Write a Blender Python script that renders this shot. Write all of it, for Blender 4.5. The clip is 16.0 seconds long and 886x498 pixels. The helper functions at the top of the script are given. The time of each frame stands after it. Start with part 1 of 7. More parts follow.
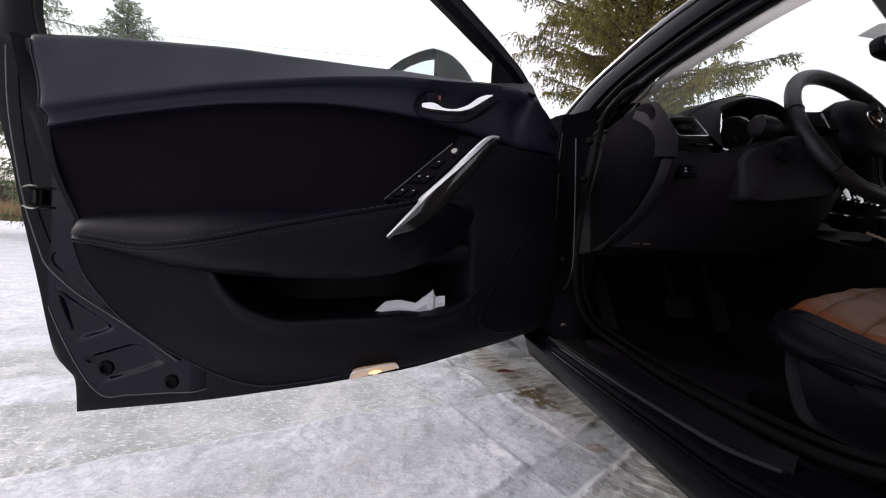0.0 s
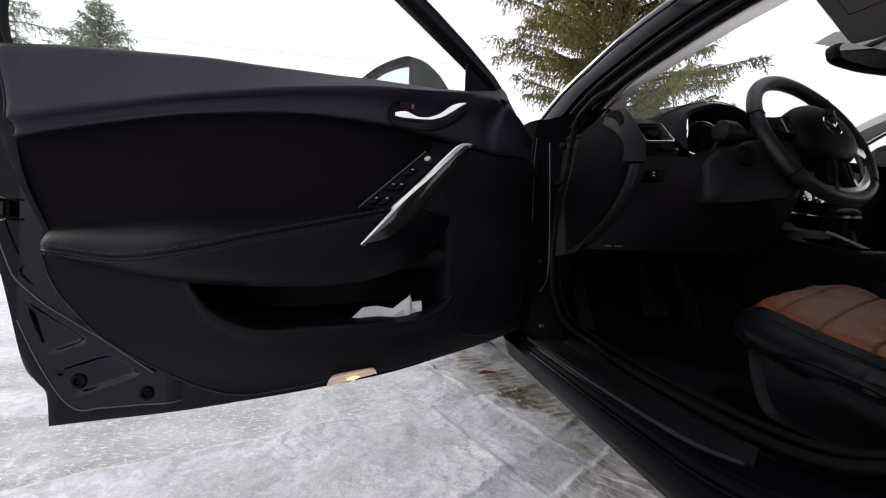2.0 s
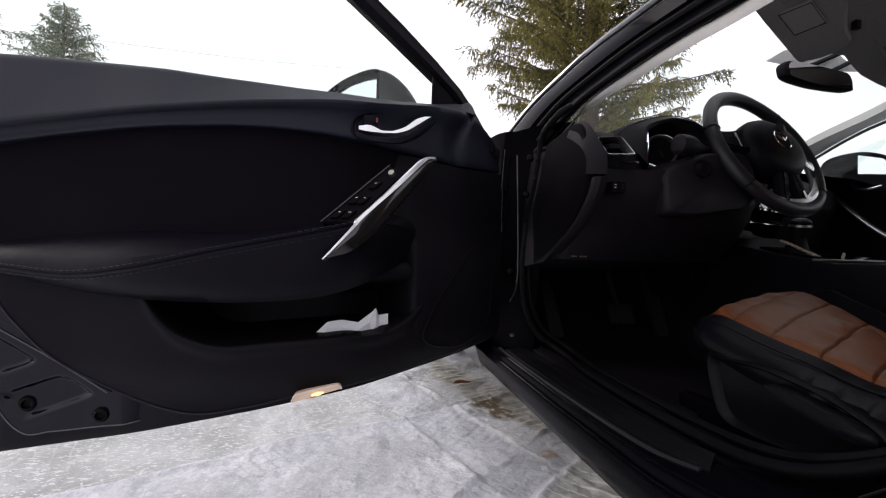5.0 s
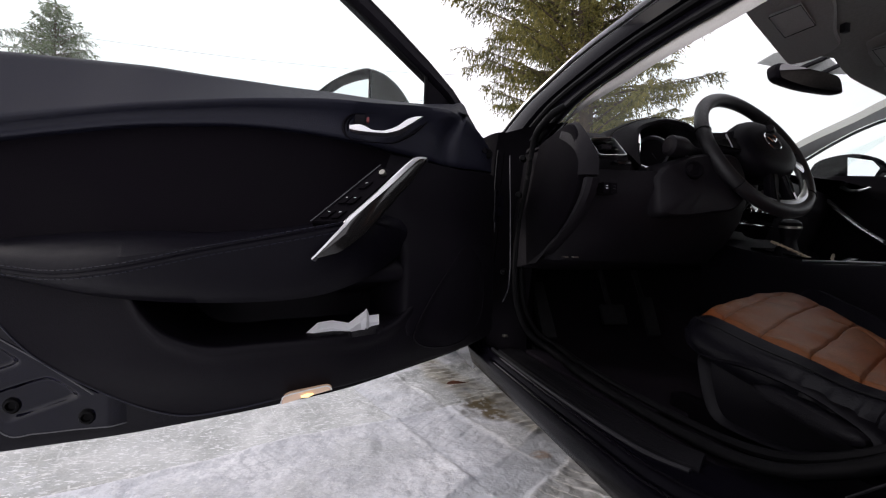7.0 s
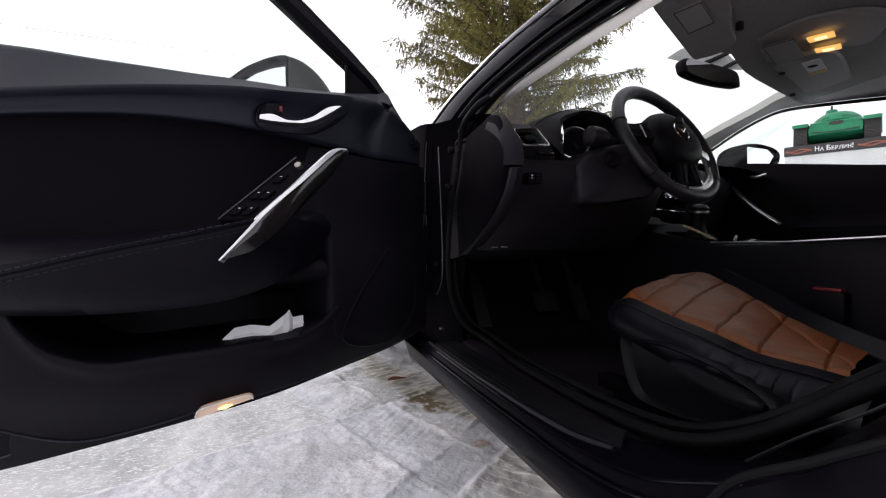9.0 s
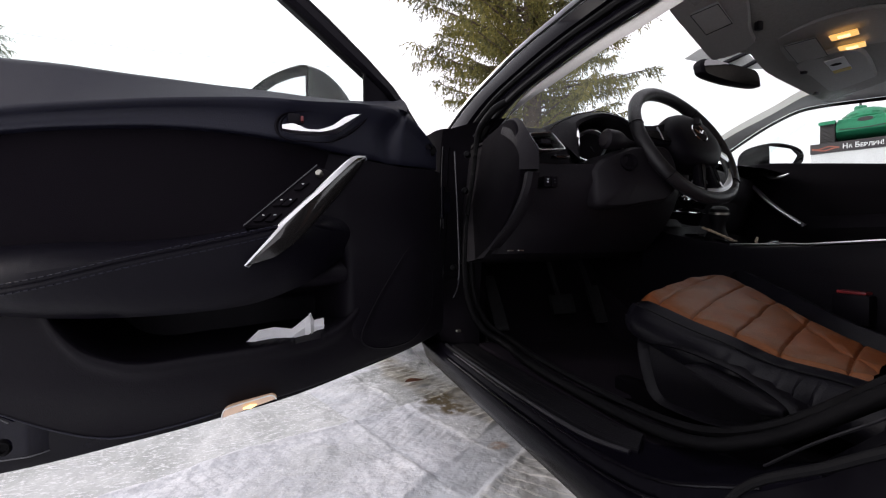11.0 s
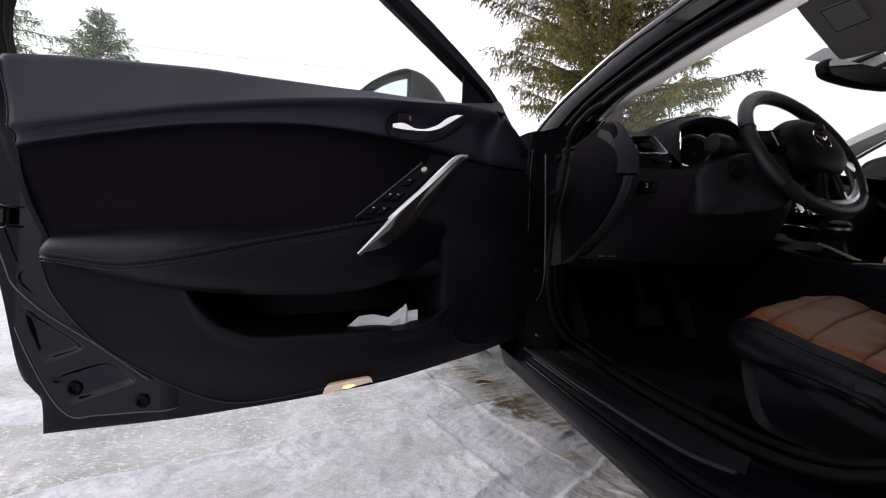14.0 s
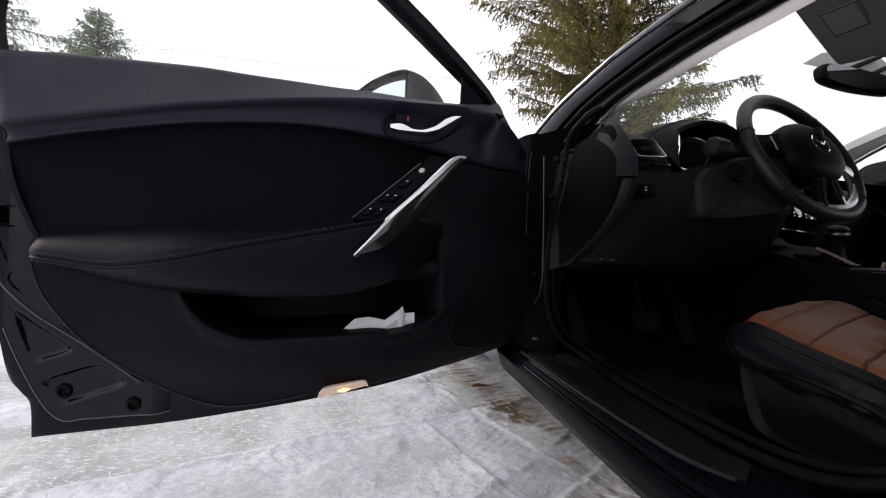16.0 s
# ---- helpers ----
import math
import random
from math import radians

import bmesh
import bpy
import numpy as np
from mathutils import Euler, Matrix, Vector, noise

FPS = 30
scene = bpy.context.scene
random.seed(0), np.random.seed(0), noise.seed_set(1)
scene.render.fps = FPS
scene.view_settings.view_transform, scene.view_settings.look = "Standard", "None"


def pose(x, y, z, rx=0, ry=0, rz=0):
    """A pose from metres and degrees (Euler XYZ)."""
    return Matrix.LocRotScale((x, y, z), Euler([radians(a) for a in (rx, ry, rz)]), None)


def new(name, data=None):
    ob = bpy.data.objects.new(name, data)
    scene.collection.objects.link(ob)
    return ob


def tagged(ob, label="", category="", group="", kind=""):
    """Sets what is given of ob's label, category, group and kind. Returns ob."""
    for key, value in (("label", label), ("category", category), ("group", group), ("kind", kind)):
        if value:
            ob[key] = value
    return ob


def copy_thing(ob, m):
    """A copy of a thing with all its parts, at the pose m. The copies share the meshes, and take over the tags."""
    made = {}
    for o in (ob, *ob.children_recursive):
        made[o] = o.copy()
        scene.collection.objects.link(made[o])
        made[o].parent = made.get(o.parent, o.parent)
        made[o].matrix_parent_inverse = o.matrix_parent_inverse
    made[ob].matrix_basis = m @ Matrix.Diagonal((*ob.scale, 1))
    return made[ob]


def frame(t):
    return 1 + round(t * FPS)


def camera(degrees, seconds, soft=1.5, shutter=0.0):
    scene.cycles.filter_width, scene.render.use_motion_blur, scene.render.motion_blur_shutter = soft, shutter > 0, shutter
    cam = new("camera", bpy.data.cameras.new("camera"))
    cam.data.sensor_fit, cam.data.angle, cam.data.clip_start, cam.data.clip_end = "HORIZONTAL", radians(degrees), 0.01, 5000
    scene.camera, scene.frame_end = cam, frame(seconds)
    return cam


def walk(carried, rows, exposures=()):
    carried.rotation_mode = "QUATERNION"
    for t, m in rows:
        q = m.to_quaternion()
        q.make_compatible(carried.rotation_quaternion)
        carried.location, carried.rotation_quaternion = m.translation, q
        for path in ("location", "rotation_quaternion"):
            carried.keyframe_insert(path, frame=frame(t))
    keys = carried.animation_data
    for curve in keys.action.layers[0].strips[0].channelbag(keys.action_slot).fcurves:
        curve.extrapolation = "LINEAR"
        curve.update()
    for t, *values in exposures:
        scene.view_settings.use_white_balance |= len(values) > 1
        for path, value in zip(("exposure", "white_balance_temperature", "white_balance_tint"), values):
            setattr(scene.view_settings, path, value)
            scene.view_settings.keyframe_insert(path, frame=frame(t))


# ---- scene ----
cam = camera(90.63, 16.0, soft=1.15)
# seconds, place in metres (x to the car's right, y to its nose), turn in degrees
PATH = [
    (0, -1.3223, -0.8023, 0.6336, 87.767, -2.996, -6.686),
    (0.5, -1.3217, -0.8119, 0.6417, 88.510, -3.254, -6.461),
    (1, -1.3164, -0.8115, 0.6406, 88.334, -2.965, -7.012),
    (1.5, -1.3126, -0.8090, 0.6377, 87.876, -2.282, -7.996),
    (2, -1.3089, -0.8166, 0.6415, 88.115, -2.149, -8.795),
    (2.5, -1.3039, -0.8212, 0.6472, 88.559, -1.263, -10.024),
    (3, -1.3021, -0.8281, 0.6532, 89.032, -1.244, -10.179),
    (3.5, -1.2993, -0.8282, 0.6524, 89.248, -1.478, -10.402),
    (4, -1.2952, -0.8265, 0.6522, 89.392, -1.439, -10.687),
    (4.5, -1.2906, -0.8243, 0.6510, 89.229, -1.587, -11.186),
    (7, -1.2795, -0.8211, 0.6507, 89.332, -1.836, -12.289),
    (7.5, -1.2800, -0.8228, 0.6497, 89.311, -1.775, -12.133),
    (8, -1.2749, -0.8203, 0.6514, 89.487, 0.697, -14.328),
    (8.5, -1.2507, -0.8089, 0.6470, 88.590, 0.264, -19.180),
    (9, -1.2478, -0.8104, 0.6503, 88.638, 0.205, -19.872),
    (9.2, -1.2478, -0.8104, 0.6503, 88.638, 0.205, -19.322),
    (11.3, -1.2559, -0.8306, 0.6555, 88.989, 0.598, -17.009),
    (11.5, -1.2954, -0.8422, 0.6469, 89.373, -1.019, -11.919),
    (12, -1.3168, -0.8448, 0.6485, 88.807, -2.194, -8.158),
    (12.5, -1.3151, -0.8404, 0.6521, 89.744, -2.926, -7.747),
    (13, -1.3141, -0.8355, 0.6502, 89.514, -3.961, -8.654),
    (13.5, -1.3017, -0.8347, 0.6470, 89.426, -2.200, -9.412),
    (14, -1.3075, -0.8264, 0.6426, 89.304, -2.472, -9.085),
    (14.5, -1.3058, -0.8342, 0.6478, 89.584, -2.379, -9.511),
    (15, -1.3031, -0.8260, 0.6417, 89.307, -2.163, -9.563),
    (15.5, -1.2975, -0.8214, 0.6433, 89.632, -2.774, -10.559),
    (16, -1.3067, -0.8173, 0.6414, 89.686, -2.822, -9.467),
]
walk(cam, [(t, pose(x, y, z, rx, ry, rz)) for t, x, y, z, rx, ry, rz in PATH], [(0.0, 0.0, 6400, 16), (8.0, 0.03, 6400, 16), (9.0, 0.1, 6400, 16), (11.3, 0.24, 6400, 16), (11.6, 0.2, 6400, 16), (12.2, 0.03, 6400, 16), (16.0, 0.0, 6400, 16)])

# ---- light: a bright veiled winter sky, and a wide weak sun behind the cloud ----
SUN_UP, SUN_TURN = radians(24), radians(-60)
world = bpy.data.worlds.new("winter_sky")
scene.world = world
world.use_nodes = True
wn, wl = world.node_tree.nodes, world.node_tree.links
sky = wn.new("ShaderNodeTexSky")
sky.sky_type, sky.sun_disc = "NISHITA", False
sky.sun_elevation, sky.sun_rotation = SUN_UP, SUN_TURN
sky.air_density, sky.dust_density, sky.ozone_density = 1.0, 3.0, 1.0
veil_at = wn.new("ShaderNodeTexCoord")
veil = wn.new("ShaderNodeTexNoise")
veil.inputs["Scale"].default_value, veil.inputs["Detail"].default_value = 1.6, 4
veil_ramp = wn.new("ShaderNodeValToRGB")
veil_ramp.color_ramp.elements[0].position, veil_ramp.color_ramp.elements[0].color = 0.30, (0.72, 0.72, 0.72, 1)
veil_ramp.color_ramp.elements[1].position, veil_ramp.color_ramp.elements[1].color = 0.62, (0.97, 0.97, 0.97, 1)
cloud = wn.new("ShaderNodeMixRGB")
cloud.inputs[2].default_value = (12.6, 12.5, 12.8, 1)
wl.new(veil_at.outputs["Generated"], veil.inputs["Vector"])
wl.new(veil.outputs[0], veil_ramp.inputs[0])
wl.new(veil_ramp.outputs[0], cloud.inputs[0])
wl.new(sky.outputs[0], cloud.inputs[1])
wl.new(cloud.outputs[0], wn["Background"].inputs[0])
wn["Background"].inputs[1].default_value = 0.1
sun = new("sun", bpy.data.lights.new("sun", "SUN"))
sun.data.energy, sun.data.angle, sun.data.color = 0.9, radians(20), (1, 0.95, 0.88)
sun.rotation_euler = (radians(90) - SUN_UP, 0, math.pi - SUN_TURN)
scene.view_settings.exposure = 0.0


# ---- materials ----
def material(name, colour, rough=0.5, metal=0.0, spots=(), bump=(), coat=0.0, ramp=None, see=0.0, sheen=0.0, glow=None, spec=0.5):
    """spots: (scale, share) pairs that vary the colour; bump: (scale, depth in metres) pairs; ramp: a second colour for the large spots."""
    m = bpy.data.materials.new(name)
    m.use_nodes = True
    n, l = m.node_tree.nodes, m.node_tree.links
    b = n["Principled BSDF"]
    b.inputs["Base Color"].default_value = (*colour, 1)
    b.inputs["Roughness"].default_value, b.inputs["Metallic"].default_value = rough, metal
    b.inputs["Coat Weight"].default_value, b.inputs["Coat Roughness"].default_value = coat, 0.03
    b.inputs["Transmission Weight"].default_value = see
    b.inputs["Specular IOR Level"].default_value = spec
    b.inputs["Sheen Weight"].default_value = sheen
    at = n.new("ShaderNodeTexCoord")
    last = None
    for k, (scale, share) in enumerate(spots):
        t = n.new("ShaderNodeTexNoise")
        t.inputs["Scale"].default_value, t.inputs["Detail"].default_value = scale, 5
        l.new(at.outputs["Object"], t.inputs["Vector"])
        r = n.new("ShaderNodeMapRange")
        r.inputs[1].default_value, r.inputs[2].default_value = 0.3, 0.7
        r.inputs[3].default_value, r.inputs[4].default_value = 1 - share, 1 + share
        l.new(t.outputs[0], r.inputs[0])
        mul = n.new("ShaderNodeVectorMath")
        mul.operation = "MULTIPLY"
        if last is None:
            mul.inputs[0].default_value = colour
            if ramp and k == 0:
                two = n.new("ShaderNodeMixRGB")
                two.inputs[1].default_value, two.inputs[2].default_value = (*colour, 1), (*ramp, 1)
                step = n.new("ShaderNodeMapRange")
                step.inputs[1].default_value, step.inputs[2].default_value = 0.42, 0.6
                l.new(t.outputs[0], step.inputs[0])
                l.new(step.outputs[0], two.inputs[0])
                l.new(two.outputs[0], mul.inputs[0])
        else:
            l.new(last, mul.inputs[0])
        l.new(r.outputs[0], mul.inputs[1])
        last = mul.outputs[0]
        if k == 0:
            rr = n.new("ShaderNodeMapRange")
            rr.inputs[1].default_value, rr.inputs[2].default_value = 0.3, 0.7
            rr.inputs[3].default_value, rr.inputs[4].default_value = rough * 0.85, min(1, rough * 1.15)
            l.new(t.outputs[0], rr.inputs[0])
            l.new(rr.outputs[0], b.inputs["Roughness"])
    if last is not None:
        l.new(last, b.inputs["Base Color"])
    normal = None
    for scale, depth in bump:
        t = n.new("ShaderNodeTexNoise")
        t.inputs["Scale"].default_value, t.inputs["Detail"].default_value = scale, 3
        l.new(at.outputs["Object"], t.inputs["Vector"])
        u = n.new("ShaderNodeBump")
        u.inputs["Distance"].default_value = depth
        l.new(t.outputs[0], u.inputs["Height"])
        if normal is not None:
            l.new(normal, u.inputs["Normal"])
        normal = u.outputs[0]
    if normal is not None:
        l.new(normal, b.inputs["Normal"])
    if glow:
        b.inputs["Emission Color"].default_value = (*glow[0], 1)
        b.inputs["Emission Strength"].default_value = glow[1]
    return m


def needles(name, light, dark):
    """Needles that let part of the sky's light through, from dark to light in clumps."""
    m = bpy.data.materials.new(name)
    m.use_nodes = True
    n, l = m.node_tree.nodes, m.node_tree.links
    at, big, fine = n.new("ShaderNodeTexCoord"), n.new("ShaderNodeTexNoise"), n.new("ShaderNodeTexNoise")
    big.inputs["Scale"].default_value, fine.inputs["Scale"].default_value = 1.3, 14
    add = n.new("ShaderNodeMath")
    add.operation = "ADD"
    two = n.new("ShaderNodeMixRGB")
    two.inputs[1].default_value, two.inputs[2].default_value = (*dark, 1), (*light, 1)
    step = n.new("ShaderNodeMapRange")
    step.inputs[1].default_value, step.inputs[2].default_value = 0.8, 1.2
    through_leaf, both = n.new("ShaderNodeBsdfTranslucent"), n.new("ShaderNodeMixShader")
    both.inputs[0].default_value = 0.4
    b = n["Principled BSDF"]
    b.inputs["Roughness"].default_value = 0.6
    for t in (big, fine):
        l.new(at.outputs["Object"], t.inputs["Vector"])
    l.new(big.outputs[0], add.inputs[0])
    l.new(fine.outputs[0], add.inputs[1])
    l.new(add.outputs[0], step.inputs[0])
    l.new(step.outputs[0], two.inputs[0])
    l.new(two.outputs[0], b.inputs["Base Color"])
    l.new(two.outputs[0], through_leaf.inputs[0])
    l.new(b.outputs[0], both.inputs[1])
    l.new(through_leaf.outputs[0], both.inputs[2])
    l.new(both.outputs[0], n["Material Output"].inputs[0])
    return m


def pane_glass(name, dust=0.0):
    """Thin clear glass: nearly all light goes straight on, a little is mirrored, a dust film scatters its share."""
    m = bpy.data.materials.new(name)
    m.use_nodes = True
    n, l = m.node_tree.nodes, m.node_tree.links
    clear, shine, both = n.new("ShaderNodeBsdfTransparent"), n.new("ShaderNodeBsdfGlossy"), n.new("ShaderNodeMixShader")
    clear.inputs[0].default_value = (0.96, 0.99, 0.975, 1)
    shine.inputs["Roughness"].default_value = 0.0
    both.inputs[0].default_value = 0.025
    l.new(clear.outputs[0], both.inputs[1])
    l.new(shine.outputs[0], both.inputs[2])
    film, dusty = n.new("ShaderNodeBsdfTranslucent"), n.new("ShaderNodeMixShader")
    film.inputs[0].default_value = (0.80, 0.84, 0.84, 1)
    dusty.inputs[0].default_value = dust
    l.new(both.outputs[0], dusty.inputs[1])
    l.new(film.outputs[0], dusty.inputs[2])
    l.new(dusty.outputs[0], n["Material Output"].inputs[0])
    n.remove(n["Principled BSDF"])
    return m


GRAIN = material("grained black plastic", (0.0050, 0.0041, 0.0064), 0.55, spec=0.09, spots=((3, 0.12), (240, 0.2)), bump=((420, 0.0006),))
PAD = material("soft black door pad", (0.0078, 0.0081, 0.0165), 0.46, spec=0.19, spots=((4, 0.1), (300, 0.18)), bump=((520, 0.0005),))
CLOTH = material("black door insert cloth", (0.0050, 0.0038, 0.0058), 0.85, spec=0.06, spots=((6, 0.12), (500, 0.25)), bump=((700, 0.0005),))
VINYL = material("black stitched vinyl", (0.0038, 0.0032, 0.0060), 0.42, spec=0.09, spots=((5, 0.12), (260, 0.15)), bump=((30, 0.0012), (480, 0.0004)))
# darker, duller copy of the grained plastic, with shade put into the colour
SHADE_BLACK = material("matt black with shade in its colour", (0.0042, 0.0033, 0.0048), 0.7, spec=0.04, spots=((8, 0.15),), bump=((300, 0.0005),))
PAINT = material("black car paint", (0.004, 0.0036, 0.005), 0.14, spots=((2.5, 0.15), (35, 0.1)), coat=0.05, spec=0.2, bump=((3, 0.0006),))
# door paint with its reflections of snow and sky damped
INNER_PAINT = material("black door paint with damped reflections", (0.0032, 0.0028, 0.0050), 0.09, spec=0.11, spots=((7, 0.3), (60, 0.15)), coat=0.05, bump=((8, 0.004),))
# brighter, bluer copy of the door paint: reflected sky is in the colour
PRESSED = material("black door paint toned for reflected sky", (0.0030, 0.0027, 0.0076), 0.10, spec=0.20, spots=((7, 0.3), (60, 0.15)), coat=0.03, bump=((6, 0.006),))
RUBBER = material("black seal rubber", (0.0042, 0.0040, 0.0046), 0.5, spec=0.07, spots=((20, 0.2),), bump=((160, 0.0006),))
GLOSS = material("piano black trim", (0.006, 0.006, 0.007), 0.06, coat=1.0, spots=((9, 0.1),))
SMOKE = material("smoked glossy grip side", (0.012, 0.011, 0.011), 0.16, coat=0.5, spots=((9, 0.15),), bump=((9, 0.001),))
SATIN = material("satin silver trim", (0.80, 0.80, 0.82), 0.34, 1.0, spots=((40, 0.05),))
CHROME = material("chrome", (0.88, 0.88, 0.88), 0.08, 1.0, spots=((60, 0.04),))
STEEL = material("zinc plated steel", (0.34, 0.33, 0.29), 0.35, 1.0, spots=((50, 0.25),))
LINER = material("grey headliner fabric", (0.23, 0.22, 0.205), 0.9, spots=((3, 0.06), (180, 0.12)), bump=((380, 0.0008),), sheen=0.15)
VISOR = material("grey visor vinyl", (0.33, 0.315, 0.30), 0.6, spots=((4, 0.06), (220, 0.08)), bump=((420, 0.0004),))
PILLAR = material("grey pillar plastic", (0.40, 0.39, 0.375), 0.6, spots=((4, 0.05), (260, 0.06)), bump=((420, 0.0004),))
CARPET = material("black floor carpet", (0.0125, 0.0100, 0.0135), 0.95, spec=0.04, spots=((5, 0.2), (260, 0.35)), bump=((350, 0.003),))
TAN = material("tan seat leather", (0.150, 0.054, 0.0195), 0.45, spec=0.16, spots=((7, 0.10), (160, 0.12)), bump=((14, 0.0018), (360, 0.0007)), ramp=(0.140, 0.041, 0.0115))
BLACK_HIDE = material("black seat leather", (0.0048, 0.0044, 0.0066), 0.33, spec=0.13, spots=((6, 0.15), (200, 0.15)), bump=((22, 0.0012), (380, 0.0006)))
GLASS = pane_glass("car window glass")
SCREEN = pane_glass("dusty windscreen glass", 0.018)
MIRROR = material("mirror glass", (0.9, 0.92, 0.93), 0.02, 1.0)
RED = material("red plastic", (0.15, 0.014, 0.018), 0.4, spots=((30, 0.15),))
PRINT = material("white print", (0.75, 0.75, 0.75), 0.5)
PAPER = material("crumpled white paper", (0.80, 0.80, 0.82), 0.8, spots=((30, 0.04),), bump=((60, 0.002),))
LEAF = material("wet brown leaf", (0.13, 0.045, 0.018), 0.5, spots=((60, 0.35),), bump=((90, 0.002),))
LAMP = material("lit door lamp lens", (0.60, 0.46, 0.36), 0.12, coat=0.4, glow=((1.0, 0.62, 0.36), 0.14))
BULB = material("lit door lamp filament", (1, 0.75, 0.4), 0.3, glow=((1.0, 0.70, 0.28), 1.25))
DOME = material("lit map lamp lens", (0.5, 0.3, 0.1), 0.3, glow=((1.0, 0.55, 0.14), 0.85))
DOME_BULB = material("lit map lamp bulb", (1, 0.8, 0.5), 0.3, glow=((1.0, 0.78, 0.38), 1.3))
# copy of the car paint, nearly without reflection, for sides that mirror dark surroundings
DAMPED_PAINT = material("black car paint with damped reflections", (0.0036, 0.0032, 0.0046), 0.18, spec=0.035, spots=((6, 0.2), (50, 0.15)), bump=((20, 0.0006),))
# car paint again, its reflection of sky and snow taken out to look shaded
SILL = material("black car paint dimmed for the sill", (0.0034, 0.0030, 0.0050), 0.2, spec=0.015, spots=((4, 0.2), (45, 0.2)), bump=((5, 0.0006), (120, 0.0002)))
# shaded copy of the car paint: the sky's grey bands are damped away
POST = material("black car paint dimmed for the pillar", (0.0040, 0.0036, 0.0055), 0.14, spec=0.03, spots=((3, 0.15), (40, 0.1)), bump=((4, 0.0005),))
TRIM = material("black seat plastic", (0.0050, 0.0045, 0.0062), 0.42, spec=0.13, spots=((5, 0.12), (240, 0.2)), bump=((420, 0.0005),))
SCUFF = material("scuffed black plastic", (0.0056, 0.0052, 0.0066), 0.5, spec=0.12, spots=((6, 0.2), (90, 0.25)), bump=((160, 0.0005),))
DULL = material("dull grey sill strip", (0.016, 0.0155, 0.018), 0.4, spec=0.22, spots=((30, 0.15),))
HOUSING = material("green black mirror housing", (0.012, 0.0155, 0.0135), 0.3, spec=0.35, spots=((5, 0.15), (60, 0.12)), bump=((12, 0.0005),))
WHEEL_HIDE = material("black wheel leather", (0.0135, 0.0125, 0.0145), 0.40, spec=0.36, spots=((6, 0.12), (220, 0.15)), bump=((26, 0.0006), (420, 0.0006)))
DASH_SKIN = material("soft black dash skin", (0.0088, 0.0074, 0.0096), 0.48, spec=0.14, spots=((4, 0.12), (260, 0.15)), bump=((420, 0.0006),))
# pale tone that paints highlights onto the edges of black parts
EDGE_GLINT = material("pale grey for edge highlights", (0.05, 0.05, 0.055), 0.35, spec=0.5, spots=((20, 0.3),))
# the dark cabin that this mirror reflects is put into the glass colour
DIM_MIRROR = material("mirror glass darkened for its reflection", (0.16, 0.155, 0.16), 0.03, 1.0)
PEDAL = material("worn grey pedal rubber", (0.013, 0.013, 0.014), 0.5, spec=0.2, spots=((12, 0.3), (90, 0.3)), bump=((60, 0.001),))
CORD = material("beige braided cord", (0.42, 0.34, 0.24), 0.7, spots=((120, 0.35),), bump=((150, 0.002),))
BARK = material("spruce bark", (0.10, 0.07, 0.05), 0.9, spots=((6, 0.3), (40, 0.3)), bump=((18, 0.02),))
NEEDLE = needles("olive spruce needles", (0.26, 0.225, 0.055), (0.068, 0.072, 0.022))
NEEDLE_B = needles("grey green spruce needles", (0.21, 0.25, 0.13), (0.10, 0.13, 0.07))
GRASS = material("dry tall grass", (0.30, 0.22, 0.12), 0.9, spots=((0.5, 0.3), (5, 0.3)))
SHRUB = material("bare brown shrubs", (0.10, 0.075, 0.055), 0.9, spots=((0.5, 0.3), (6, 0.3)))
ARMOUR = material("green painted armour", (0.015, 0.22, 0.105), 0.5, spots=((0.8, 0.2), (9, 0.15)), bump=((6, 0.01),))
TRACKS = material("dark track steel", (0.04, 0.035, 0.035), 0.6, spots=((4, 0.3),), bump=((9, 0.02),))
BAND = material("dark plinth band", (0.045, 0.038, 0.04), 0.7, spots=((1.5, 0.2), (18, 0.2)))
EMBER = material("rust red painted wave", (0.33, 0.10, 0.065), 0.7, spots=((3, 0.2),))
WHITEWASH = material("whitewashed plinth", (0.66, 0.66, 0.66), 0.8, spots=((0.8, 0.08), (12, 0.08)), bump=((10, 0.008),))


# lines on the ground: unit normals of the two tyre tracks and of the wet cut across the second one
ROW_A, ROW_B, CUT = (-0.380, 0.925), (0.938, 0.346), (0.647, -0.762)


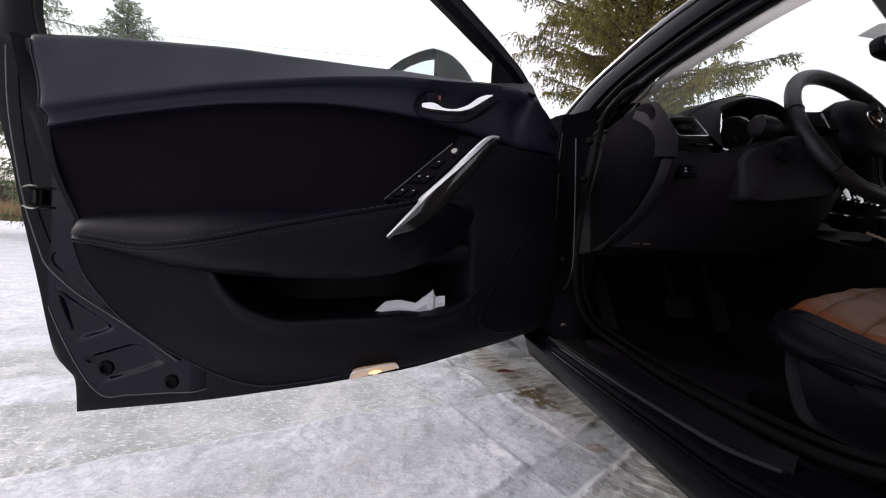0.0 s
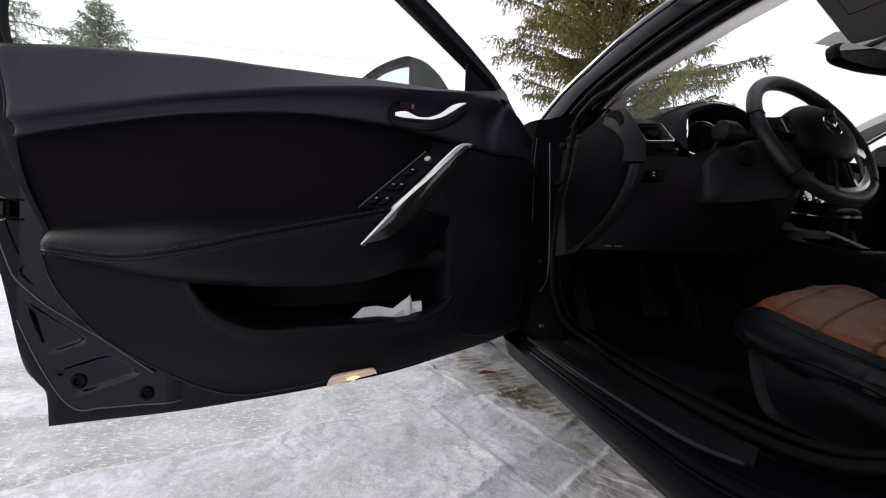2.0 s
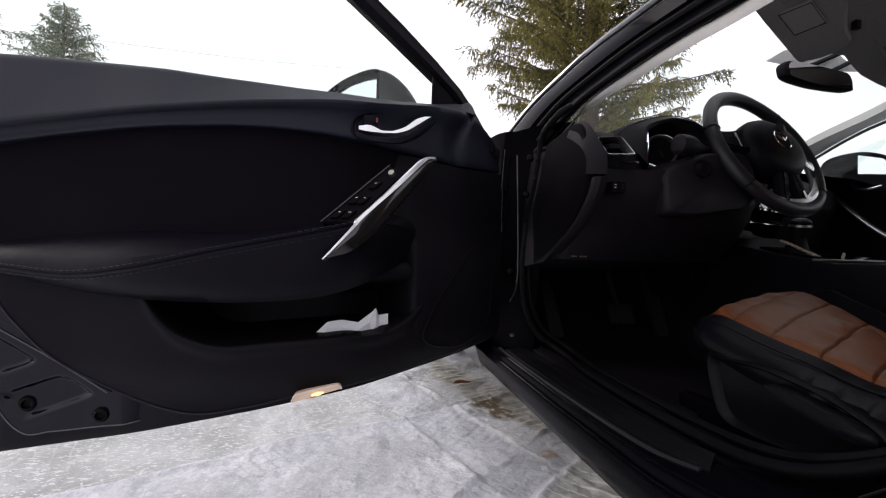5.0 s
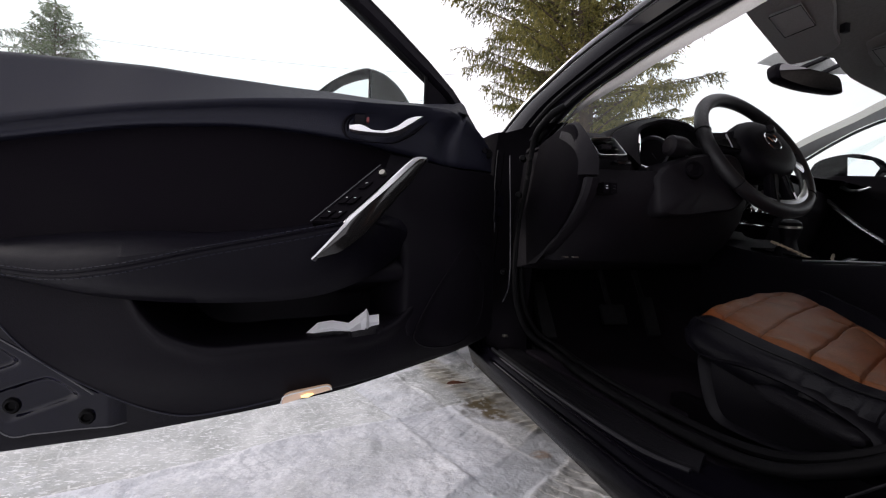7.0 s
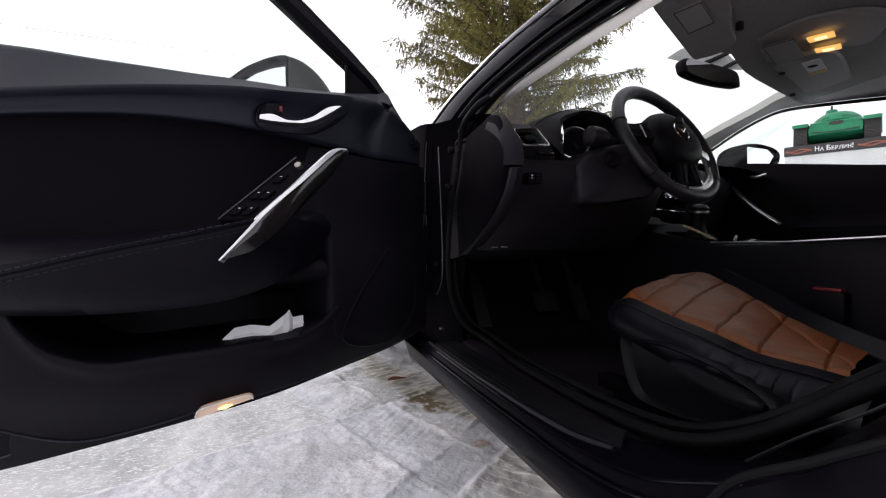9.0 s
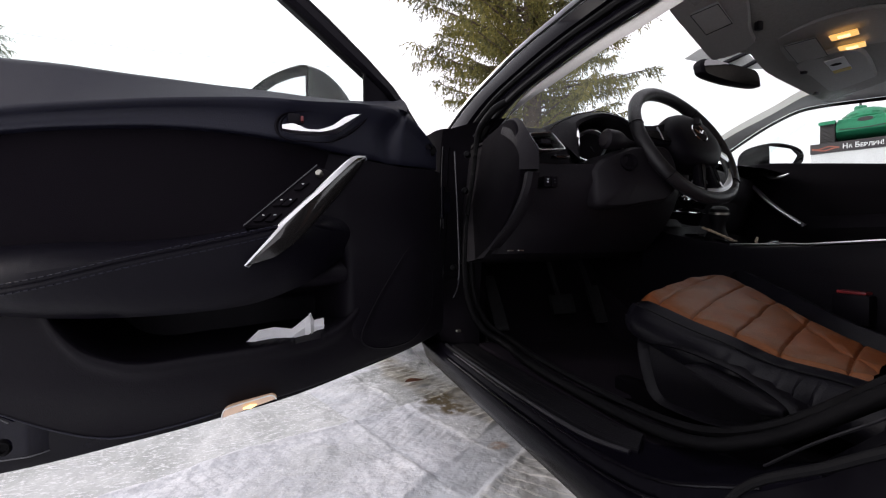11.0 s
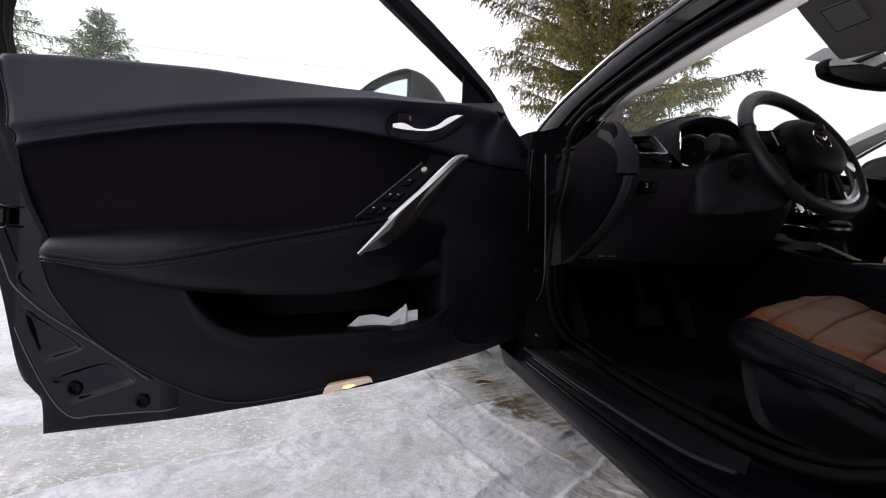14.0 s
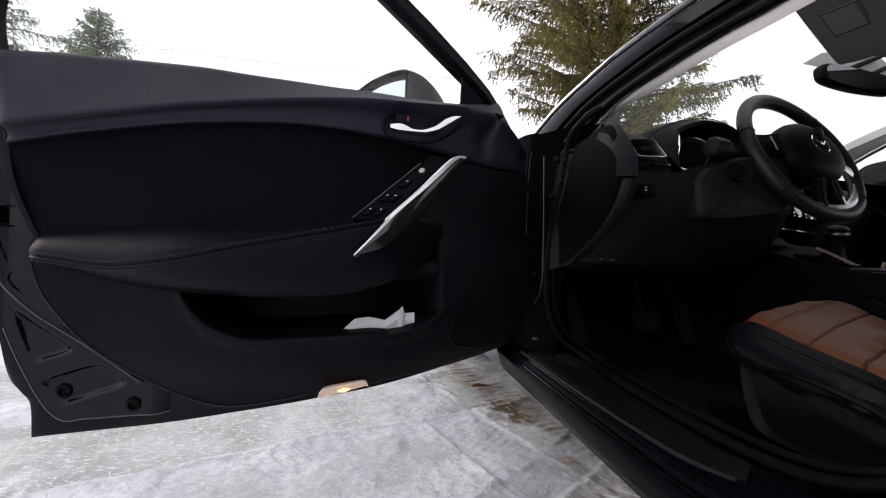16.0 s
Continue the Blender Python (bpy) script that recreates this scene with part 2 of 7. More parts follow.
def snow_material():
    """Packed snow: pressed white crust, glassy grey ice along the tyre tracks, dirty tread prints beside the car."""
    m = bpy.data.materials.new("packed snow and ice")
    m.use_nodes = True
    n, l = m.node_tree.nodes, m.node_tree.links
    b = n["Principled BSDF"]
    at = n.new("ShaderNodeTexCoord")

    def math_node(kind, a, c=None, d=None):
        k = n.new("ShaderNodeMath")
        k.operation = kind
        for i, v in enumerate((a, c, d)):
            if v is None:
                continue
            if isinstance(v, (int, float)):
                k.inputs[i].default_value = v
            else:
                l.new(v, k.inputs[i])
        return k.outputs[0]

    def times(*values):
        out = values[0]
        for v in values[1:]:
            out = math_node("MULTIPLY", out, v)
        return out

    def ramp(value, lo, hi, a=0.0, c=1.0):
        r = n.new("ShaderNodeMapRange")
        for i, v in ((1, lo), (2, hi), (3, a), (4, c)):
            r.inputs[i].default_value = v
        l.new(value, r.inputs[0])
        return r.outputs[0]

    def noise_at(scale, detail, lo, hi, stretch=None, rough=0.55):
        t = n.new("ShaderNodeTexNoise")
        t.inputs["Scale"].default_value, t.inputs["Detail"].default_value, t.inputs["Roughness"].default_value = scale, detail, rough
        if stretch:
            g = n.new("ShaderNodeMapping")
            g.inputs["Rotation"].default_value[2], g.inputs["Scale"].default_value = stretch[0], (stretch[1], stretch[2], 1)
            l.new(at.outputs["Object"], g.inputs["Vector"])
            l.new(g.outputs[0], t.inputs["Vector"])
        else:
            l.new(at.outputs["Object"], t.inputs["Vector"])
        return ramp(t.outputs[0], lo, hi)

    def along(normal):
        d = n.new("ShaderNodeVectorMath")
        d.operation = "DOT_PRODUCT"
        l.new(at.outputs["Object"], d.inputs[0])
        d.inputs[1].default_value = (normal[0], normal[1], 0)
        return d.outputs["Value"]

    def strip(normal, lo, hi, soft, sway=0.02, scale=8.0):
        """1 between two parallel lines on the ground, with slightly ragged edges."""
        w = math_node("MULTIPLY_ADD", noise_at(scale, 5, 0, 1), sway, along(normal))
        up = ramp(w, lo + sway / 2, lo + sway / 2 + soft)
        down = ramp(w, hi + sway / 2 - soft, hi + sway / 2, 1.0, 0.0)
        return times(up, down)

    def stripes(direction, step, sway, lo, hi):
        """Thin lines across a direction, one every step metres."""
        w = math_node("MULTIPLY_ADD", noise_at(11, 4, 0, 1), sway * step, along(direction))
        return ramp(math_node("SINE", times(w, 6.2832 / step)), lo, hi)

    def mix(fac, a, c):
        x = n.new("ShaderNodeMixRGB")
        l.new(fac, x.inputs[0])
        for i, v in ((1, a), (2, c)):
            if isinstance(v, tuple):
                x.inputs[i].default_value = (*v, 1)
            else:
                l.new(v, x.inputs[i])
        return x.outputs[0]

    way_a, way_b, way_c = (ROW_A[1], -ROW_A[0]), (-ROW_B[1], ROW_B[0]), (CUT[1], -CUT[0])
    # crust: white lumps, duller hollows, grey crumbs
    snow = mix(noise_at(3.2, 6, 0.36, 0.62), (0.70, 0.715, 0.755), (0.88, 0.885, 0.91))
    snow = mix(times(noise_at(13, 12, 0.50, 0.57, rough=0.7), 0.75), snow, (0.60, 0.615, 0.65))
    snow = mix(times(noise_at(55, 6, 0.54, 0.66), 0.5), snow, (0.90, 0.90, 0.92))
    snow = mix(times(noise_at(70, 4, 0.66, 0.72), 0.5), snow, (0.50, 0.50, 0.50))
    snow = mix(times(noise_at(38, 9, 0.52, 0.555, rough=0.75), 0.5), snow, (0.58, 0.59, 0.62))
    snow = mix(times(noise_at(46, 6, 0.575, 0.60, rough=0.7), 0.7), snow, (0.93, 0.93, 0.94))
    # glassy ice, with white scratches
    ice = mix(noise_at(5.5, 8, 0.38, 0.62), (0.435, 0.45, 0.435), (0.63, 0.64, 0.63))
    scratch = math_node("MAXIMUM", noise_at(44, 3, 0.60, 0.62, (0.5, 1.0, 2.6)), noise_at(50, 3, 0.605, 0.625, (2.0, 1.0, 2.6)))
    ice = mix(times(scratch, 0.85), ice, (0.90, 0.90, 0.91))
    main = times(strip(ROW_A, 1.15, 1.64, 0.025, 0.05), noise_at(2.6, 6, 0.30, 0.42))
    other = times(strip(ROW_A, 1.92, 2.42, 0.06, 0.10), noise_at(3.0, 6, 0.36, 0.5))
    patches = times(noise_at(1.3, 6, 0.54, 0.62), 0.55)
    icy = math_node("MAXIMUM", math_node("MAXIMUM", main, other), patches)
    colour = mix(icy, snow, ice)
    # tread blocks along both edges of the first track: pale rims, grey cells
    rims = times(math_node("MAXIMUM", stripes(way_a, 0.044, 0.9, 0.86, 0.97), stripes(ROW_A, 0.052, 0.8, 0.90, 0.98)), noise_at(14, 5, 0.42, 0.54))
    for lo, hi, share in ((1.152, 1.215, 0.8), (1.28, 1.62, 0.45)):
        where = times(strip(ROW_A, lo, hi, 0.012), noise_at(4.5, 5, 0.44, 0.56), share)
        colour = mix(times(where, 0.45), colour, (0.46, 0.455, 0.43))
        colour = mix(times(where, rims), colour, (0.88, 0.88, 0.87))
    prints = times(math_node("MAXIMUM", stripes((0.80, 0.60), 0.037, 0.8, 0.72, 0.95), stripes((-0.5, 0.866), 0.055, 0.8, 0.84, 0.97)), noise_at(3.4, 6, 0.46, 0.60), noise_at(17, 5, 0.42, 0.56))
    colour = mix(times(prints, 0.45), colour, (0.56, 0.57, 0.60))
    # second track: blue white pressed snow with fine slanting prints and a raised edge on each side
    bed = strip(ROW_B, -0.75, -0.51, 0.012, 0.012)
    colour = mix(times(bed, 0.6, noise_at(3.5, 6, 0.30, 0.5)), colour, mix(noise_at(12, 9, 0.42, 0.58), (0.60, 0.62, 0.67), (0.82, 0.83, 0.87)))
    fine = times(bed, stripes((-0.76, 0.65), 0.031, 0.35, 0.55, 0.95), noise_at(6, 5, 0.45, 0.60))
    colour = mix(times(fine, 0.5), colour, (0.50, 0.52, 0.57))
    # dirty tread between that track and the car
    dirt = times(strip(ROW_B, -0.40, -0.18, 0.05, 0.05), noise_at(4, 6, 0.32, 0.50))
    colour = mix(times(dirt, 0.9), colour, mix(noise_at(14, 8, 0.40, 0.60), (0.24, 0.215, 0.16), (0.55, 0.525, 0.45)))
    marks = times(dirt, stripes(way_b, 0.040, 0.6, 0.72, 0.95), noise_at(9, 5, 0.40, 0.50))
    colour = mix(times(marks, 0.9), colour, (0.86, 0.845, 0.81))
    # wet blue grey cut that crosses both
    wet = strip(CUT, -0.858, -0.692, 0.014, 0.02)
    wet_tone = mix(noise_at(8, 8, 0.38, 0.60), (0.42, 0.44, 0.465), (0.66, 0.68, 0.72))
    wet_tone = mix(times(noise_at(20, 8, 0.56, 0.66), 0.6), wet_tone, (0.72, 0.73, 0.76))
    colour = mix(times(wet, 0.85, noise_at(4, 6, 0.28, 0.48)), colour, wet_tone)
    past = strip(CUT, -0.692, -0.40, 0.012, 0.02)
    colour = mix(times(past, 0.8), colour, mix(noise_at(11, 8, 0.40, 0.60), (0.36, 0.35, 0.32), (0.74, 0.74, 0.74)))
    colour = mix(times(past, stripes(way_c, 0.042, 0.6, 0.75, 0.95)), colour, (0.84, 0.83, 0.80))
    # pale raised rims of the pressed bands
    for normal, off, wide in ((ROW_B, -0.512, 0.014), (ROW_B, -0.758, 0.010), (CUT, -0.866, 0.010), (CUT, -0.692, 0.016), (ROW_A, 1.142, 0.014)):
        colour = mix(times(strip(normal, off, off + wide, 0.004, 0.012), noise_at(9, 6, 0.44, 0.56), 0.55), colour, (0.90, 0.90, 0.91))
    # brown earth and rusty spots
    for x, y, r, tone, full in ((-0.735, 0.90, 0.10, (0.19, 0.15, 0.085), 1.0), (-0.70, 0.79, 0.075, (0.20, 0.155, 0.09), 1.0), (-0.665, 0.45, 0.04, (0.33, 0.20, 0.11), 0.7), (-0.80, 0.80, 0.05, (0.30, 0.29, 0.27), 0.7), (-1.02, 1.28, 0.05, (0.20, 0.20, 0.20), 0.6)):
        spot = n.new("ShaderNodeVectorMath")
        spot.operation = "DISTANCE"
        l.new(at.outputs["Object"], spot.inputs[0])
        spot.inputs[1].default_value = (x, y, 0)
        colour = mix(times(ramp(spot.outputs["Value"], r * 0.55, r, 1.0, 0.0), noise_at(26, 8, 0.36, 0.50), full), colour, tone)
    l.new(colour, b.inputs["Base Color"])
    l.new(ramp(math_node("MAXIMUM", icy, wet), 0, 1, 0.75, 0.34), b.inputs["Roughness"])
    b.inputs["Specular IOR Level"].default_value = 0.35
    normal = None
    for scale, depth in ((8, 0.009), (30, 0.006), (110, 0.002)):
        t = n.new("ShaderNodeTexNoise")
        t.inputs["Scale"].default_value, t.inputs["Detail"].default_value = scale, 5
        l.new(at.outputs["Object"], t.inputs["Vector"])
        u = n.new("ShaderNodeBump")
        u.inputs["Distance"].default_value = depth
        l.new(t.outputs[0], u.inputs["Height"])
        if normal is not None:
            l.new(normal, u.inputs["Normal"])
        normal = u.outputs[0]
    l.new(normal, b.inputs["Normal"])
    return m


SNOW = snow_material()


# ---- building helpers ----
def curve(*pts):
    """A smooth function through (place, value) pairs."""
    pts = sorted(pts)
    xs, ys = np.array([p[0] for p in pts], float), np.array([p[1] for p in pts], float)
    slope = np.gradient(ys, xs) if len(xs) > 2 else np.full(2, (ys[1] - ys[0]) / (xs[1] - xs[0]))

    def value(x):
        x = min(max(x, xs[0]), xs[-1])
        i = int(min(max(np.searchsorted(xs, x) - 1, 0), len(xs) - 2))
        h = xs[i + 1] - xs[i]
        t = (x - xs[i]) / h
        return float((2 * t**3 - 3 * t**2 + 1) * ys[i] + (t**3 - 2 * t**2 + t) * h * slope[i] + (3 * t**2 - 2 * t**3) * ys[i + 1] + (t**3 - t**2) * h * slope[i + 1])
    return value


def smooth(a, b, x):
    t = min(max((x - a) / (b - a), 0.0), 1.0)
    return t * t * (3 - 2 * t)


def spline(pts, steps=8, closed=False):
    """Points along a smooth line through pts."""
    p = [Vector(q) for q in pts]
    n, out = len(p), []
    last = n if closed else n - 1
    for i in range(last):
        a, b = p[i], p[(i + 1) % n]
        before = p[i - 1] if closed or i > 0 else a
        after = p[(i + 2) % n] if closed or i + 2 < n else b
        for s in range(steps):
            t = s / steps
            out.append(0.5 * (2 * a + (b - before) * t + (2 * before - 5 * a + 4 * b - after) * t**2 + (3 * a - before - 3 * b + after) * t**3))
    if not closed:
        out.append(p[-1])
    return out


def skin(bm, rows, ring=False):
    """Quads between rows of points; ring joins each row's ends."""
    vs = [[bm.verts.new(q) for q in row] for row in rows]
    for a, b in zip(vs, vs[1:]):
        n = len(a)
        for i in range(n if ring else n - 1):
            j = (i + 1) % n
            try:
                bm.faces.new((a[i], a[j], b[j], b[i]))
            except ValueError:
                pass
    return vs


def loft(bm, rings):
    vs = skin(bm, rings, True)
    bm.faces.new(vs[0][::-1])
    bm.faces.new(vs[-1])
    return vs


def tube(bm, pts, r, n=8, flat=1.0, up=(0, 0, 1)):
    """A round rod along pts; r is a number or a function of 0..1; flat squashes it across."""
    pts = [Vector(p) for p in pts]
    rings = []
    for i, p in enumerate(pts):
        way = (pts[min(i + 1, len(pts) - 1)] - pts[max(i - 1, 0)]).normalized()
        ref = Vector(up) if abs(way.dot(Vector(up))) < 0.95 else Vector((1, 0, 0))
        u = way.cross(ref).normalized()
        v = u.cross(way)
        k = r(i / (len(pts) - 1)) if callable(r) else r
        rings.append([p + u * k * math.cos(a) + v * k * flat * math.sin(a) for a in (2 * math.pi * j / n for j in range(n))])
    loft(bm, rings)


def box(bm, lo, hi, bevel=0.0, seg=2, m=None):
    lo, hi = Vector(lo), Vector(hi)
    made = bmesh.ops.create_cube(bm, size=1.0, matrix=Matrix.Translation((lo + hi) / 2) @ Matrix.Diagonal((*(hi - lo), 1)))["verts"]
    if bevel:
        edges = list({e for v in made for e in v.link_edges})
        made = bmesh.ops.bevel(bm, geom=edges, offset=bevel, segments=seg, affect="EDGES", profile=0.6)["verts"]
        made = [v for v in made if v.is_valid]
    if m is not None:
        seen, todo = set(), list(made)
        while todo:
            v = todo.pop()
            if v in seen:
                continue
            seen.add(v)
            todo += [e.other_vert(v) for e in v.link_edges]
        bmesh.ops.transform(bm, matrix=m, verts=list(seen))


def plate(bm, outline, thick, bevel=0.0):
    """A flat plate: a closed outline of points pushed along the vector thick."""
    pts = [Vector(p) for p in outline]
    thick = Vector(thick)
    mid = sum(pts, Vector()) / len(pts)
    if bevel:
        inner = [p + (mid - p).normalized() * bevel for p in pts]
        edge = thick.normalized() * bevel
        loft(bm, [inner, [p + edge for p in pts], [p + thick - edge for p in pts], [p + thick for p in inner]])
    else:
        loft(bm, [pts, [p + thick for p in pts]])


def lathe(bm, profile, at, axis=(0, 0, 1), n=20):
    """A turned shape: (radius, height) pairs about an axis at a place."""
    turn = Vector(axis).to_track_quat("Z", "Y").to_matrix()
    rings = [[Vector(at) + turn @ Vector((r * math.cos(a), r * math.sin(a), h)) for a in (2 * math.pi * j / n for j in range(n))] for r, h in profile]
    loft(bm, rings)


def link(name, bm, mat, flat=False):
    bmesh.ops.recalc_face_normals(bm, faces=bm.faces[:])
    me = bpy.data.meshes.new(name)
    bm.to_mesh(me)
    bm.free()
    me.materials.append(mat)
    if not flat:
        me.polygons.foreach_set("use_smooth", [True] * len(me.polygons))
        me.set_sharp_from_angle(angle=radians(38))
    return new(name, me)


def part(name, bm, mat, parent, label="", flat=False):
    ob = link(name, bm, mat, flat)
    ob.parent = parent
    ob.matrix_parent_inverse = Matrix.Identity(4)
    if label:
        ob["label"] = label
    return ob


def thing(name, label, category, group="", kind=""):
    return tagged(new(name), label, category, group, kind)


# ---- ground: one sheet of trodden snow out to the horizon ----
def ground():
    def steps(lo, a, b, hi, fine):
        """Places from lo to hi: even and fine from a to b, then wider and wider."""
        xs = list(np.arange(a, b + 1e-6, fine))
        left, right, s = [], [], fine
        while a > lo:
            s *= 1.22
            a -= s
            left.append(a)
        s = fine
        while b < hi:
            s *= 1.22
            b += s
            right.append(b)
        return left[::-1] + xs + right
    xs, ys = steps(-900, -2.7, -0.55, 900, 0.007), steps(-900, 0.2, 1.55, 900, 0.007)
    row_a, row_b, cut = Vector(ROW_A), Vector(ROW_B), Vector(CUT)
    way_a, way_b = Vector((row_a.y, -row_a.x)), Vector((-0.76, 0.65))
    verts = []
    for y in ys:
        for x in xs:
            near = 1 - smooth(3, 9, math.hypot(x + 1.3, y - 0.5))
            z = 0.0
            if near > 0:
                z = 0.016 * noise.noise((x * 1.9, y * 1.9, 0)) + 0.009 * noise.noise((x * 7, y * 7, 3)) + 0.004 * noise.noise((x * 23, y * 23, 7))
                p = Vector((x, y))
                # first track: a sunk bed with block prints along its near edge
                w = p.dot(row_a) - 1.15 + 0.03 * noise.noise((x * 4, y * 4, 5))
                z -= 0.011 * smooth(-0.01, 0.025, w) * (1 - smooth(0.40, 0.50, w)) - 0.006 * math.exp(-((w + 0.01) / 0.018) ** 2)
                block = abs((p.dot(way_a) / 0.044) % 1 - 0.5) < 0.34 and abs((w / 0.052) % 1 - 0.5) < 0.36
                z -= 0.004 * block * smooth(0.0, 0.012, w) * (1 - smooth(0.055, 0.075, w)) * smooth(-0.2, 0.2, noise.noise((x * 2, y * 2, 9)))
                # second track: a flat bed between two raised edges, fine prints across it
                w = p.dot(row_b) + 0.75 + 0.008 * noise.noise((x * 6, y * 6, 15))
                bed = smooth(0, 0.015, w) * (1 - smooth(0.225, 0.24, w))
                ragged = 0.4 + 0.6 * smooth(-0.3, 0.3, noise.noise((x * 9, y * 9, 31)))
                z = z * (1 - 0.3 * bed) - 0.003 * bed + ragged * (0.0022 * math.exp(-((w + 0.006) / 0.008) ** 2) + 0.003 * math.exp(-((w - 0.246) / 0.008) ** 2))
                z -= 0.0012 * bed * (abs((p.dot(way_b) / 0.031) % 1 - 0.5) < 0.16) * smooth(-0.3, 0.1, noise.noise((x * 5, y * 5, 19)))
                z += 0.0022 * ragged * smooth(0.31, 0.34, w) * (1 - smooth(0.55, 0.6, w)) * (abs((p.dot(Vector((-row_b.y, row_b.x))) / 0.040) % 1 - 0.5) < 0.2)
                w = p.dot(cut) + 0.858 + 0.01 * noise.noise((x * 6, y * 6, 25))
                wet = smooth(0, 0.012, w) * (1 - smooth(0.155, 0.167, w))
                z = z * (1 - 0.3 * wet) - 0.003 * wet + ragged * (0.003 * math.exp(-((w + 0.006) / 0.008) ** 2) + 0.006 * math.exp(-((w - 0.175) / 0.014) ** 2))
                z *= near
            far = smooth(12, 60, math.hypot(x, y))
            z += far * 0.5 * noise.noise((x * 0.02, y * 0.02, 2))
            verts.append((x, y, z))
    nx, ny = len(xs), len(ys)
    faces = [(j * nx + i, j * nx + i + 1, (j + 1) * nx + i + 1, (j + 1) * nx + i) for j in range(ny - 1) for i in range(nx - 1)]
    me = bpy.data.meshes.new("ground")
    me.from_pydata(verts, [], faces)
    me.materials.append(SNOW)
    me.polygons.foreach_set("use_smooth", [True] * len(faces))
    tagged(new("ground", me), "packed snow and grey ice with tyre tracks", "ground", kind="structure")


ground()

def lin(a, b, n):
    return [a + (b - a) * i / n for i in range(n + 1)]


# ---- the car: shell, pillars, roof, sill, floor ----
car = thing("car", "black saloon car with its driver's door wide open on snow", "car")


def car_shell():
    # front pillar and roof rail of the driver's side, from the sill of the glass back over the door opening
    outer = spline([(-0.80, 0.76, 0.95), (-0.745, 0.544, 1.080), (-0.690, 0.399, 1.154), (-0.655, 0.287, 1.193), (-0.63, 0.155, 1.211), (-0.61, -0.1, 1.22), (-0.6, -0.6, 1.22), (-0.6, -1.3, 1.20)], 6)
    edge = spline([(-0.80, 0.25, 0.90), (-0.735, 0.174, 1.004), (-0.690, 0.043, 1.049), (-0.655, -0.065, 1.075), (-0.635, -0.14, 1.085), (-0.625, -0.28, 1.085), (-0.625, -0.7, 1.08), (-0.63, -1.3, 1.07)], 6)
    bm = bmesh.new()
    rings = []
    for o, e in zip(outer, edge):
        out = Vector((-0.035, -0.01, 0.0))
        ring = [o, o * 0.72 + e * 0.28 + out * 0.8, o * 0.5 + e * 0.5 + out * 0.55, o * 0.47 + e * 0.53 + out * 0.1, o * 0.28 + e * 0.72 + out * 0.0, e + out * 0.1, e + Vector((0.004, 0.03, 0.012)), o + Vector((0.05, 0.0, -0.02))]
        rings.append(ring)
    loft(bm, rings)
    part("front_pillar", bm, POST, car, "glossy black front pillar and roof rail")
    # the rubber lips that run along the pillar
    for share, push, r in ((0.16, 0.022, 0.003), (0.34, 0.018, 0.004), (0.60, 0.006, 0.009), (0.90, 0.006, 0.008)):
        bm = bmesh.new()
        tube(bm, [o * (1 - share) + e * share + Vector((-push, -0.004, 0)) for o, e in zip(outer, edge)], r, 8)
        part("door_seal", bm, RUBBER, car, "black rubber door seal")
    # added satin strip imitates the white sky reflection on the black pillar's outer face
    bm = bmesh.new()
    rows = []
    for i, (o, e) in enumerate(zip(outer, edge)):
        wide = 0.014 * (1 - 0.75 * smooth(6, 26, i))
        down = (e - o).normalized()
        face = Vector((-0.005, -0.002, 0.004))
        rows.append([o + face * 1.6 - down * 0.003, o + face * 2.2 + down * wide * 0.5, o + face * 1.8 + down * wide, o + down * wide, o - down * 0.003])
    loft(bm, rows)
    part("pillar_glint", bm, SATIN, car, "satin strip for the sky's glint on the pillar")
    # grey inner cover of the pillar
    glass = spline([(-0.788, 0.337, 0.887), (-0.731, 0.211, 0.983), (-0.683, 0.056, 1.024), (-0.655, -0.063, 1.046), (-0.636, -0.153, 1.056), (-0.626, -0.232, 1.062)], 6)
    rim = spline([(-0.77, 0.27, 0.90), (-0.728, 0.174, 1.004), (-0.684, 0.043, 1.049), (-0.650, -0.065, 1.075), (-0.630, -0.14, 1.085), (-0.62, -0.28, 1.10)], 6)
    bm = bmesh.new()
    loft(bm, [[g, g * 0.6 + r * 0.4 + Vector((-0.004, -0.003, -0.001)), r + Vector((-0.002, -0.004, 0)), r + Vector((0.02, 0.02, 0.02)), g + Vector((0.02, 0.03, 0.02))] for g, r in zip(glass, rim)])
    part("pillar_cover", bm, PILLAR, car, "light grey inner pillar cover")
    # passenger side pillar, rail and inner cover
    far_o = spline([(0.66, 0.95, 1.02), (0.64, 0.807, 1.088), (0.62, 0.680, 1.126), (0.58, 0.476, 1.160), (0.53, 0.310, 1.182), (0.50, 0.1, 1.185), (0.50, -0.6, 1.185)], 6)
    far_e = spline([(0.70, 0.83, 1.045), (0.70, 0.741, 1.086), (0.70, 0.640, 1.130), (0.70, 0.528, 1.167), (0.70, 0.42, 1.181), (0.70, 0.222, 1.155), (0.69, 0.03, 1.12)], 6)
    bm = bmesh.new()
    tube(bm, [e + Vector((0.004, -0.002, -0.007)) for e in far_e], 0.0065, 8)
    part("window_seal", bm, RUBBER, car, "black seal along the passenger window")
    bm = bmesh.new()
    loft(bm, [[o, o * 0.5 + e * 0.5 + Vector((-0.003, -0.005, -0.002)), e, e + Vector((0.05, 0.02, 0.02)), o + Vector((0.07, 0.05, 0.05))] for o, e in zip(far_o, far_e)])
    part("pillar_cover", bm, PILLAR, car, "light grey inner pillar cover")
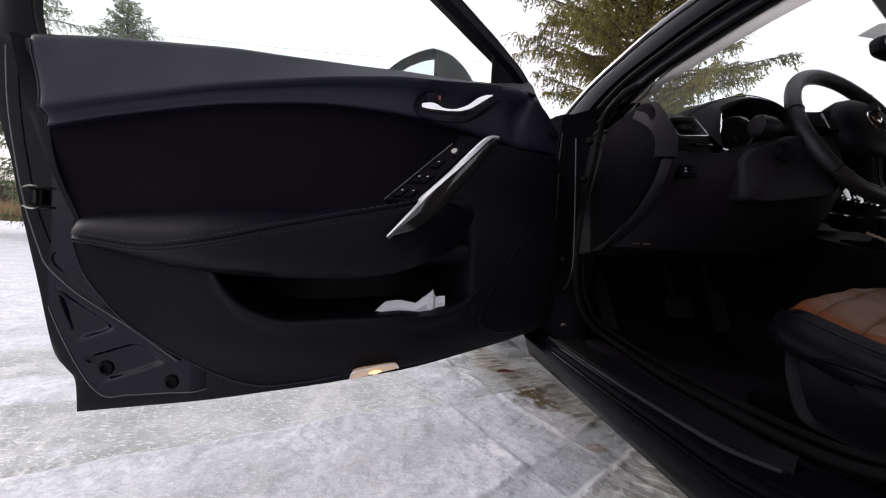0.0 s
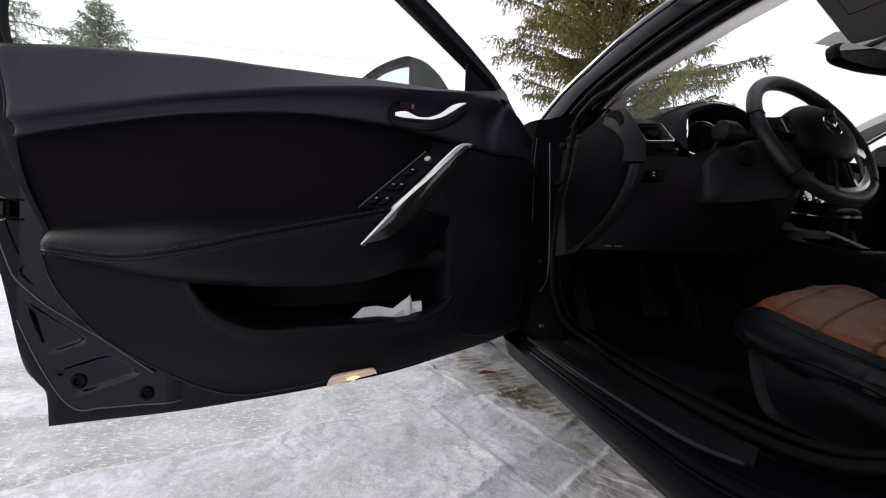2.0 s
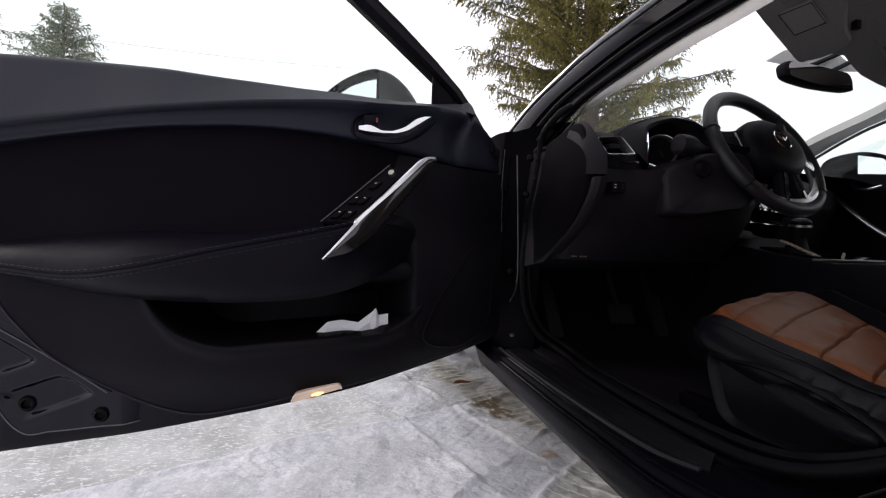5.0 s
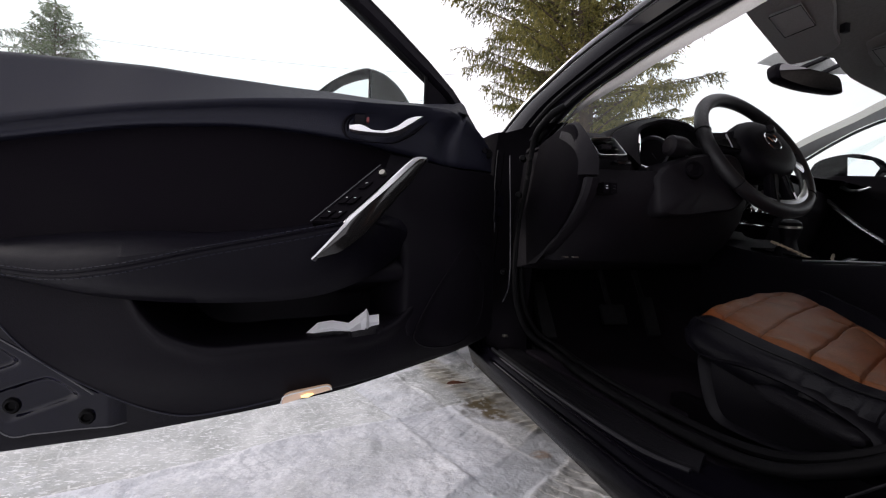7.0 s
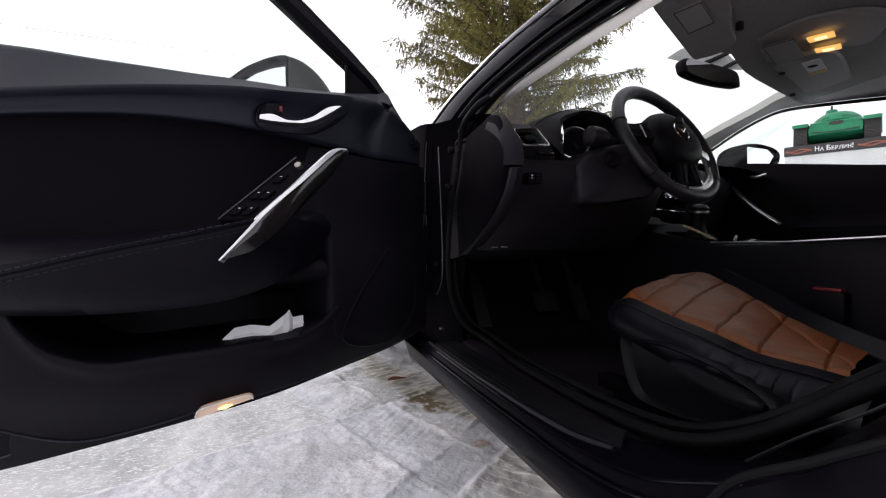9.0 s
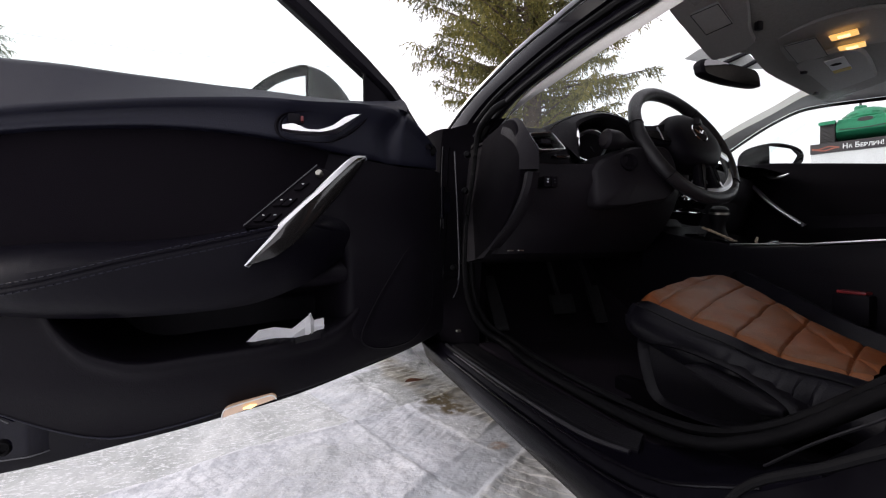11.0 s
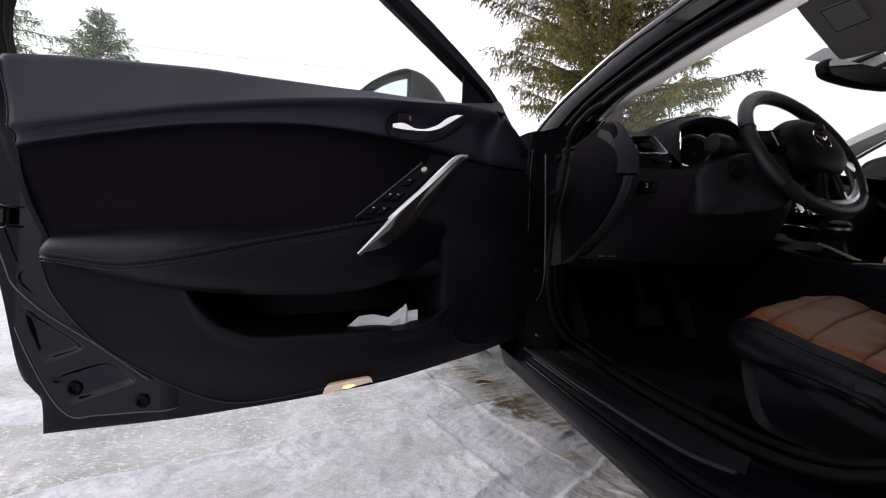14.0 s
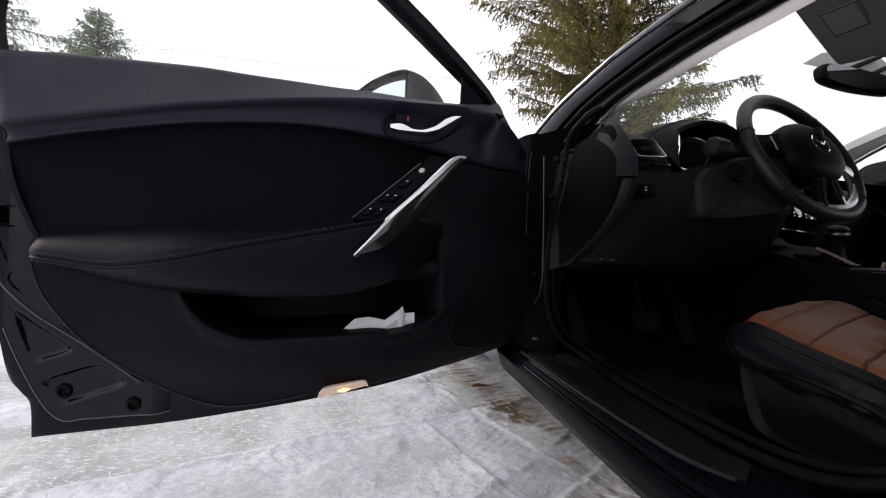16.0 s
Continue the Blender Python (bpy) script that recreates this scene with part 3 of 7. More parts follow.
    # headliner: a shallow curved sheet with thickness, from the header back
    header = curve((-0.62, -0.23), (-0.5, -0.15), (-0.33, -0.045), (-0.19, 0.04), (-0.124, 0.03), (0.062, 0.11), (0.318, 0.19), (0.475, 0.235), (0.6, 0.27))
    bm = bmesh.new()
    rows, back = [], []
    for i in range(15):
        x = -0.60 + 1.21 * i / 14
        bow = 0.03 * (1 - (x / 0.6) ** 2)
        front = header(x)
        rows.append([Vector((x, front + 0.05, 1.205))] + [Vector((x, front + 0.03 - 1.5 * s, 1.168 + bow * smooth(0, 0.3, s) - 0.012 * (1 - smooth(0, 0.05, s)) - 0.06 * smooth(0.75, 1, -x / 0.6))) for s in (0, 0.012, 0.03, 0.06, 0.12, 0.2, 0.35, 0.5, 0.7, 0.85, 1.0)])
    skin(bm, rows)
    part("headliner", bm, LINER, car, "light grey fabric headliner")
    bm = bmesh.new()
    rows = [[Vector((x, y, 1.250 - 0.02 * (x / 0.62) ** 4 - 0.045 * smooth(header(x) - 0.25, header(x) + 0.05, y))) for y in (header(x) + 0.055, header(x) + 0.03, header(x) - 0.1, -0.4, -0.9, -1.4)] for x in np.linspace(-0.63, 0.60, 15)]
    skin(bm, rows)
    part("roof", bm, PAINT, car, "black painted roof")
    # sill: painted rocker, its lip, scuff plate, inner carpet edge
    sill = [(-0.79, 0.205), (-0.818, 0.219), (-0.834, 0.248), (-0.845, 0.279), (-0.849, 0.297), (-0.845, 0.307), (-0.841, 0.310), (-0.840, 0.328), (-0.835, 0.334), (-0.80, 0.337), (-0.76, 0.336), (-0.70, 0.334), (-0.68, 0.30), (-0.68, 0.19)]
    rise = curve((-1.6, 0.22), (-0.9, 0.2), (-0.62, 0.135), (-0.5, 0.075), (-0.4, 0.028), (-0.28, 0.006), (-0.1, 0), (1.2, 0))
    bm = bmesh.new()
    loft(bm, [[Vector((x + 0.0, y, z + rise(y) * smooth(0.27, 0.33, z))) for x, z in sill] for y in [1.2, 0.7, 0.3, 0.0] + lin(-0.1, -0.8, 42) + [-1.1, -1.5]])
    part("sill", bm, SILL, car, "glossy black door sill")
    for x, z, r in ((-0.845, 0.3085, 0.0025), (-0.8395, 0.3315, 0.0025)):
        bm = bmesh.new()
        tube(bm, [(x, y, z + rise(y)) for y in [0.9, 0.5, 0.1] + lin(-0.1, -0.52, 22)], r, 6)
        part("sill_seal", bm, PAINT, car)
    turn_in = curve((-0.40, 0.055), (-0.33, 0.033), (-0.25, 0.014), (-0.12, 0.001), (0.0, 0.0), (0.6, 0.0))
    stations = lin(0.47, -0.12, 6) + lin(-0.15, -0.305, 12)
    bm = bmesh.new()
    loft(bm, [[Vector((x + turn_in(y), y, z + rise(y))) for x, z in ((-0.836, 0.330), (-0.834, 0.339), (-0.8305, 0.3405), (-0.828, 0.334))] for y in stations])
    part("scuff_strip", bm, DULL, car, "dull grey strip on the sill")
    bm = bmesh.new()
    loft(bm, [[Vector((x + turn_in(y) * (-0.753 - x) / 0.07, y + 0.5 * smooth(-0.2, -0.31, y) * (x + 0.823), z + rise(y))) for x, z in ((-0.823, 0.334), (-0.820, 0.341), (-0.787, 0.344), (-0.757, 0.344), (-0.753, 0.336))] for y in lin(0.44, -0.12, 6) + lin(-0.15, -0.31, 10)])
    part("scuff_plate", bm, SCUFF, car, "ribbed black plastic scuff plate")
    for k in range(6):
        bm = bmesh.new()
        x = -0.809 + 0.0085 * k
        tube(bm, [(x + turn_in(y) * (-0.753 - x) / 0.07, y, 0.3418 + 0.0005 * k + rise(y)) for y in lin(0.42, -0.12, 5) + lin(-0.15, -0.27, 6)], 0.0009, 6)
        part("rib", bm, SCUFF, car)
    bm = bmesh.new()
    loft(bm, [[Vector((x, y, z)) for x, z in ((-0.752, 0.330), (-0.748, 0.343), (-0.715, 0.346), (-0.69, 0.338), (-0.69, 0.32))] for y in (0.40, 0.1, -0.2, -0.34)])
    part("sill_carpet", bm, CARPET, car)
    # seal round the door opening
    bm = bmesh.new()
    loop = spline([(-0.762, 0.19, 1.002), (-0.787, 0.195, 0.985), (-0.80, 0.218, 0.966), (-0.803, 0.262, 0.942), (-0.80, 0.284, 0.903), (-0.80, 0.311, 0.822), (-0.80, 0.348, 0.745), (-0.80, 0.368, 0.67), (-0.80, 0.379, 0.572), (-0.785, 0.385, 0.47), (-0.745, 0.38, 0.39), (-0.70, 0.33, 0.355), (-0.735, 0.1, 0.356), (-0.742, -0.15, 0.356), (-0.738, -0.33, 0.366), (-0.735, -0.44, 0.41), (-0.725, -0.54, 0.49), (-0.74, -0.66, 0.60), (-0.74, -0.78, 0.8), (-0.70, -0.84, 1.0)], 6)
    tube(bm, loop, 0.0095, 10)
    part("opening_seal", bm, RUBBER, car, "black rubber seal round the door opening")
    bm = bmesh.new()
    tube(bm, [p + Vector((0.02, 0.004, 0.012)) for p in loop[24:]], 0.007, 8)
    part("opening_seal", bm, RUBBER, car, "black rubber seal round the door opening")
    # hinge pillar in front of the opening
    front = curve((0.25, 0.55), (0.36, 0.52), (0.57, 0.44), (0.64, 0.42), (0.71, 0.405), (0.85, 0.39), (0.92, 0.375), (1.0, 0.34))
    inside = curve((0.25, 0.42), (0.36, 0.42), (0.45, 0.42), (0.57, 0.40), (0.67, 0.385), (0.745, 0.365), (0.82, 0.33), (0.90, 0.30), (0.94, 0.275), (0.975, 0.2))
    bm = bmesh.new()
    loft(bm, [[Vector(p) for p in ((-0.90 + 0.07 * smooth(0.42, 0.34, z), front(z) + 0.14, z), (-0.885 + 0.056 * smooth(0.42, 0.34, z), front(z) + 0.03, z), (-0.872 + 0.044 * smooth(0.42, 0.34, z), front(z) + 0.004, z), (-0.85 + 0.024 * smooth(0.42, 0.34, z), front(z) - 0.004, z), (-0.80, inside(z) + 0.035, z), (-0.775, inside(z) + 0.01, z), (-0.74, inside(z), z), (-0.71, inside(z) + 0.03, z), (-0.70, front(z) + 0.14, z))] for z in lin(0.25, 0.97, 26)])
    # shade-toned plastic in place of car paint keeps the pillar dark
    part("hinge_pillar", bm, SHADE_BLACK, car, "hinge pillar in shade-darkened black")
    bm = bmesh.new()
    tube(bm, [(-0.850, front(z) - 0.006, z) for z in lin(0.42, 0.92, 26)], 0.0016, 6)
    part("flange_edge", bm, PAINT, car, "glossy edge of the pillar flange")
    for z in (0.48, 0.76):
        bm = bmesh.new()
        box(bm, (-0.90, front(z) - 0.07, z - 0.03), (-0.86, front(z) + 0.0, z + 0.03), 0.006)
        lathe(bm, [(0.002, -0.045), (0.011, -0.044), (0.012, 0.044), (0.002, 0.046)], (-0.885, front(z) - 0.06, z), n=12)
        part("door_hinge", bm, INNER_PAINT, car, "black door hinge")
    for y, z in ((0.255, 0.885), (0.275, 0.79), (0.375, 0.575)):
        bm = bmesh.new()
        lathe(bm, [(0.002, 0.006), (0.006, 0.005), (0.009, 0.0), (0.009, -0.02)], (-0.832, y + 0.02, z), (-0.5, -1, 0), 12)
        part("rubber_stop", bm, RUBBER, car)
    bm = bmesh.new()
    tube(bm, spline([(-0.87, 0.363, 0.921), (-0.87, 0.376, 0.848), (-0.87, 0.389, 0.712), (-0.87, 0.402, 0.642), (-0.872, 0.43, 0.5), (-0.88, 0.47, 0.40)], 6), 0.003, 8)
    part("pillar_bead", bm, PAINT, car, "glossy sealing bead")
    # thin pale tubes imitate glossy highlights on the pillar, placed to fit the camera's view
    for pts in (((-0.86, 0.296, 0.894), (-0.86, 0.285, 0.80), (-0.86, 0.272, 0.68), (-0.86, 0.266, 0.58), (-0.86, 0.280, 0.53), (-0.86, 0.314, 0.498)), ((-0.86, 0.404, 0.925), (-0.86, 0.404, 0.82), (-0.86, 0.402, 0.69)), ((-0.80, 0.268, 0.955), (-0.80, 0.32, 0.938), (-0.80, 0.384, 0.915))):
        bm = bmesh.new()
        tube(bm, spline(pts, 6), 0.0017, 6)
        part("gloss_line", bm, EDGE_GLINT, car, "pale line for the gloss on the hinge pillar")
    bm = bmesh.new()
    box(bm, (-0.811, 0.428, 0.374), (-0.796, 0.442, 0.382), 0.003)
    part("sill_plug", bm, STEEL, car, "bright clip at the front of the sill")
    # front wing and bonnet beyond the open door
    bm = bmesh.new()
    rows = []
    for y in (0.52, 0.7, 1.0, 1.5, 2.0, 2.5):
        drop = 0.10 * smooth(0.8, 2.1, y)
        rows.append([Vector((x, y, z - drop * (0.3 + 0.7 * smooth(0.3, 0.9, z)))) for x, z in ((-0.87, 0.25), (-0.92, 0.40), (-0.93, 0.60), (-0.92, 0.78), (-0.885, 0.87), (-0.83, 0.91), (-0.6, 0.945), (-0.3, 0.955), (0.3, 0.955), (0.6, 0.945), (0.83, 0.91), (0.9, 0.82), (0.92, 0.6), (0.89, 0.25))])
    skin(bm, rows)
    part("front_body", bm, PAINT, car, "black front wings and bonnet")
    # rear door (shut), middle pillar and the rest of the side
    bm = bmesh.new()
    rows = []
    for k in range(11):
        s = k / 10
        top = spline([(-0.85, -0.60, 0.20), (-0.872, -0.55, 0.29), (-0.885, -0.50, 0.36), (-0.885, -0.53, 0.42), (-0.88, -0.60, 0.475), (-0.87, -0.66, 0.53), (-0.86, -0.74, 0.66), (-0.855, -0.80, 0.92)], 1)
        rows.append([p + Vector((-0.03 * math.sin(s * math.pi), -1.1 * s, 0.0)) for p in top])
    skin(bm, rows)
    # damped paint stands in for the dark reflection on this glossy door
    part("rear_door", bm, DAMPED_PAINT, car, "shut black rear door with damped reflections")
    bm = bmesh.new()
    tube(bm, spline([(-0.893, -0.50, 0.345), (-0.885, -0.535, 0.43), (-0.877, -0.61, 0.49), (-0.868, -0.675, 0.55), (-0.858, -0.75, 0.68), (-0.85, -0.80, 0.92)], 6), 0.004, 8)
    part("rear_door_seal", bm, RUBBER, car)
    # grey tube painted in as the highlight on the middle pillar's edge
    bm = bmesh.new()
    tube(bm, spline([(-0.765, -0.47, 0.40), (-0.775, -0.53, 0.455), (-0.775, -0.60, 0.515), (-0.77, -0.70, 0.62)], 6), 0.0016, 6)
    part("edge_highlight", bm, DULL, car)
    bm = bmesh.new()
    pill = [(-0.86, -0.56, 0.30), (-0.84, -0.55, 0.41), (-0.82, -0.62, 0.50), (-0.80, -0.68, 0.58), (-0.78, -0.78, 0.8), (-0.66, -0.88, 1.1)]
    skin(bm, [spline([Vector(p) + Vector((dx, dy, 0)) for p in pill], 3) for dx, dy in ((-0.02, -0.25), (-0.02, -0.02), (0.0, 0.0), (0.06, 0.03), (0.10, 0.02), (0.14, -0.06), (0.14, -0.3))])
    part("middle_pillar", bm, DAMPED_PAINT, car, "black painted middle pillar")
    # floor, tunnel and firewall
    bm = bmesh.new()
    rows = []
    for y in (0.9, 0.75, 0.6, 0.45, 0.3, 0.0, -0.3, -0.7, -1.4):
        up = 0.30 * smooth(0.45, 0.9, y)
        rows.append([Vector((x, y, z + up)) for x, z in ((-0.70, 0.34), (-0.66, 0.30), (-0.60, 0.285), (-0.3, 0.28), (-0.2, 0.30), (-0.15, 0.40), (0.15, 0.40), (0.2, 0.30), (0.6, 0.285), (0.70, 0.34))])
    skin(bm, rows)
    part("floor_carpet", bm, CARPET, car, "black carpet on the car floor")
    bm = bmesh.new()
    box(bm, (-0.78, 0.86, 0.25), (0.78, 0.90, 0.98))
    part("firewall", bm, SHADE_BLACK, car)
    bm = bmesh.new()
    box(bm, (-0.80, -1.55, 0.25), (0.80, -1.50, 1.15))
    part("rear_bulkhead", bm, CARPET, car)
    bm = bmesh.new()
    box(bm, (-0.70, -1.9, 0.15), (0.70, 1.9, 0.21), 0.02)
    part("underbody", bm, RUBBER, car)
    bm = bmesh.new()
    box(bm, (0.78, -1.55, 0.22), (0.90, 0.55, 0.60), 0.02)
    part("far_side", bm, PAINT, car)
    # the closed nose and tail of the body
    def hull(stations, name, mat, label):
        bm = bmesh.new()
        rings = []
        for y, half, low, high in stations:
            shoulder = low + 0.72 * (high - low)
            right = [(half * 0.90, low), (half, low + 0.3 * (high - low)), (half, shoulder), (half * 0.93, high - 0.03), (half * 0.80, high)]
            rings.append([Vector((x, y, z)) for x, z in right] + [Vector((0, y, high + 0.012))] + [Vector((-x, y, z)) for x, z in reversed(right)])
        loft(bm, rings)
        part(name, bm, mat, car, label)
    hull(((2.49, 0.91, 0.26, 0.85), (2.62, 0.88, 0.26, 0.80), (2.74, 0.80, 0.28, 0.72), (2.80, 0.66, 0.30, 0.62)), "front_end", PAINT, "rounded black front end")
    hull(((-1.56, 0.90, 0.22, 0.95), (-1.9, 0.90, 0.24, 0.96), (-2.25, 0.86, 0.28, 0.95), (-2.42, 0.78, 0.32, 0.90), (-2.48, 0.68, 0.36, 0.78)), "boot", PAINT, "closed black boot")
    bm = bmesh.new()
    rows = [[Vector((x * (1 + 0.12 * s), -1.38 - 0.62 * s, 1.225 - 0.02 * (x / 0.6) ** 4 - 0.26 * s * s - 0.02 * s)) for s in (0, 0.25, 0.5, 0.75, 1.0)] for x in np.linspace(-0.60, 0.60, 9)]
    skin(bm, rows)
    part("rear_window", bm, GLOSS, car, "dark sloping rear window")
    for x, y in ((-0.74, 1.95), (0.74, 1.95), (-0.78, -1.45), (0.78, -1.45)):
        bm = bmesh.new()
        lathe(bm, [(0.20, -0.10), (0.31, -0.11), (0.33, -0.08), (0.33, 0.08), (0.31, 0.11), (0.20, 0.10)], (x, y, 0.325), (1, 0, 0), 36)
        wheel = part("wheel", bm, RUBBER, car, "black winter tyre")
        bm = bmesh.new()
        lathe(bm, [(0.03, -0.06), (0.20, -0.085), (0.21, 0.085), (0.03, 0.06)], (x, y, 0.325), (1, 0, 0), 24)
        part("rim", bm, SATIN, wheel)


car_shell()


def windscreen():
    bm = bmesh.new()
    rows = []
    for i in range(13):
        x = -0.74 + 1.44 * i / 12
        bow = 0.16 * (1 - (x / 0.74) ** 2)
        row = []
        for k in range(9):
            s = k / 8
            row.append(Vector((x * (1 - 0.16 * s), 0.66 + bow - (0.50 + bow * 0.62) * s, 0.95 + 0.225 * s + 0.02 * math.sin(s * math.pi))))
        rows.append(row)
    loft(bm, [row + [q + Vector((0, 0.004, 0.004)) for q in reversed(row)] for row in rows])
    ob = part("windscreen", bm, SCREEN, car, "clear windscreen")
    ob.visible_shadow = False


windscreen()


# ---- the open driver's door: y0 is the plan line of its inner face ----
y0 = curve((-0.88, 0.31), (-0.94, 0.22), (-1.03, 0.12), (-1.15, 0.03), (-1.28, -0.04), (-1.4, -0.05), (-1.6, -0.02), (-1.75, 0.02), (-1.95, 0.05))
belt = curve((-2.03, 0.956), (-1.95, 0.963), (-1.795, 0.962), (-1.632, 0.948), (-1.5, 0.932), (-1.36, 0.923), (-1.24, 0.926), (-1.134, 0.946), (-1.06, 0.967), (-1.02, 0.972), (-1.003, 0.941), (-0.985, 0.908), (-0.93, 0.900))
fold = curve((-1.97, 0.816), (-1.859, 0.834), (-1.709, 0.853), (-1.559, 0.866), (-1.42, 0.879), (-1.33, 0.888), (-1.25, 0.896), (-1.134, 0.92), (-1.06, 0.93), (-1.0, 0.92), (-0.93, 0.885))
crease = curve((-1.98, 0.783), (-1.862, 0.804), (-1.711, 0.823), (-1.56, 0.833), (-1.45, 0.836), (-1.36, 0.833), (-1.27, 0.826), (-1.19, 0.821), (-1.104, 0.818), (-1.04, 0.820), (-0.98, 0.828), (-0.92, 0.836))
arm_back = curve((-1.91, 0.620), (-1.77, 0.640), (-1.61, 0.652), (-1.46, 0.656), (-1.33, 0.674), (-1.26, 0.69), (-1.20, 0.695), (-1.15, 0.68))
arm_edge = curve((-1.90, 0.598), (-1.82, 0.592), (-1.71, 0.586), (-1.62, 0.598), (-1.48, 0.630), (-1.30, 0.670), (-1.26, 0.68), (-1.20, 0.672), (-1.15, 0.665))
arm_low = curve((-1.87, 0.583), (-1.69, 0.554), (-1.44, 0.549), (-1.37, 0.554), (-1.32, 0.562), (-1.27, 0.578), (-1.20, 0.615), (-1.15, 0.655))
reach = curve((-1.91, 0.028), (-1.82, 0.046), (-1.71, 0.065), (-1.6, 0.08), (-1.45, 0.09), (-1.3, 0.095), (-1.25, 0.085), (-1.20, 0.045), (-1.15, -0.03))
skirt = curve((-1.90, 0.640), (-1.882, 0.592), (-1.866, 0.552), (-1.818, 0.485), (-1.746, 0.420), (-1.69, 0.383), (-1.639, 0.358), (-1.552, 0.339), (-1.465, 0.352), (-1.380, 0.374), (-1.2, 0.402), (-1.03, 0.415), (-0.90, 0.42))


def door_shell():
    # paint-black shell behind the trim
    edge = spline([(-2.085, 0, 0.96), (-2.056, 0, 0.80), (-2.037, 0, 0.727), (-2.018, 0, 0.63), (-1.988, 0, 0.497), (-1.960, 0, 0.37), (-1.936, 0, 0.335), (-1.916, 0, 0.31), (-1.911, 0, 0.248)], 5)
    foot = spline([(-1.911, 0, 0.248), (-1.72, 0, 0.279), (-1.505, 0, 0.327), (-1.303, 0, 0.366), (-1.1, 0, 0.39), (-0.90, 0, 0.40)], 5)
    top = [(-0.90, 0.86), (-1.02, 0.965), (-1.12, 0.935), (-1.3, 0.895), (-1.5, 0.905), (-1.74, 0.935), (-1.9, 0.945)]
    ring = [(q.x, q.z) for q in edge] + [(q.x, q.z) for q in foot[1:]] + top

    def shell_y(x, back):
        return 0.21 + 0.14 * smooth(-1.2, -0.9, x) if back else y0(x) + 0.042
    c0 = Vector((-1.45, 0.6))
    def pocket_room(x, z):
        return smooth(-1.74, -1.68, x) * smooth(-0.98, -1.05, x) * smooth(0.40, 0.45, z) * smooth(0.74, 0.68, z)
    bm = bmesh.new()
    rings = []
    for g, dy, back in [(g, 0.014, 0) for g in (0.02, 0.2, 0.3, 0.4, 0.46, 0.52, 0.58, 0.64, 0.7, 0.76, 0.82, 0.88, 0.94, 0.975)] + [(0.99, 0.016, 0), (1.0, 0.024, 0), (1.0, 0.0, 1), (0.97, 0.015, 1), (0.02, 0.02, 1)]:
        row = []
        for x, z in ring:
            q = c0 + (Vector((x, z)) - c0) * g
            row.append(Vector((q.x, shell_y(q.x, back) + dy + (0 if back else 0.16 * pocket_room(q.x, q.y)), q.y)))
        rings.append(row)
    loft(bm, rings)
    return part("driver_door", bm, INNER_PAINT, car, "black painted driver's door swung wide open")


door = door_shell()


rear_end = curve((0.966, -2.017), (0.92, -1.997), (0.872, -1.973), (0.828, -1.956), (0.793, -1.949), (0.745, -1.942), (0.697, -1.927), (0.62, -1.889), (0.55, -1.86))
border_end = curve((0.96, -2.030), (0.945, -2.026), (0.885, -2.013), (0.823, -1.997), (0.76, -1.975), (0.697, -1.950), (0.61, -1.905), (0.55, -1.875))


def panel(bm, xs, top, bottom, face, depth, n=10, to_end=False):
    """A moulded panel between two lines of the door: face(x, s, z) gives its y; it is closed by walls that go back by depth."""
    rows = []
    for x in xs:
        t, b = top(x), bottom(x)
        col = []
        for k in range(n + 1):
            s = k / n
            z = t + (b - t) * s
            xx = x
            if to_end and x < -1.6:
                xx = -1.6 + (x + 1.6) * (rear_end(z) + 1.6) / (xs[0] + 1.6)
            col.append(Vector((xx, face(xx, s, z), z)))
        rows.append([col[0] + Vector((0, depth, 0))] + col + [col[-1] + Vector((0, depth, 0))])
    vs = skin(bm, rows)
    for end in (vs[0], vs[-1]):
        lid = [bm.verts.new(v.co + Vector((0, depth, 0))) for v in end[1:-1]]
        for i in range(len(lid) - 1):
            bm.faces.new((end[1 + i], end[2 + i], lid[i + 1], lid[i]))


def soft_skin(ob):
    """Smooth shading over all but the sharpest folds."""
    ob.data.set_sharp_from_angle(angle=radians(72))


def trim_face(x, z):
    """The face of the lower trim, which juts out below the level of the armrest, most of all round the speaker."""
    y = y0(x) + 0.012 + 0.03 * smooth(0.45, 0.34, z) - 0.02 * math.sin(min(max((z - 0.35) / 0.3, 0), 1) * math.pi)
    return y - 0.024 * smooth(0.715, 0.60, z + 0.25 * (x + 1.09)) * smooth(-1.27, -1.13, x) * smooth(-0.92, -1.02, x) * smooth(0.40, 0.5, z)


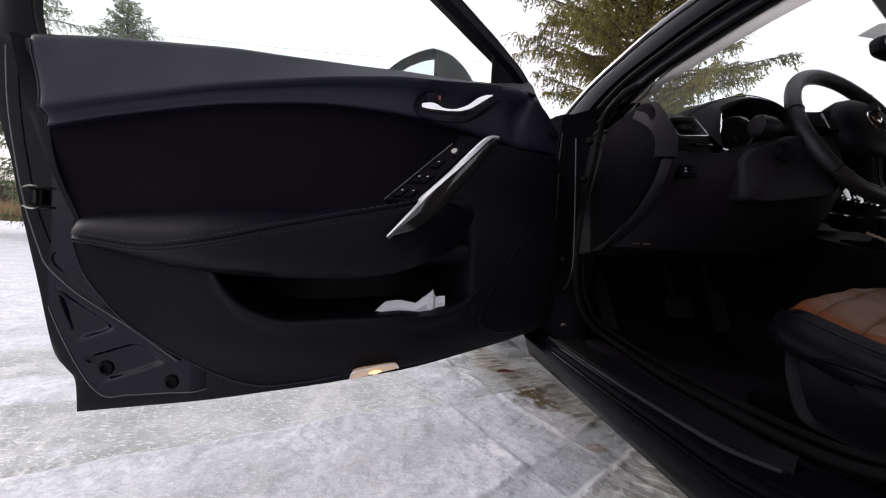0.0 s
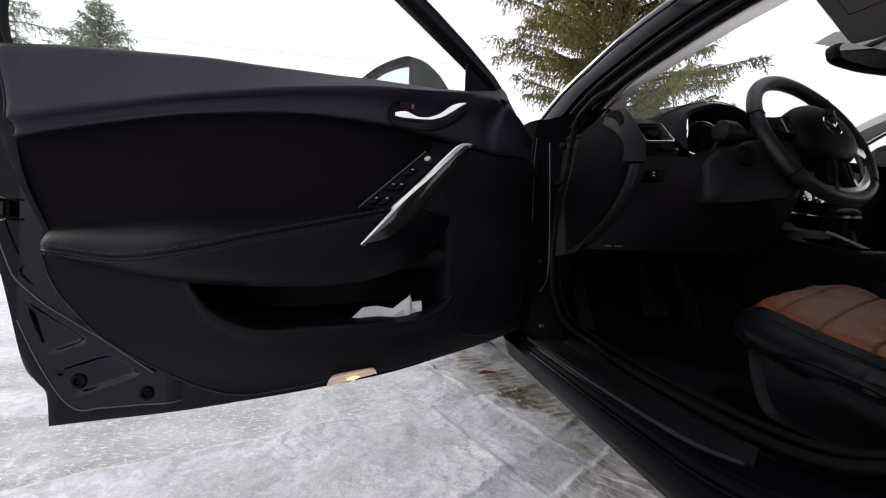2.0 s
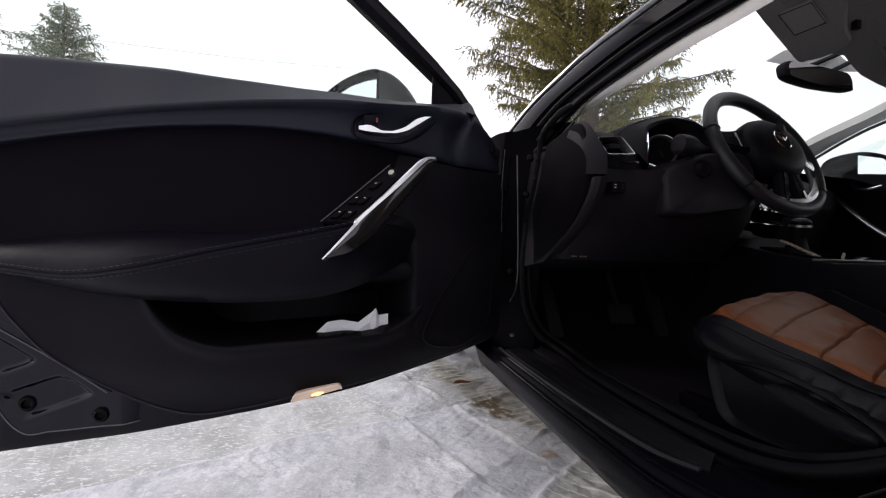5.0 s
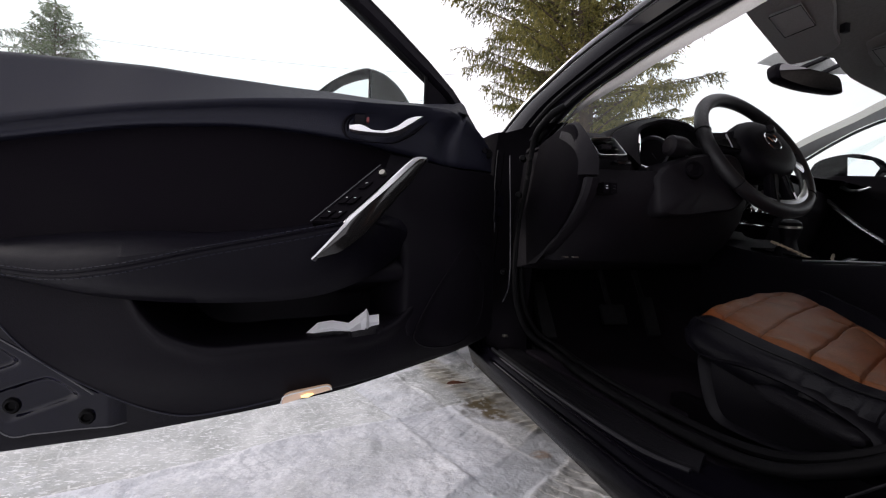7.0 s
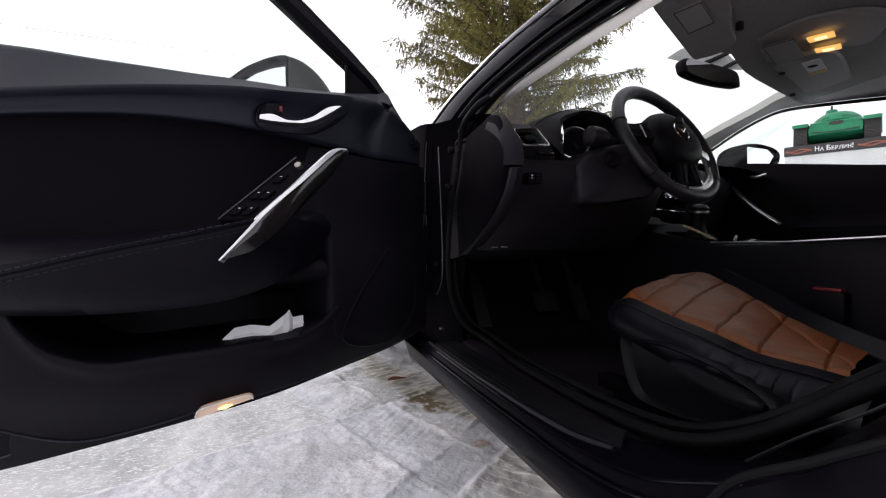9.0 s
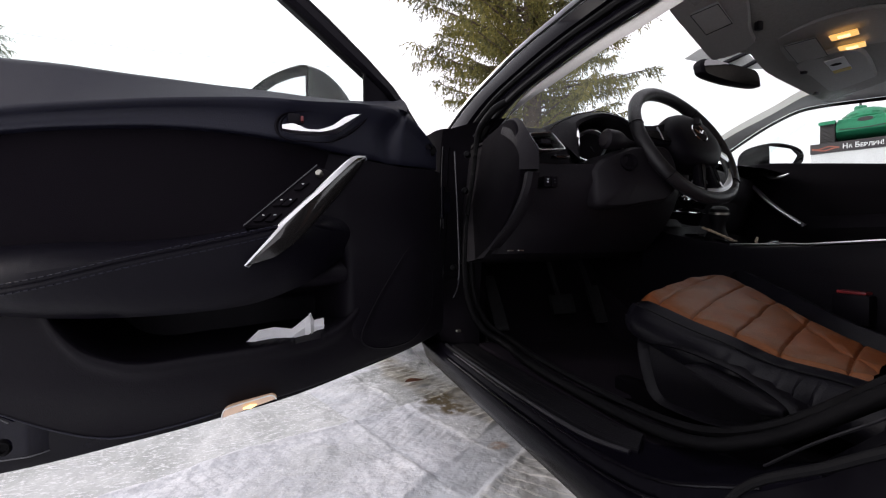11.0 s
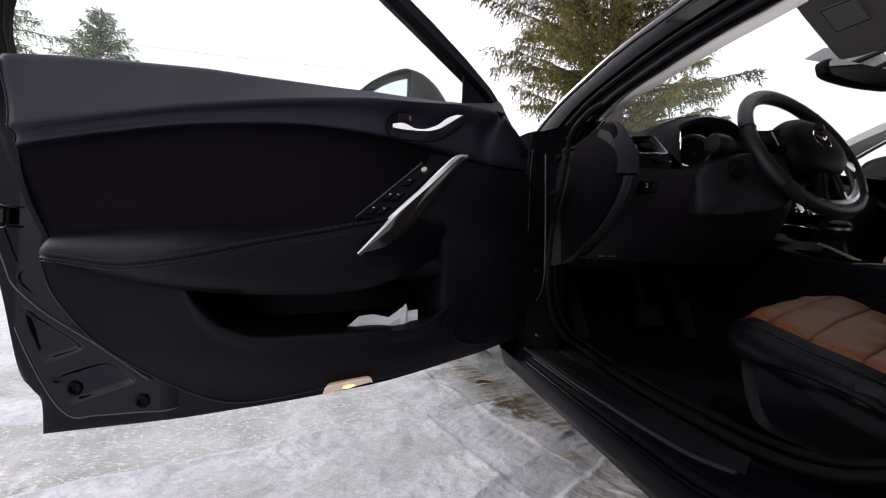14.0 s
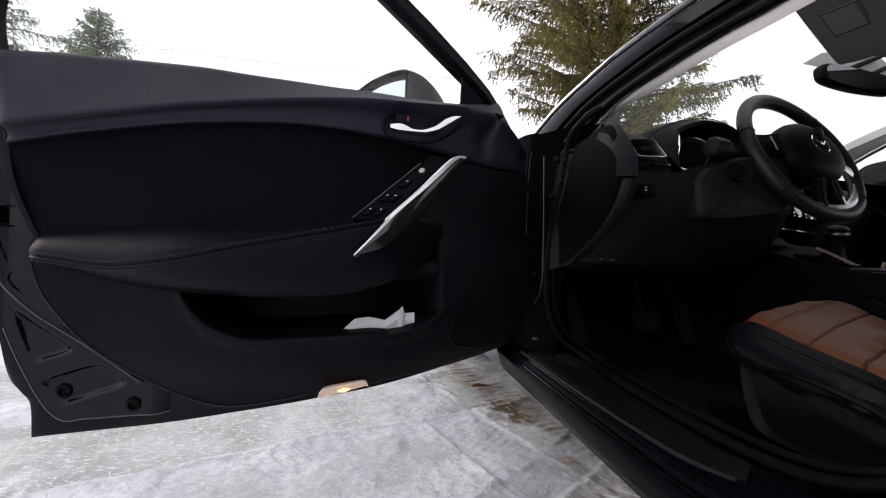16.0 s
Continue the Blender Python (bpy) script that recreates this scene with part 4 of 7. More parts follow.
def door_panels():
    # soft upper pad: leaning face down to the fold, a tucked facet below it, a scooped front end
    pad_end = curve((0.957, -1.029), (0.912, -1.077), (0.882, -1.103), (0.862, -1.114), (0.84, -1.113), (0.815, -1.103))
    ridge = curve((0.975, -1.015), (0.943, -1.026), (0.9, -1.036), (0.856, -1.042), (0.815, -1.045))
    bm = bmesh.new()
    rows = []
    for x in lin(-1.992, -1.14, 80)[:-1] + lin(-1.14, -0.925, 90):
        t, f, b = belt(x), fold(x), crease(x)
        col = []
        for z, off in [(t - 0.004, 0.085), (t, 0.068), (t - 0.002, 0.056)] + [(t + (f - t) * k / 8 - 0.003 * (1 - k / 8), 0.050 - 0.055 * k / 8) for k in [j / 2 for j in range(1, 17)]] + [(f - (f - b) * 0.10, -0.004), (f - (f - b) * 0.22, 0.004), (f - (f - b) * 0.34, 0.0085), (f - (f - b) * 0.5, 0.010), (f - (f - b) * 0.7, 0.009), (f - (f - b) * 0.88, 0.006), (b + 0.002, 0.006), (b, 0.010), (b + 0.001, 0.03)]:
            xx = x
            if x < -1.6:
                xx = -1.6 + (x + 1.6) * (rear_end(z) + 1.6) / (-1.992 + 1.6)
            scoop = smooth(0.966, 0.945, z) * smooth(-0.012, 0.04, xx - pad_end(z)) * (0.024 - 0.028 * smooth(pad_end(z) + 0.02, ridge(z), xx))
            lean = smooth(-1.11, -1.0, xx)
            end = 0.02 * smooth(-1.975, -1.992, x)
            col.append(Vector((xx, y0(xx) + off * (1 - 0.45 * lean) + 0.012 * lean + scoop + end, z)))
        rows.append(col)
    skin(bm, rows)
    soft_skin(part("upper_pad", bm, PAD, door, "soft dark grey upper door pad"))
    bm = bmesh.new()
    tube(bm, [p + Vector((-0.001, -0.001, 0)) for p in rows[1][3:-3]], 0.0011, 6)
    part("pad_seam", bm, DULL, door, "raised seam at the end of the pad")
    # dark cloth insert
    bm = bmesh.new()
    panel(bm, lin(-1.93, -1.07, 50), lambda x: crease(x) + 0.008, lambda x: arm_back(x) - 0.03, lambda x, s, z: y0(x) + 0.028 + 0.012 * math.sin(s * math.pi), 0.03, 12, True)
    part("insert", bm, CLOTH, door, "matt black cloth door insert")
    # border strip at the rear end of the trim
    bm = bmesh.new()
    rows = []
    for z in lin(0.955, 0.56, 30):
        a, b = border_end(z), rear_end(z) + 0.003 + 0.022 * smooth(0.80, 0.95, z)
        back = 0.055 * smooth(0.80, 0.95, z)
        rows.append([Vector((a, y0(a) + 0.075, z)), Vector((a + 0.001, y0(a) + 0.047, z)), Vector((a + 0.005, y0(a) + 0.040, z)), Vector(((a + b) / 2, y0(b) + 0.033 + back * 0.5, z)), Vector((b - 0.002, y0(b) + 0.031 + back, z)), Vector((b, y0(b) + 0.075 + back, z))])
    loft(bm, rows)
    part("trim_border", bm, GRAIN, door, "black plastic end border of the trim")
    # armrest
    bm = bmesh.new()
    xs = lin(-1.862, -1.155, 70)
    rows = []
    for x in xs:
        r, a, e, b = reach(x), arm_back(x), arm_edge(x), arm_low(x)
        end = smooth(-1.862, -1.848, x)
        yb = y0(x) + 0.035
        yo = y0(x) - r * (0.72 + 0.28 * end)
        rows.append([Vector((x, yb, a - 0.03)), Vector((x, yb, a)), Vector((x, yb * 0.6 + yo * 0.4, a + 0.004)), Vector((x, yb * 0.2 + yo * 0.8, a * 0.75 + e * 0.25)), Vector((x, yo, a * 0.3 + e * 0.7)), Vector((x, yo - 0.001, e + 0.003)), Vector((x, yo + 0.0015, e)), Vector((x, yo - 0.001, e - 0.004)), Vector((x, yo + 0.006, e * 0.6 + b * 0.4)), Vector((x, yo + 0.02, e * 0.25 + b * 0.75)), Vector((x, yo * 0.6 + yb * 0.4, b)), Vector((x, yb, b + 0.005))])
    loft(bm, rows)
    part("armrest", bm, VINYL, door, "black vinyl armrest with double stitching")
    for dz in (0.006, -0.008):
        for k in range(55):
            a, b = -1.85 + k * 0.0105, -1.85 + k * 0.0105 + 0.007
            bm = bmesh.new()
            tube(bm, [(x, y0(x) - reach(x) - 0.0015 + (0.001 if dz < 0 else 0.0), arm_edge(x) + dz) for x in (a, b)], 0.0009, 4)
            part("stitch", bm, PAD, door)
    # lower trim with the pocket sunk into it
    lip = curve((-1.66, 0.60), (-1.614, 0.542), (-1.577, 0.501), (-1.527, 0.478), (-1.404, 0.480), (-1.309, 0.487), (-1.221, 0.494), (-1.175, 0.518), (-1.13, 0.58), (-1.11, 0.65))

    def lower_face(x, s, z):
        y = trim_face(x, z)
        hole = smooth(0.0, 0.010 + 0.03 * smooth(-1.53, -1.6, x), z - lip(x)) * smooth(-1.66, -1.60, x) * smooth(-1.12, -1.15, x) * smooth(0.66, 0.62, z) * (1 - smooth(-1.40, -1.30, x) * smooth(0.545, 0.585, z))
        hollow = 0.05 * smooth(-1.25, -1.12, x) * smooth(0.72, 0.6, z) * smooth(0.44, 0.56, z)
        shelf = 0.010 * smooth(0.022, 0.0, abs(z - lip(x) + 0.008)) * smooth(-1.64, -1.6, x) * smooth(-1.1, -1.16, x)
        y += 0.005 * smooth(-1.17, -1.11, x)
        y += 0.085 * smooth(0.60, 0.655, z) * smooth(-1.30, -1.25, x)
        return y + 0.155 * hole + hollow * (1 - hole) * 0.3 - shelf
    bm = bmesh.new()
    rows = []
    for x in lin(-1.883, -1.10, 250):
        t = arm_back(x) - 0.035 + 0.032 * smooth(-1.84, -1.87, x) if x < -1.27 else 0.66
        b = skirt(x)
        m = max(min(lip(x), t - 0.06), b + 0.4 * (t - b))
        soft = min(0.012 + 0.03 * smooth(-1.53, -1.6, x), 0.6 * (t - m))
        k0 = min(1.0, (m - b) / 0.04)
        zs = lin(t, m + soft + 0.001, 16)[:-1] + [m + soft * (1 - k / 8) for k in range(9)] + [m - v * k0 for v in (0.002, 0.005, 0.009, 0.016, 0.024)] + lin(m - 0.032 * k0, b, 14)
        col = [Vector((x, lower_face(x, 0, z), z)) for z in zs]
        rows.append([col[0] + Vector((0, 0.04, 0))] + col + [col[-1] + Vector((0, 0.002, -0.002)), col[-1] + Vector((0, 0.04, 0))])
    skin(bm, rows)
    soft_skin(part("lower_trim", bm, GRAIN, door, "grained black lower trim with a map pocket"))
    # bead in the lighter pad material paints the highlight along the trim's edge
    bm = bmesh.new()
    tube(bm, [(x, lower_face(x, 0, skirt(x)) - 0.0004, skirt(x)) for x in lin(-1.882, -1.40, 70)], 0.0016, 6)
    part("trim_edge", bm, PAD, door, "lighter bead for the highlight on the trim's edge")
    # front end of the trim: bulging cover, speaker grille
    bm = bmesh.new()
    panel(bm, lin(-1.26, -0.905, 60), lambda x: crease(x) - 0.003, skirt, lambda x, s, z: trim_face(x, z) + 0.0025 + smooth(-1.165, -1.255, x) * (0.04 + 0.15 * smooth(0.70, 0.60, z)), 0.04, 60)
    soft_skin(part("front_trim", bm, GRAIN, door, "grained black front trim"))
    bm = bmesh.new()
    rim = spline([(-1.03, 0, 0.64), (-1.085, 0, 0.585), (-1.135, 0, 0.515), (-1.15, 0, 0.465), (-1.10, 0, 0.437), (-1.02, 0, 0.438), (-0.965, 0, 0.49), (-0.955, 0, 0.58), (-0.985, 0, 0.635)], 5, True)
    mid = Vector((-1.04, 0, 0.53))
    rings = []
    for k, (g, up) in enumerate(((1.0, -0.004), (1.0, 0.002), (0.98, 0.003), (0.96, 0.001), (0.8, 0.0015), (0.6, 0.0015), (0.4, 0.0015), (0.25, 0.0015), (0.02, 0.0015))):
        rings.append([Vector((q.x, trim_face(q.x, q.z) + 0.0015 - up, q.z)) for q in (mid + (p - mid) * g for p in rim)])
    loft(bm, rings)
    part("speaker_grille", bm, GRAIN, door, "black speaker grille")
    # small round tweeter at the front top
    bm = bmesh.new()
    lathe(bm, [(0.001, 0.006), (0.010, 0.005), (0.014, 0.001), (0.015, -0.01)], (-0.944, y0(-0.944) + 0.012, 0.880), (0.5, -1, 0), 16)
    part("tweeter", bm, RUBBER, door)
    # pull handle: bright blade along the upper edge, dark glossy flank below it
    left = spline([(-1.329, -0.169, 0.622), (-1.308, -0.167, 0.648), (-1.288, -0.164, 0.673), (-1.284, -0.162, 0.682), (-1.261, -0.154, 0.705), (-1.236, -0.141, 0.730), (-1.210, -0.122, 0.758), (-1.184, -0.100, 0.785), (-1.168, -0.086, 0.796), (-1.149, -0.070, 0.799)], 4)
    middle = spline([(-1.328, -0.172, 0.622), (-1.305, -0.170, 0.647), (-1.282, -0.166, 0.673), (-1.274, -0.164, 0.683), (-1.249, -0.154, 0.708), (-1.223, -0.139, 0.733), (-1.196, -0.117, 0.761), (-1.171, -0.094, 0.787), (-1.161, -0.084, 0.794), (-1.149, -0.073, 0.7965)], 4)
    low = spline([(-1.329, -0.165, 0.621), (-1.309, -0.166, 0.628), (-1.289, -0.164, 0.635), (-1.264, -0.156, 0.654), (-1.243, -0.146, 0.675), (-1.224, -0.133, 0.698), (-1.203, -0.115, 0.723), (-1.180, -0.094, 0.750), (-1.162, -0.078, 0.774), (-1.148, -0.067, 0.796)], 4)
    bm = bmesh.new()
    loft(bm, [[p, p * 0.5 + q * 0.5 + Vector((-0.001, -0.0015, 0.0015)), q, q + Vector((0.003, 0.012, -0.003)), p + Vector((0.004, 0.014, -0.001))] for p, q in zip(left, middle)])
    part("pull_handle", bm, SATIN, door, "satin silver edge of the pull handle")
    bm = bmesh.new()
    loft(bm, [[q + Vector((0.0, 0.0012, 0.0)), q * 0.6 + f * 0.4 + Vector((-0.001, -0.004, 0.0)), q * 0.15 + f * 0.85 + Vector((0, -0.002, 0)), f, f + Vector((0.004, 0.04, 0.002)), q + Vector((0.004, 0.04, 0.0))] for q, f in zip(middle, low)])
    part("grip_side", bm, SMOKE, door, "glossy dark flank of the pull handle")
    # window switch plate with its switches and the mirror knob
    c = [Vector((-1.335, -0.118, 0.678)), Vector((-1.290, -0.130, 0.678)), Vector((-1.205, -0.088, 0.768)), Vector((-1.228, -0.070, 0.780))]
    bm = bmesh.new()
    plate(bm, c, (0.01, 0.03, -0.02), 0.003)
    # darkened matt tone in place of gloss, to leave out the sky's reflection
    deck = part("switch_plate", bm, SHADE_BLACK, door, "window switch plate in darkened matt black")
    along, across = (c[3] - c[0]), (c[1] - c[0])
    up = Vector((-0.35, -0.75, 0.45)).normalized()
    for s, w in ((0.12, 0.3), (0.12, 0.68), (0.36, 0.34), (0.36, 0.68), (0.62, 0.5)):
        base = c[0] + along * s + across * w * (1 - 0.45 * s) + up * 0.004
        bm = bmesh.new()
        turn = Matrix((along.normalized(), across.normalized(), up)).transposed().to_4x4()
        box(bm, (-0.010, -0.006, -0.004), (0.010, 0.006, 0.0005), 0.002, 2, Matrix.Translation(base) @ turn)
        part("window_switch", bm, SHADE_BLACK, door)
        bm = bmesh.new()
        box(bm, (-0.0006, -0.0016, 0.0006), (0.0006, 0.0016, 0.0011), 0, 1, Matrix.Translation(base + along.normalized() * 0.004) @ turn)
        part("mark", bm, PRINT, door)
    bm = bmesh.new()
    knob_at = c[0] + along * 0.85 + across * 0.30 + up * 0.004 + Vector((0.008, 0, -0.005))
    lathe(bm, [(0.0044, 0.009), (0.0052, 0.0095), (0.0058, 0.007), (0.0058, 0.0), (0.007, -0.004)], knob_at, up, 20)
    knob = part("mirror_knob", bm, STEEL, door, "chrome rimmed mirror knob")
    bm = bmesh.new()
    lathe(bm, [(0.001, 0.0088), (0.0043, 0.0089), (0.0044, 0.006)], knob_at, up, 18)
    part("knob_cap", bm, GLOSS, knob)
    bm = bmesh.new()
    tube(bm, [c[0] + up * 0.002, c[3] + up * 0.002], 0.0011, 6)
    part("plate_edge", bm, EDGE_GLINT, deck, "bright edge of the switch plate")
    # inner door handle in its dished surround
    rim = spline([(-1.286, 0, 0.864), (-1.271, 0, 0.874), (-1.229, 0, 0.884), (-1.178, 0, 0.897), (-1.137, 0, 0.903), (-1.132, 0, 0.895), (-1.161, 0, 0.864), (-1.191, 0, 0.843), (-1.211, 0, 0.835), (-1.248, 0, 0.830), (-1.272, 0, 0.829), (-1.287, 0, 0.836), (-1.291, 0, 0.851)], 4, True)
    mid = sum(rim, Vector()) / len(rim)

    def pad_y(x, z):
        f = fold(x)
        return y0(x) - 0.005 + (0.055 * min(max((z - f) / max(0.02, belt(x) - f), 0), 1) if z > f else 0.013 * smooth(0, 0.02, f - z))
    bm = bmesh.new()
    rings = []
    for g, deep in ((1.07, 0.004), (1.06, -0.002), (1.02, -0.0035), (0.985, -0.0015), (0.97, 0.003), (0.95, 0.003), (0.93, -0.001), (0.90, 0.002), (0.86, 0.022), (0.5, 0.030), (0.02, 0.030)):
        rings.append([Vector((q.x, pad_y(q.x, q.z) + deep, q.z)) for q in (mid + (p - mid) * g for p in rim)])
    loft(bm, rings)
    part("handle_surround", bm, GRAIN, door, "dished black surround of the door handle")
    upper = spline([(-1.282, -0.068, 0.844), (-1.266, -0.064, 0.848), (-1.254, -0.060, 0.846), (-1.244, -0.055, 0.843), (-1.231, -0.049, 0.844), (-1.220, -0.043, 0.847), (-1.199, -0.029, 0.859), (-1.179, -0.016, 0.877), (-1.162, -0.004, 0.887), (-1.146, 0.006, 0.892)], 3)
    lower = spline([(-1.282, -0.064, 0.837), (-1.268, -0.060, 0.8345), (-1.248, -0.052, 0.835), (-1.238, -0.047, 0.836), (-1.225, -0.040, 0.838), (-1.211, -0.031, 0.841), (-1.191, -0.018, 0.850), (-1.174, -0.008, 0.863), (-1.157, 0.003, 0.881), (-1.146, 0.008, 0.891)], 3)
    share = curve((0, 0.9), (0.15, 0.8), (0.4, 0.55), (0.7, 0.6), (1, 0.9))
    bm = bmesh.new()
    rings = []
    for i, (p, q) in enumerate(zip(upper, lower)):
        k = share(i / (len(upper) - 1))
        e = p * (1 - k) + q * k
        rings.append([p + Vector((0, 0.008, 0.0008)), p + Vector((0, 0.001, 0.0005)), e + Vector((0, -0.006, 0)), q + Vector((0, -0.001, 0)), q + Vector((0, 0.008, 0))])
    loft(bm, rings)
    part("door_handle", bm, SATIN, door, "chrome inner door handle")
    bm = bmesh.new()
    box(bm, (-1.274, -0.045, 0.852), (-1.254, -0.022, 0.871), 0.004)
    part("lock_tab", bm, GRAIN, door)
    bm = bmesh.new()
    box(bm, (-1.2535, -0.043, 0.858), (-1.2485, -0.03, 0.868), 0.002)
    part("lock_flag", bm, RED, door, "red unlocked flag")
    # courtesy lamp at the foot of the trim
    bm = bmesh.new()
    pts = spline([(-1.381, 0, 0.371), (-1.380, 0, 0.379), (-1.370, 0, 0.387), (-1.315, 0, 0.398), (-1.303, 0, 0.397), (-1.299, 0, 0.391)], 4)
    plate(bm, [Vector((p.x, y0(p.x) + 0.004, p.z)) for p in pts], (0, 0.02, 0), 0.003)
    lens = part("courtesy_lamp", bm, LAMP, door, "lit amber courtesy lamp")
    bm = bmesh.new()
    tube(bm, [Vector((p.x, y0(p.x) + 0.0035, p.z)) for p in pts], 0.0012, 6)
    part("lamp_rim", bm, PRINT, lens, "clear rim of the lens")
    bm = bmesh.new()
    tube(bm, [(-1.349, y0(-1.349) + 0.0025, 0.3835), (-1.339, y0(-1.339) + 0.0015, 0.3855), (-1.329, y0(-1.329) + 0.0025, 0.3875)], lambda t: 0.0042 * math.sin(math.pi * (0.12 + 0.76 * t)), 10, 0.8)
    part("filament", bm, BULB, lens, "glowing filament")
    # pressed bare metal below the trim, its seal, plugs, latch
    seal = curve((-2.01, 0.63), (-1.985, 0.573), (-1.95, 0.528), (-1.90, 0.489), (-1.854, 0.461), (-1.80, 0.430), (-1.75, 0.400), (-1.705, 0.374), (-1.60, 0.33))
    hem = curve((-2.0, 0.60), (-1.985, 0.55), (-1.945, 0.444), (-1.92, 0.392), (-1.893, 0.345), (-1.866, 0.308), (-1.847, 0.294), (-1.80, 0.297), (-1.70, 0.311), (-1.60, 0.323), (-1.5, 0.34))
    cover = curve((-2.0, 0.80), (-1.95, 0.76), (-1.90, 0.66), (-1.857, 0.60), (-1.805, 0.53), (-1.752, 0.47), (-1.70, 0.43), (-1.644, 0.40), (-1.5, 0.38))

    def sunk(*inside):
        """0 outside a rounded field, 1 on its floor; inside are the distances from its sides."""
        return smooth(0.0, 0.013, -math.log(sum(math.exp(-150 * min(max(d, -0.2), 0.4)) for d in inside)) / 150)

    def pressed(x, s, z):
        up = z - seal(x)
        y = y0(x) + 0.039 + 0.006 * smooth(-0.002, 0.010, up) * smooth(-1.69, -1.74, x)
        upper = sunk(z - 0.389 - 0.3625 * (x + 1.90), x + 1.937 - (0.474 - z) * 0.40, -1.808 - x, -0.016 - up)
        lower = sunk(z - 0.312 - 0.39 * (x + 1.85), 0.368 + 0.35 * (x + 1.886) - z, x + 1.890 - (0.363 - z) * 0.75, -0.014 - up)
        return y + 0.010 * upper + 0.009 * lower + 0.05 * smooth(-1.68, -1.61, x)
    bm = bmesh.new()
    panel(bm, lin(-1.952, -1.60, 180), cover, hem, pressed, 0.03, 130)
    soft_skin(part("pressed_panel", bm, PRESSED, door, "black painted pressed metal of the door inside"))
    # two pale beads paint the highlights that run along the door's seams
    bm = bmesh.new()
    tube(bm, spline([(-2.030, 0.092, 0.93), (-2.026, 0.092, 0.83), (-2.012, 0.092, 0.73), (-1.994, 0.092, 0.64), (-1.968, 0.090, 0.562), (-1.950, 0.085, 0.531)] + [(x, y0(x) + 0.0345, seal(x)) for x in (-1.90, -1.854, -1.80, -1.75, -1.70)], 5), 0.0014, 6)
    part("hem_glint", bm, EDGE_GLINT, door, "pale bead for the glint on the door's inner seam")
    bm = bmesh.new()
    tube(bm, [(x, y0(x) + 0.0385 + 0.05 * smooth(-1.68, -1.61, x), hem(x) + 0.001) for x in lin(-1.950, -1.63, 70)], 0.0012, 6)
    part("seam_bead", bm, EDGE_GLINT, door, "pale bead for the bright line of the lower seam")
    for x, z, r, deep in ((-1.844, 0.344, 0.015, 0.051), (-1.712, 0.331, 0.014, 0.041), (-1.940, 0.547, 0.018, 0.055)):
        bm = bmesh.new()
        lathe(bm, [(0.002, 0.004), (r * 0.45, 0.004), (r * 0.55, 0.010), (r * 0.75, 0.009), (r, 0.003), (r * 1.05, -0.01)], (x, y0(x) + deep, z), (0.1, -1, 0), 18)
        part("rubber_plug", bm, RUBBER, door, "black rubber plug")
    bm = bmesh.new()
    box(bm, (-1.990, 0.092, 0.644), (-1.966, 0.130, 0.674), 0.004)
    part("latch_pocket", bm, RUBBER, door)
    bm = bmesh.new()
    for z, bow in ((0.674, 1), (0.643, -1)):
        loft(bm, [[Vector((x, 0.078 + 0.004 * t, z + bow * 0.004 * math.sin(t * 3.0))), Vector((x, 0.078, z + bow * (0.002 + 0.005 * math.sin(t * 3.0)))), Vector((x, 0.118, z + bow * 0.005)), Vector((x, 0.118, z))] for t, x in [(i / 6, -1.990 + 0.028 * i / 6) for i in range(7)]])
    part("latch", bm, STEEL, door, "plated steel lips of the door latch")
    bm = bmesh.new()
    box(bm, (-1.978, 0.086, 0.646), (-1.972, 0.11, 0.672), 0.002)
    part("latch_bar", bm, PEDAL, door)
    # window frame, glass and outside mirror
    outer = [Vector(p) for p in ((-0.945, 0.225, 0.880), (-1.017, 0.185, 0.964), (-1.051, 0.172, 1.003), (-1.115, 0.163, 1.064), (-1.19, 0.158, 1.131), (-1.30, 0.15, 1.220))]
    outer += spline([(-1.30, 0.15, 1.220), (-1.50, 0.15, 1.35), (-1.80, 0.155, 1.40), (-1.99, 0.17, 1.34), (-2.12, 0.19, 1.10), (-2.13, 0.19, 0.92)], 7)[1:]
    inner = [Vector(p) for p in ((-0.972, 0.21, 0.872), (-1.040, 0.172, 0.954), (-1.076, 0.162, 0.990), (-1.118, 0.157, 1.022), (-1.225, 0.15, 1.108), (-1.338, 0.145, 1.198))]
    inner += spline([(-1.338, 0.145, 1.198), (-1.53, 0.14, 1.30), (-1.78, 0.145, 1.345), (-1.95, 0.16, 1.29), (-2.042, 0.165, 1.08), (-2.018, 0.165, 0.93)], 7)[1:]
    bm = bmesh.new()
    loft(bm, [[o, o * 0.8 + q * 0.2 + Vector((0, -0.010, 0)), o * 0.72 + q * 0.28 + Vector((0, -0.014, 0)), o * 0.3 + q * 0.7 + Vector((0, -0.016, 0)), q, q + Vector((0, 0.03, 0)), o + Vector((0, 0.03, 0))] for o, q in zip(outer, inner)])
    part("window_frame", bm, GRAIN, door, "black window frame")
    bm = bmesh.new()
    tube(bm, inner[3:], 0.0035, 8)
    part("window_seal", bm, RUBBER, door)
    bm = bmesh.new()
    tube(bm, [o * 0.84 + q * 0.16 + Vector((0, -0.0115, 0)) for o, q in zip(outer[:8], inner[:8])], 0.0022, 6)
    part("frame_bead", bm, PAINT, door, "glossy bead along the window frame")
    bm = bmesh.new()
    plate(bm, [(-0.985, 0.194, 0.90), (-1.118, 0.158, 0.935), (-1.118, 0.154, 1.021), (-1.080, 0.157, 0.990), (-1.036, 0.165, 0.950)], (0, 0.016, 0), 0.002)
    part("mirror_triangle", bm, GRAIN, door, "black triangle at the mirror foot")
    bm = bmesh.new()
